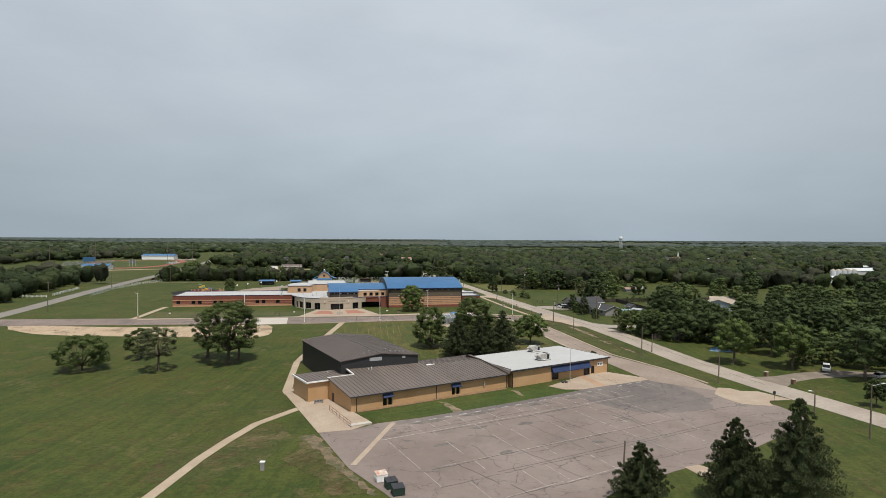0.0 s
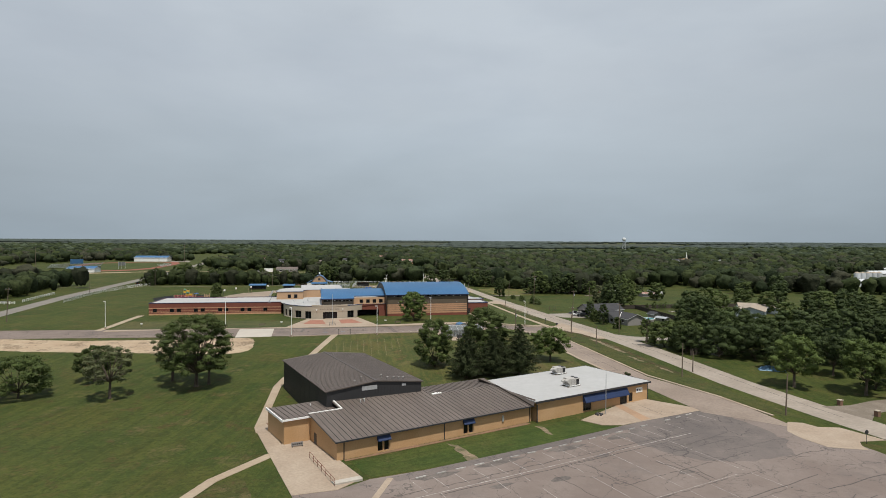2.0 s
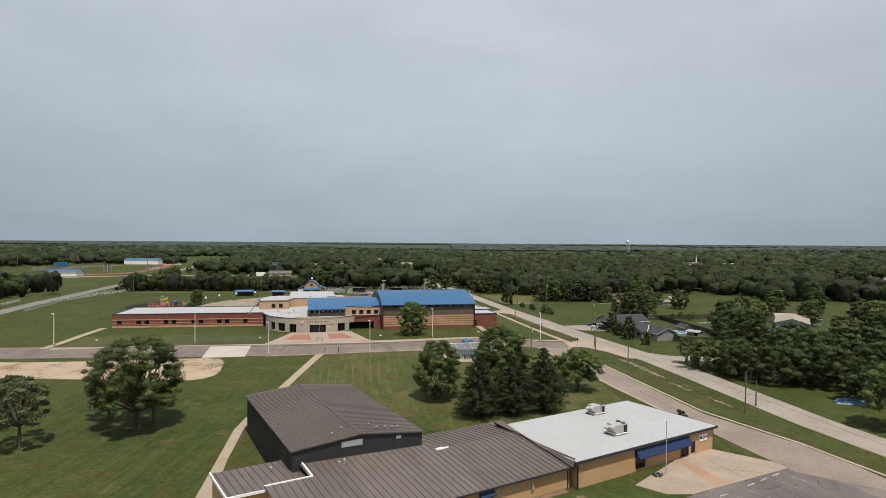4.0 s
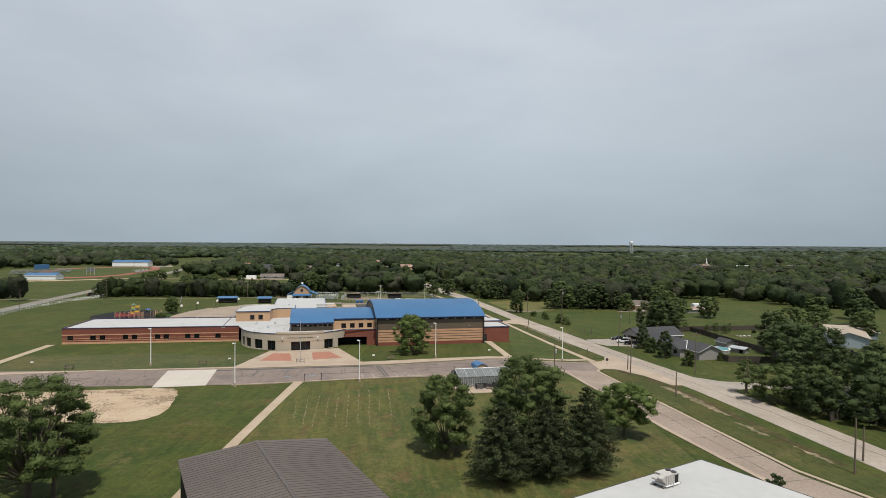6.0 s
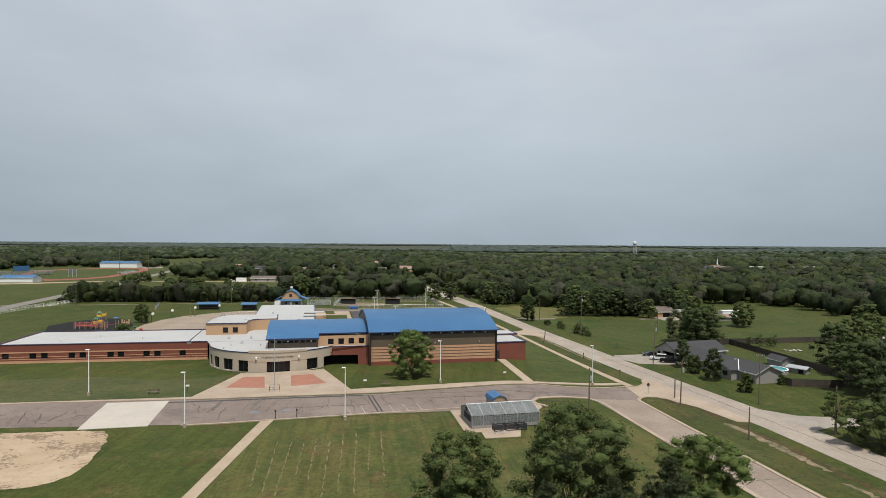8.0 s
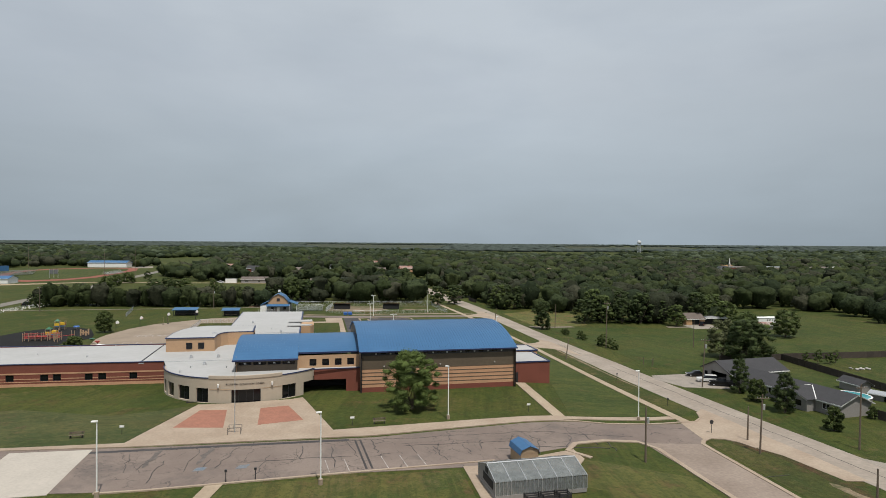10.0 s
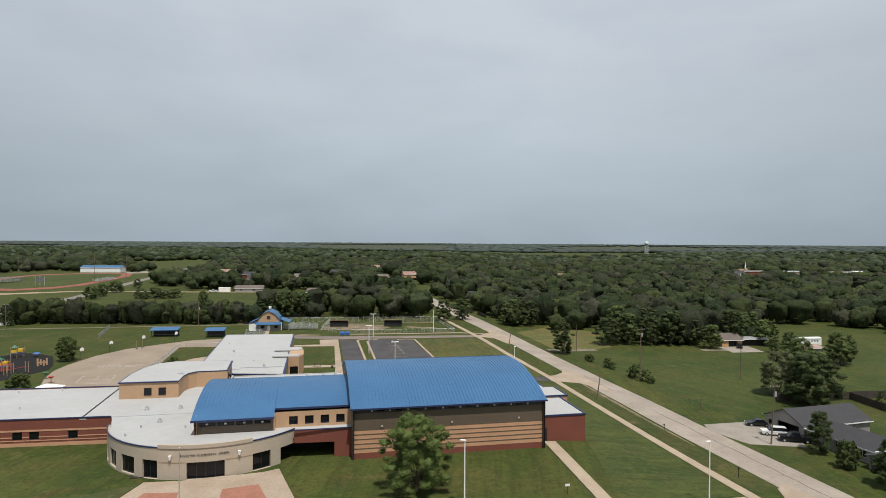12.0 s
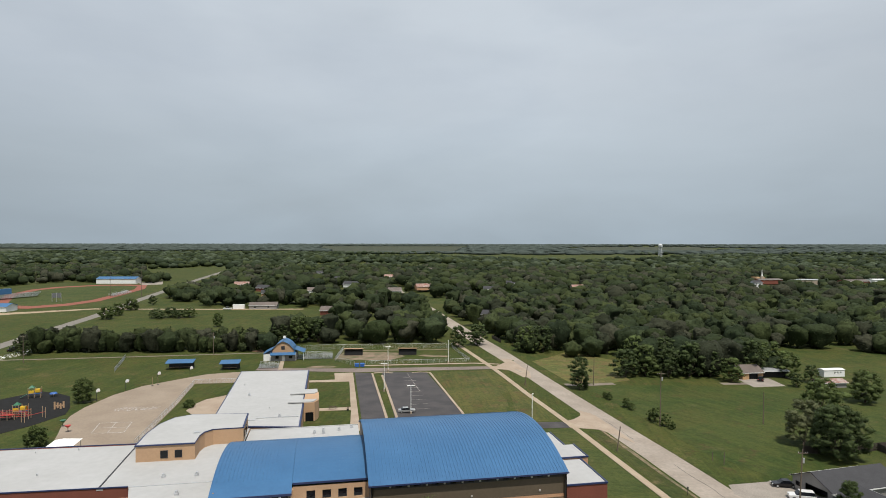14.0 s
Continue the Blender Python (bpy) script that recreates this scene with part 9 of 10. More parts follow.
# ---- single trees ----
def leaf_mesh(name, centres, radii, per, size, material, up=0.0, seed=0, aspect=1.0, rough=0.45, heart=None, flat=0.85):
    """Small leaf sprays scattered over lumps: one quad a spray, facing out of the crown."""
    g = np.random.default_rng(seed)
    n = len(centres) * per
    c = np.repeat(np.asarray(centres, float), per, axis=0)
    r = np.repeat(np.asarray(radii, float), per)
    d = g.standard_normal((n, 3))
    d /= np.linalg.norm(d, axis=1)[:, None]
    p = c + d * (r * g.uniform(0.25, 1.0, n) ** 0.5)[:, None] * np.array([1, 1, flat])
    o = d
    if heart is not None:
        o = p - (np.repeat(np.asarray(heart, float), per, axis=0) if np.ndim(heart) == 2 else np.asarray(heart))
        o /= np.linalg.norm(o, axis=1)[:, None]
        o = o * 0.7 + d * 0.3
    nrm = o * 0.7 + g.standard_normal((n, 3)) * rough + np.array([0, 0, 0.35])
    nrm /= np.linalg.norm(nrm, axis=1)[:, None]
    t = np.cross(nrm, g.standard_normal((n, 3)))
    if up:
        t = d * (1 - up) + np.array([0, 0, up])
    t /= np.linalg.norm(t, axis=1)[:, None]
    b = np.cross(nrm, t)
    b /= np.linalg.norm(b, axis=1)[:, None] + 1e-9
    s = size * g.uniform(0.6, 1.35, n)[:, None]
    q = np.stack([p - t * s - b * s * 0.25 * aspect, p - t * s * 0.1 + b * s * 0.7 * aspect, p + t * s + b * s * 0.2 * aspect, p - b * s * 0.75 * aspect], 1)
    return fast_mesh(name, q.reshape(-1, 3), np.arange(n * 4).reshape(n, 4), material)


def ico(level):
    """Points and faces of a ball, with its underside cut away."""
    bm = bmesh.new()
    bmesh.ops.create_icosphere(bm, subdivisions=level, radius=1)
    v = np.array([p.co[:] for p in bm.verts])
    fc = np.array([[q.index for q in p.verts] for p in bm.faces])
    bm.free()
    fc = fc[v[fc][:, :, 2].max(axis=1) > -0.72]
    used = np.unique(fc)
    back = np.zeros(len(v), int)
    back[used] = np.arange(len(used))
    return v[used], back[fc]


ICO = {k: ico(k) for k in (1, 2, 3, 4)}


def crowns(g, mid, radius, height, drop, level, lumps=14, swell=0.5):
    """Billowing crowns, one for each row of mid: a ball swollen into lumps; its lower half hangs down by drop."""
    bv, bf = ICO[level]
    n, k = len(mid), len(bv)
    d = g.standard_normal((n, lumps, 3))
    d[:, :, 2] = np.abs(d[:, :, 2]) * 0.9 - 0.35
    d /= np.linalg.norm(d, axis=2)[:, :, None]
    size = g.uniform(0.5, 1.0, (n, lumps)) * swell
    wide = g.uniform(0.022, 0.085, (n, lumps))
    out = np.zeros((n, k))
    for j in range(lumps):
        dots = d[:, j] @ bv.T
        out = np.maximum(out, size[:, j, None] * np.exp((dots - 1) / wide[:, j, None]))
    rad = (1 - swell * 0.8 + out) * (1 + 0.14 * swell * g.standard_normal((n, k)))
    v = bv[None] * rad[:, :, None]
    v[:, :, 0] *= (radius * g.uniform(0.85, 1.18, n))[:, None]
    v[:, :, 1] *= (radius * g.uniform(0.85, 1.18, n))[:, None]
    v[:, :, 2] *= np.where(v[:, :, 2] > 0, height[:, None], drop[:, None])
    v += mid[:, None]
    return v, (bf[None] + (np.arange(n) * k)[:, None, None]).reshape(-1, 3)


def broadleaf(label, x, y, h, w, seed, material, base=0.3, lumps=42, per=85, size=0.3, thin=1.0, group="", airy=0.0, name="tree", core=0.0):
    """A tapered trunk with limbs and a crown of leaf sprays: boughs that each carry several small lumps."""
    g = np.random.default_rng(seed)
    u = thing(name, label, "tree", pose(x, y, land(x, y) - 0.1), group)
    bm = bmesh.new()
    tr = 0.026 * h
    fork = h * max(0.04, base)
    rod(bm, (0, 0, 0), (0, 0, fork * 0.12), tr * 1.5, tr * 1.05, 9)
    rod(bm, (0, 0, fork * 0.12), (0.1, 0.05, fork), tr * 1.05, tr * 0.75, 9)
    z0, z1 = h * base, h
    mids, size_of = [], []
    boughs = max(14, lumps // 2)
    for i in range(boughs):
        a = i * 2.4 + g.uniform(-0.4, 0.4)
        zz = (i + 0.5) / boughs
        prof = math.sqrt(max(0.07, 1 - ((zz - 0.42) / 0.61) ** 2))
        rr = w / 2 * prof * g.uniform(0.66, 1.0) * math.sqrt(g.uniform(0.3 + 0.3 * airy, 1))
        rb = w * g.uniform(0.055, 0.135) * (1 - 0.2 * airy) * thin
        c = Vector((math.cos(a) * rr, math.sin(a) * rr, min(z1 - rb * 0.8, max(z0 + rb * 0.4, z0 + (z1 - z0) * (0.05 + 0.88 * zz)))))
        m1 = Vector((c.x * 0.4 + g.uniform(-0.3, 0.3), c.y * 0.4 + g.uniform(-0.3, 0.3), fork + max(0, c.z - fork) * 0.4))
        if i % (3 if core else 2) == 0:       # few limbs can be seen inside a crown
            limb = tr * (0.55 if core else 1.0)
            rod(bm, (0.1, 0.05, fork * 0.92), m1, limb * 0.45, limb * 0.27, 6)
            rod(bm, m1, c, limb * 0.27, limb * 0.08, 5)
        mids.append(c[:])
        size_of.append(rb)
    part("trunk", bm, M_BARK, u)
    if core:
        mids.append((0, 0, h * (base + (1 - base) * 0.45)))
        size_of.append(min(w, h * (1 - base)) * 0.5 * core * 0.86)
    mids, size_of = np.array(mids), np.array(size_of)
    v, fc = crowns(g, mids, size_of, size_of * (0.8 - 0.25 * airy), size_of * (0.62 - 0.25 * airy), 2, 9, 0.6)
    inner = new("inner_crown", fast_mesh("inner_crown", v.reshape(-1, 3), fc, material, True))
    inner.parent = u
    at, k = v.reshape(-1, 3), v.shape[1]
    each = max(1, round(per * lumps / len(at)))
    ob = new("crown", leaf_mesh("crown", at, np.repeat(np.minimum(size_of, w * 0.14) * 0.5 + 0.06, k), each, size, material, seed=seed, heart=np.repeat(mids, k, axis=0), flat=0.8, rough=0.45))
    ob.parent = u
    return u


def conifer(label, x, y, h, w, seed, per=70, size=0.34, base=0.05, group="", full=1.0, tuft=1.0, blunt=1.12, lift=0.55, layer=0.85):
    """A pine: whorls of upturned tufts on a cone."""
    g = np.random.default_rng(seed)
    u = thing("conifer", label, "tree", pose(x, y, land(x, y) - 0.1), group)
    bm = bmesh.new()
    rod(bm, (0, 0, 0), (0, 0, h * 0.96), 0.02 * h, 0.02, 8)
    cs, rs = [], []
    z = h * base + 0.3
    while z < h * 0.97:
        f = (h - z) / (h * (1 - base))
        reach = w / 2 * min(1.0, blunt * f ** 0.8) * full
        n = max(4, int(11 * f + 3))
        off = g.uniform(0, 6)
        for i in range(n):
            a = off + i * 6.283 / n + g.uniform(-0.3, 0.3)
            k = g.uniform(0.68, 1.2)
            for t in ((0.35, 0.6, 0.8, 1.0) if f > 0.3 else (0.5, 1.0)):
                rr = reach * t * k
                cs.append((math.cos(a) * rr, math.sin(a) * rr, z + 0.25 * rr + g.uniform(-0.25, 0.25)))
                rs.append(max(0.26, h * 0.034 * (0.6 + f)) * tuft)
            rod(bm, (0, 0, z - 0.2), (math.cos(a) * reach * 0.9, math.sin(a) * reach * 0.9, z + 0.2 * reach), 0.05, 0.02, 4)
        z += h * 0.052
    cs.append((0, 0, h * 0.97)), rs.append(0.3)
    part("trunk", bm, M_BARK, u)
    bm = bmesh.new()
    rod(bm, (0, 0, h * base + 0.5), (0, 0, h * 0.3), w * 0.2 * full, w * 0.24 * full, 14)
    rod(bm, (0, 0, h * 0.3), (0, 0, h * 0.86), w * 0.24 * full, 0.1, 14)
    part("inner_crown", bm, M_NEEDLE, u)
    ob = new("crown", leaf_mesh("crown", cs, rs, per, size, M_NEEDLE, up=lift, seed=seed, aspect=0.42, rough=0.6, heart=(0, 0, h * 0.3), flat=layer))
    ob.parent = u
    return u


# lawn trees
broadleaf("round-headed dark green tree alone on the lawn", -91.0, 153.2, 9.4, 14.0, 1, M_LEAF, 0.15, 110, 170, 0.15, airy=0.8)
broadleaf("spreading green tree on the lawn", -82.4, 166.2, 8.6, 10.0, 2, M_LEAF, 0.22, 90, 150, 0.15, airy=0.9)
broadleaf("thin-leaved grey-green tree on the lawn", -71.8, 153.4, 11.4, 11.6, 3, M_LEAF_PALE, 0.34, 90, 85, 0.13, 1.0, airy=1.0)
broadleaf("sparse tree beside a taller one on the lawn", -64.6, 167.0, 13.0, 9.5, 4, M_LEAF_PALE, 0.28, 80, 110, 0.13, airy=1.0)
broadleaf("tall wide-crowned tree on the lawn", -57.4, 162.8, 17.0, 18.0, 5, M_LEAF, 0.2, 190, 270, 0.1, 0.86, airy=0.9)
broadleaf("slim pale-trunked tree beside a wide one on the lawn", -55.2, 164.6, 12.5, 9.0, 25, M_LEAF, 0.28, 70, 150, 0.135, airy=1.0)
broadleaf("dense round tree before the gym", -12.9, 257.0, 11.4, 11.2, 6, M_LEAF_BRIGHT, 0.06, 190, 210, 0.085, 0.9, core=0.78)
# group behind the low building
broadleaf("open-crowned tree beside the conifers", -3.6, 181.4, 12.8, 10.8, 7, M_LEAF, 0.05, 190, 200, 0.1, 0.9, airy=0.3, core=0.7)
conifer("dark blue-green spruce in a group", 4.2, 170.6, 11.6, 8.4, 8, 66, 0.165, blunt=1.3, lift=0.2, layer=0.5)
broadleaf("broad green tree among the conifers", 9.0, 180.5, 15.9, 14.4, 9, M_LEAF, 0.12, 230, 210, 0.1, 0.85, airy=0.3, core=0.72)
conifer("dark spruce in a group", 10.9, 172.5, 11.2, 7.8, 10, 66, 0.165, blunt=1.3, lift=0.2, layer=0.5)
conifer("dark spruce in a group", 17.2, 174.8, 12.8, 8.4, 11, 66, 0.165, blunt=1.3, lift=0.2, layer=0.5)
broadleaf("bright green tree at the group's edge", 27.6, 191.0, 9.6, 11.4, 12, M_LEAF_BRIGHT, 0.24, 150, 170, 0.1, 0.95, core=0.72)
# pines at the near corner of the car park
conifer("large dark pine beside the car park", 45.2, 76.6, 14.4, 8.9, 13, 100, 0.14, tuft=0.9, blunt=1.14, lift=0.5)
conifer("dark pine beside the car park", 38.1, 78.4, 11.2, 7.5, 14, 96, 0.14, tuft=0.9, blunt=1.16, lift=0.5)
conifer("smaller olive pine beside the car park", 25.9, 78.6, 7.8, 7.0, 15, 84, 0.135, tuft=0.9, blunt=1.16, lift=0.5)
# yard trees east of the road
for i, (x, y, h, w, m_, lab) in enumerate((
        (79.9, 166.3, 12.4, 12.5, M_LEAF_BRIGHT, "tall green yard tree by the road"), (92.0, 159.6, 12.6, 11.5, M_LEAF_BRIGHT, "spreading green yard tree by the drive"), (96.3, 177.7, 10.5, 11.5, M_LEAF_DARK, "green yard tree under taller ones"),
        (103.5, 148.6, 13.5, 14.0, M_LEAF_DARK, "large dark yard tree over a drive"), (89.2, 124.6, 6.0, 4.6, M_LEAF_DARK, "small dark green yard tree"), (77.5, 199.5, 9.6, 13.5, M_LEAF_DARK, "dark yard tree by a fence"),
        (70.6, 205.5, 8.4, 11.5, M_LEAF_DARK, "dark spreading yard tree over a house"), (86, 196, 10.5, 14, M_LEAF_DARK, "dark yard tree in shade"), (67.2, 214.6, 8.4, 12.0, M_LEAF, "low spreading olive tree at a lane's corner"), (72.6, 209.4, 9.4, 12.5, M_LEAF, "low spreading olive tree by the road"), (91.0, 250.5, 12.8, 14.5, M_LEAF_DARK, "tall dark tree with long boughs by a fence"), (88.4, 240.0, 10.4, 13.5, M_LEAF_DARK, "dark yard tree beside a lane"), (99.0, 261.0, 11.0, 12.0, M_LEAF_DARK, "dark yard tree behind a fence"), (80.5, 219, 16.0, 12, M_LEAF_DARK, "tall dark yard tree in shade"),
        (84, 209, 12.5, 13, M_LEAF_DARK, "dark yard tree in shade"), (91, 204, 12.5, 13, M_LEAF_DARK, "dark yard tree in shade"), (92, 218, 12.5, 13, M_LEAF_DARK, "dark yard tree in shade"), (95, 190, 12.5, 13, M_LEAF_DARK, "dark yard tree in shade"), (86, 183, 10, 10, M_LEAF_DARK, "dark yard tree in shade"),
        (75.8, 323.5, 11.8, 10.6, M_LEAF_PALE, "olive tree at the field's edge"), (31.0, 377.4, 11.6, 8.2, M_LEAF_DARK, "tall dark tree beside the road"), (97, 352.0, 10.5, 13.5, M_LEAF, "wide dark tree in a field"),
        (117.0, 363.5, 10.4, 12.0, M_LEAF, "round dark tree in a field"), (63.6, 252.6, 4.6, 3.4, M_LEAF, "young thin yard tree on grass"), (60.2, 272.8, 5.0, 4.2, M_LEAF, "small yard tree before the house"),
        (-121.8, 348.6, 7.8, 7.0, M_LEAF, "round green tree by the playground"), (-108.6, 309.6, 5.2, 5.6, M_LEAF, "small round tree by the wing"), (-88.0, 344.5, 2.4, 3.4, M_LEAF, "low green shrub by the fence"),
        (-145.4, 508.5, 8.4, 6.0, M_LEAF, "dark cedar alone in a field"), (-226.1, 538.4, 8.5, 11, M_LEAF, "dark cedar by the side road"), (-229.7, 557.1, 8.5, 10, M_LEAF, "dark cedar by the side road"), (-237.6, 588.3, 8.5, 12, M_LEAF, "dark cedar by the side road"))):
    broadleaf(lab, x, y, h, w, 30 + i, m_, 0.26 if i < 5 else 0.06, int(44 + h * 4), 80, 0.17, 1.08, group="yard trees", core=0.74)
broadleaf("very large dark tree behind the house", 78.0, 313.2, 13.0, 13.6, 58, M_LEAF_DARK, 0.05, 210, 75, 0.14, 0.95, core=0.8)
broadleaf("thin young tree beside a pole at the lane", 64.0, 221.6, 8.0, 5.4, 59, M_LEAF, 0.36, 60, 70, 0.12, airy=0.7)
broadleaf("dense dark egg-shaped tree before the house", 60.2, 280.6, 8.0, 5.0, 60, M_LEAF_DARK, 0.03, 80, 160, 0.1, 1.15, core=0.84)
broadleaf("dense dark egg-shaped tree before the house", 61.4, 264.4, 8.4, 4.8, 61, M_LEAF_DARK, 0.03, 80, 160, 0.1, 1.15, core=0.84)
for i, (x, y, s) in enumerate(((38.0, 365.0, 2.6), (37.2, 367.2, 2.2), (41.0, 356.0, 3.2), (41.8, 353.4, 2.4), (44.6, 343.6, 3.0), (45.4, 341.0, 4.4), (46.6, 337.8, 3.6), (47.4, 335.0, 2.2), (33.5, 380, 2.6), (73.0, 262.5, 2.2), (76.0, 260.3, 2.6))):
    broadleaf("rough green shrub along the verge", x, y, s, s * 0.95, 80 + i, M_LEAF, 0.02, 36, 60, 0.12, group="verge shrubs", name="shrub", core=0.66)

for i, (x, y, h) in enumerate(((90.4, 322.5, 3.4), (95.5, 315.0, 3.4), (98.6, 314.4, 4.3), (101.8, 314.2, 3.6), (104.4, 315.8, 3.9))):
    broadleaf("slim young tree planted in the back yard", x, y, h, h * 0.68, 140 + i, M_LEAF, 0.14, 26, 70, 0.13, group="young yard trees", core=0.6)
broadleaf("round dark shrub at the corner of the white-roofed building", 41.9, 168.3, 2.9, 3.1, 99, M_LEAF_DARK, 0.03, 30, 90, 0.12, name="shrub", core=0.7)

# tree kinds for the dense yards east of the road, repeated
KINDS = [broadleaf("dark broadleaf tree in a dense yard", 118 + 9 * i, 196 + 4 * i, 12.5, 12.0, 120 + i, (M_LEAF_DARK, M_LEAF_DARK, M_LEAF, M_LEAF_DARK)[i], 0.06, 80, 24, 0.26, 1.1, group="trees of the wooded yards", core=0.78) for i in range(4)]
random.seed(9)
y = 96
while y < 300:
    x = 96 if y < 190 else 102
    lim = 0.74 * y + 9
    while x < lim:
        px_, py_ = x + random.uniform(-3, 3), y + random.uniform(-3, 3)
        clear = (py_ < 172 and px_ < 118 and py_ > 138) or (px_ < 104 and py_ < 222) or (py_ > 250 and px_ < 146 + (py_ - 250) * 0.2) or inside_poly(px_, py_, [(76, 228), (118, 220), (118, 234), (76, 242)]) or (py_ < 138 and px_ < 112)
        if not clear and not inside_poly(px_, py_, [(88, 236), (104, 226), (146, 274), (150, 300), (112, 306), (112, 276)]):
            k = random.uniform(0.65, 1.22)
            copy_thing(random.choice(KINDS), pose(px_, py_, land(px_, py_) - 0.1, 0, 0, random.uniform(0, 360)) @ Matrix.Diagonal((k * random.uniform(0.9, 1.15), k, k * random.uniform(0.85, 1.1), 1)))
        x += 11.5
    y += 11.5
# the same kinds scattered at wood edges and along the left road
for x, y, k in ((88, 391, 0.75), (101, 403, 1.0), (112, 399, 0.85), (107, 384, 0.4), (116, 391, 0.55), (-93, 451, 0.85), (-85, 455, 1.0), (-77, 459, 0.9), (-99, 462, 0.6), (106, 166, 0.85), (98, 165, 0.7), (112, 160, 0.9), (52, 398, 0.95), (60, 400, 1.0), (68, 398, 0.9), (76, 399, 1.05), (84, 400, 0.95), (58, 408, 1.1), (70, 409, 1.1), (82, 410, 1.0), (110, 408, 1.0), (-10, 447, 0.8), (-1.5, 452, 0.9), (20, 440, 1.0), (28, 446, 1.0),
                (-192, 421, 0.5), (-200, 428, 0.5), (-240, 622, 0.6), (160, 352, 1.0), (172, 340, 1.0), (182, 360, 1.1), (150, 335, 0.8), (146, 302, 0.9),
                (101.9, 281, 0.95), (111.5, 288, 1.0), (117.5, 290, 1.05), (80.5, 231.5, 0.72), (96.5, 243, 0.55), (107, 253, 0.42), (110.5, 249, 0.46), (92, 230, 0.75), (103, 236, 0.6), (97, 271, 0.75)):
    copy_thing(random.choice(KINDS), pose(x, y, land(x, y) - 0.1, 0, 0, random.uniform(0, 360)) @ Matrix.Diagonal((k, k, k * random.uniform(0.9, 1.1), 1)))

for x, y, k in ((-199, 545, 0.9), (-192, 549, 1.0), (-185, 546, 0.8), (-180, 550, 0.95), (-195, 541, 0.6)):      # low wide bushes by the far house
    copy_thing(random.choice(KINDS), pose(x, y, land(x, y) - 0.1, 0, 0, random.uniform(0, 360)) @ Matrix.Diagonal((k, k, k * 0.55, 1)))

# ---- woods ----
RNG = np.random.default_rng(7)


def road_gap(x, y, line, w):
    for (x0, y0), (x1, y1) in zip(line, line[1:]):
        dx, dy = x1 - x0, y1 - y0
        t = max(0, min(1, ((x - x0) * dx + (y - y0) * dy) / (dx * dx + dy * dy)))
        if math.hypot(x - x0 - t * dx, y - y0 - t * dy) < w:
            return True
    return False


LEFT_ROAD = [(-130, 60), (-166, 210), (-177, 260), (-199, 345), (-215, 420), (-243, 555), (-272, 665), (-330, 900), (-464, 1490), (-560, 1900)]
OPEN = [
    [(-222, 445), (-262, 590), (-150, 610), (-112, 604), (-105, 520), (-92, 478), (-110, 452)],
    [(-480, 560), (-260, 560), (-300, 700), (-322, 850), (-480, 850)],
    [(-215, 430), (-290, 700), (-520, 640), (-420, 420), (-215, 400)],
    [(-222, 540), (-205, 556), (-236, 622), (-262, 690), (-308, 800), (-330, 800), (-290, 690)],
    [(-390, 900), (-338, 900), (-348, 960), (-405, 1230), (-470, 1290), (-540, 1190)],
    [(118, 372), (112, 440), (150, 456), (190, 445), (170, 370)],
    [(55, 396), (56, 380), (108, 380), (108, 404)],
    [(285, 770), (316, 770), (316, 832), (288, 832)],
    [(295, 816), (464, 816), (520, 909), (327, 909)],
    [(262, 430), (300, 430), (440, 620), (310, 560)],
    [(-42, 630), (-8, 630), (-8, 668), (-42, 668)],
    [(-76, 520), (-60, 505), (-50, 540), (-66, 560)],
    [(-330, 1320), (-50, 1300), (20, 1450), (-280, 1480)],
    [(120, 1550), (420, 1520), (480, 1640), (140, 1680)],
    [(-900, 1250), (-560, 1200), (-520, 1330), (-900, 1400)],
    [(-480, 2500), (-40, 2500), (60, 3900), (-900, 3900)],
    [(-2100, 2250), (-1500, 2250), (-1700, 2900), (-2500, 2900)],
    [(500, 2700), (1100, 2700), (1400, 3800), (700, 3800)],
]


def scatter(y0, y1, spacing, keep, side):
    """Jittered grid of places inside the wedge of land that can be seen."""
    out = []
    y = y0
    while y < y1:
        half = 0.738 * y + side
        x = -half
        while x < half:
            px, py = x + RNG.uniform(-0.7, 0.7) * spacing, y + RNG.uniform(-0.7, 0.7) * spacing
            if keep(px, py):
                out.append((px, py))
            x += spacing
        y += spacing
    return out


CLEARINGS = [(-25, 650, 15), (-90, 526, 20), (-58, 510, 11), (-54, 594, 24), (-128, 831, 10), (-137, 606, 13), (10, 665, 7), (-18, 546, 9), (-80, 608, 7), (299, 803, 17)]      # grass yards between the trees: x, y, width


def near_house(px, py):
    """Clear ground round the town's houses and on their southern side."""
    for x, y, L, c in TOWN:
        k = (y - py) / (y - 170)
        if -0.02 < k < 0.075 and abs(px - (x + (-8 - x) * k)) < L * 0.5 + 2:
            return True
    for x, y, w in CLEARINGS:
        k = (y - py) / (y - 170)
        if -0.03 < k < 0.11 and abs(px - (x + (-8 - x) * k)) < w * 0.5:
            return True
    return False


def mid_keep(px, py):
    if near_house(px, py):
        return False
    if any(inside_poly(px, py, q) for q in OPEN) or road_gap(px, py, ROAD_LINE, 9) or road_gap(px, py, LEFT_ROAD, 11 if py < 600 else 19 if py < 750 else 30):
        return False
    if px < -200 and py < 640 and px > -206 - (py - 345) * 0.28:
        return False
    if py < 600:
        if -205 < px < -95 and py < 460:
            return False
        if -215 < px < -4:           # hedgerow behind the track
            edge = 424 + 0.05 * (px + 200) + (8 if px > -90 else 0)
            return edge + (15 if px > -88 else 0) < py < (446 if px < -95 else 600)
        if px >= -4:                  # woods east of the road
            if px < 62:
                return py > 436
            return py > 402
        return py < 440 or py > 600
    return True


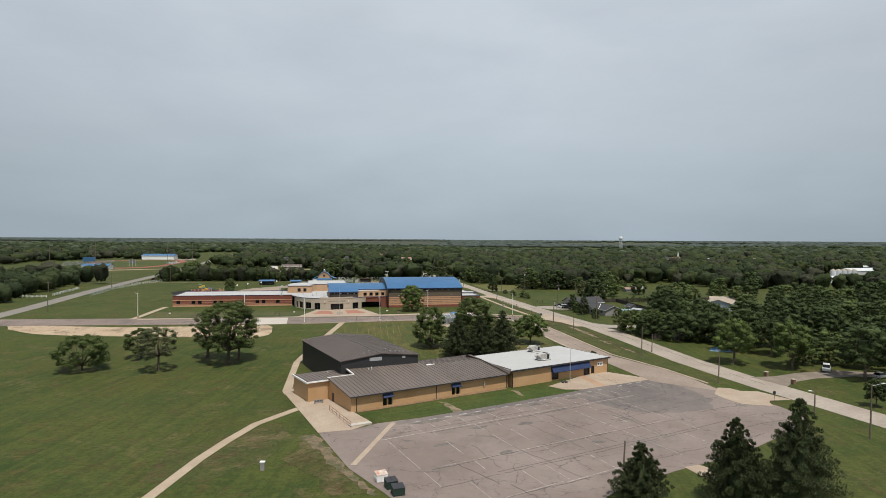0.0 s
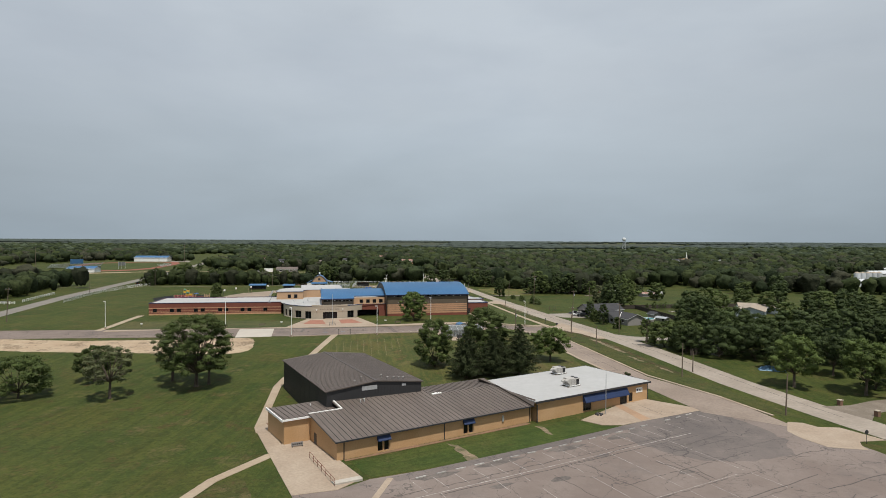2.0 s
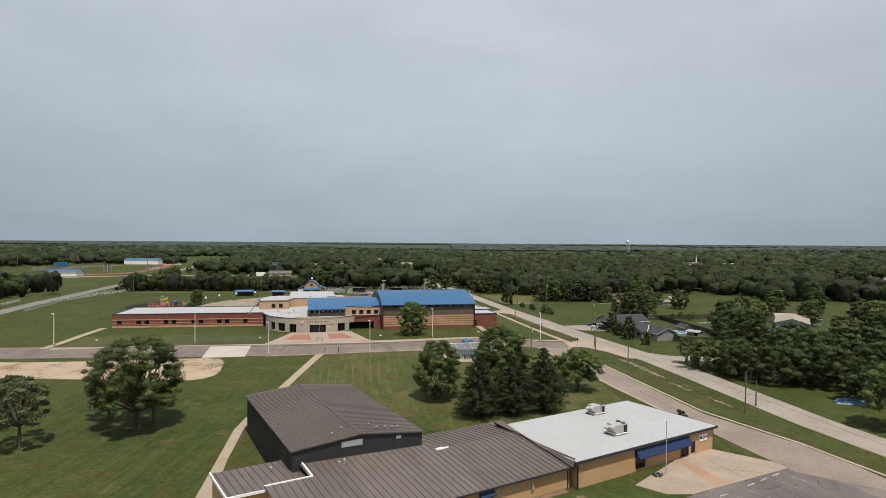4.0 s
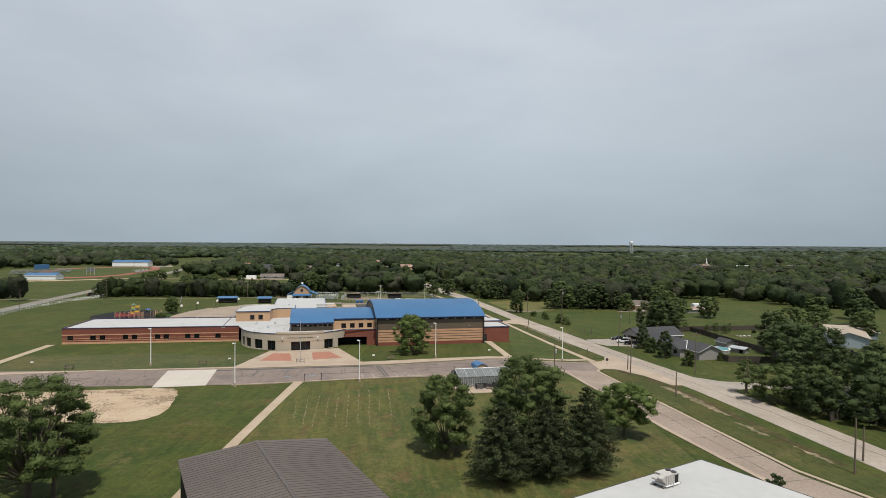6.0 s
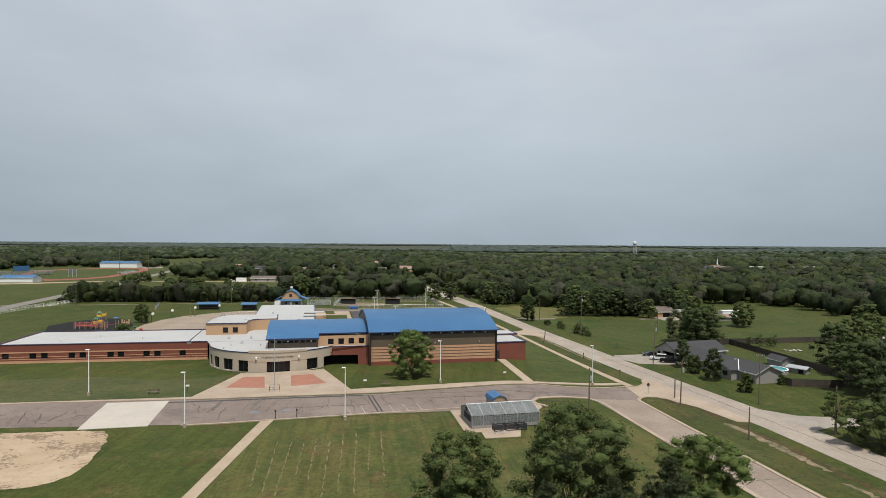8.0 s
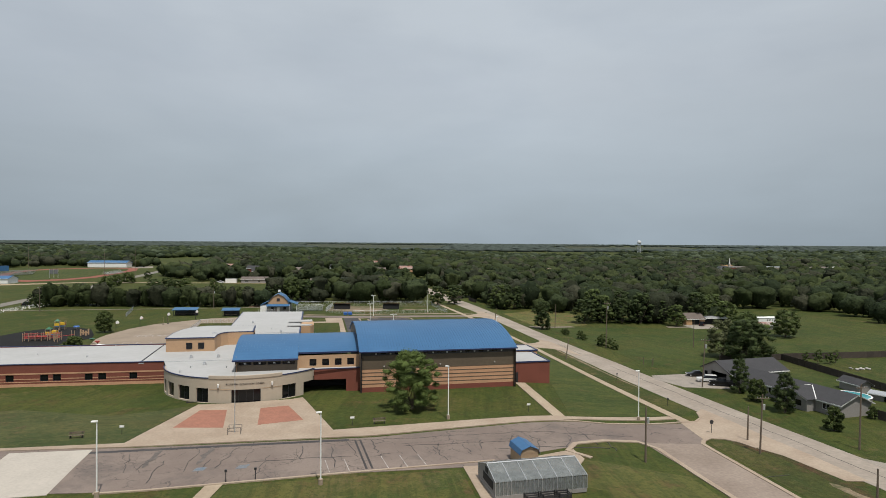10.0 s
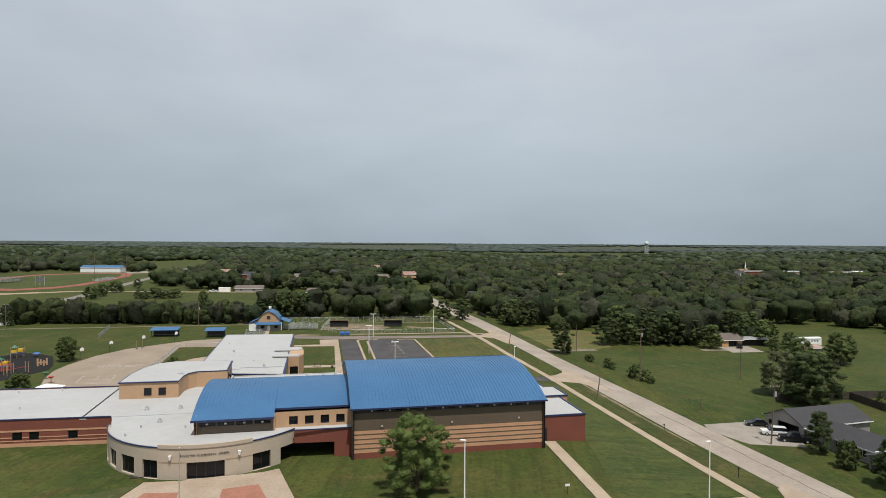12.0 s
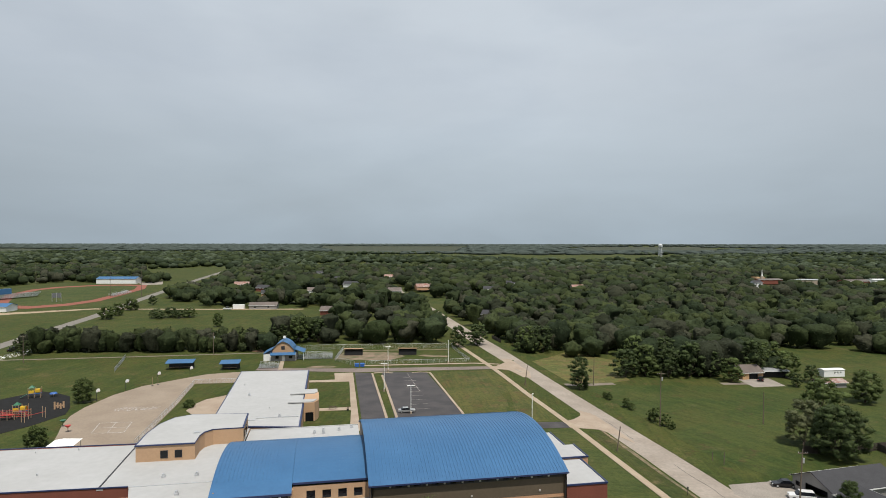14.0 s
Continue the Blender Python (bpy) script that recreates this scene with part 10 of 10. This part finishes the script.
def wood(name, places, h_range, spread, materials, labels, level, sprays=0, spray_size=0.5, swell=0.44):
    """Many trees in one mesh for each kind of green: billowing crowns, ragged with leaf sprays where they are near."""
    pick = RNG.integers(0, len(materials), len(places))
    for k_, (material, label) in enumerate(zip(materials, labels)):
        mine = np.array([p for p, w_ in zip(places, pick) if w_ == k_])
        n = len(mine)
        h = h_range[0] + (h_range[1] - h_range[0]) * RNG.beta(2.2, 2.2, n)
        w = (1.6 + h * RNG.uniform(0.22, 0.46, n)) * spread
        top = np.minimum(w * RNG.uniform(0.6, 1.0, n), h * 0.6)
        ground = np.array([land(x, y) for x, y in mine])
        mid = np.column_stack([mine, ground + h - top])
        v, fc = crowns(RNG, mid, w, top, (h - top) * 1.6, level, 20, swell)
        tagged(new(name, fast_mesh(name, v.reshape(-1, 3), fc, material, True)), label, "woodland", kind="stuff")
        if sprays:
            at = v[np.arange(n)[:, None], RNG.integers(0, v.shape[1], (n, sprays))]
            me = leaf_mesh(name, at.reshape(-1, 3), np.repeat(w * 0.13, sprays), 3, spray_size, material, seed=k_, rough=0.3, heart=np.repeat(mid, sprays, axis=0))
            tagged(new(name, me), label + ", outer leaf sprays", "woodland", kind="stuff")


GREENS = (M_WOODS, M_WOODS_DARK, M_WOODS_LIGHT, M_WOODS_GREY)
WOODS = ("dense green broadleaf woodland", "dark green woodland trees", "yellow-green woodland trees", "grey-green thin woodland trees")
places = scatter(404, 640, 9.2, mid_keep, 15)
wood("woods", [p for p in places if p[1] < 470], (5.5, 16.0), 1.02, GREENS, WOODS, 3, 95, 0.33)
wood("woods", [p for p in places if p[1] >= 470], (5.5, 16.0), 1.02, GREENS, WOODS, 3, 46, 0.4, swell=0.56)
# the hedgerow along the track, and the trees west of the side road
hedge = [(x + RNG.uniform(-1.5, 1.5), 427 + 0.055 * (x + 200) + d + RNG.uniform(-1.5, 1.5)) for x in np.arange(-196, -96, 4.4) for d in (0, 5, 10.5)]
wood("hedgerow", hedge, (3.5, 12.5), 0.72, (M_WOODS, M_WOODS_LIGHT, M_WOODS_LIGHT, M_WOODS_GREY), ("dense green hedgerow beside a track", "light green hedgerow bushes", "yellow-green hedgerow bushes", "grey-green hedgerow bushes"), 3, 190, 0.27)
west = [(x + RNG.uniform(-2.5, 2.5), y + RNG.uniform(-2.5, 2.5)) for x in np.arange(-300, -185, 8.5) for y in np.arange(255, 420, 8.5) if x < -190 - (y - 255) * 0.245 - 9]
wood("roadside_wood", west, (7.0, 13.0), 0.9, GREENS[:2], ("dense green trees west of the side road", "dark trees west of the side road"), 2, 110, 0.32)
places = scatter(640, 1150, 13.0, mid_keep, 15)
TOWNWOODS = ("dense broadleaf woodland round the town", "dark trees round the town", "lighter trees round the town", "grey-green trees round the town")
wood("woods", [p for p in places if p[1] < 800], (5, 16), 1.3, GREENS, TOWNWOODS, 2, 30, 0.6, swell=0.54)
wood("woods", [p for p in places if p[1] >= 800], (5, 16), 1.4, GREENS, TOWNWOODS, 2, 14, 0.8, swell=0.5)


def far_keep(px, py):
    return not any(inside_poly(px, py, q) for q in OPEN) and noise.noise((px * 0.0017, py * 0.0017, 3.1)) > -0.22


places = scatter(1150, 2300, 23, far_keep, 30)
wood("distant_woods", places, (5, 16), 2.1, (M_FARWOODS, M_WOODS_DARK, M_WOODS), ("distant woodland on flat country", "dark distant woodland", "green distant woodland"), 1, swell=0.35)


def farther_keep(px, py):
    return not any(inside_poly(px, py, q) for q in OPEN) and noise.noise((px * 0.0006, py * 0.0016, 7.7)) > -0.42


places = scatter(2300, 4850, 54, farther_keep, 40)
# these belts get their haze from the colour of M_HORIZONWOODS
wood("distant_woods", places, (7, 10), 7.0, (M_HORIZONWOODS, M_HORIZONWOODS), ("far woodland on the horizon, haze put in its colour", "far woodland in wide belts"), 1, swell=0.15)
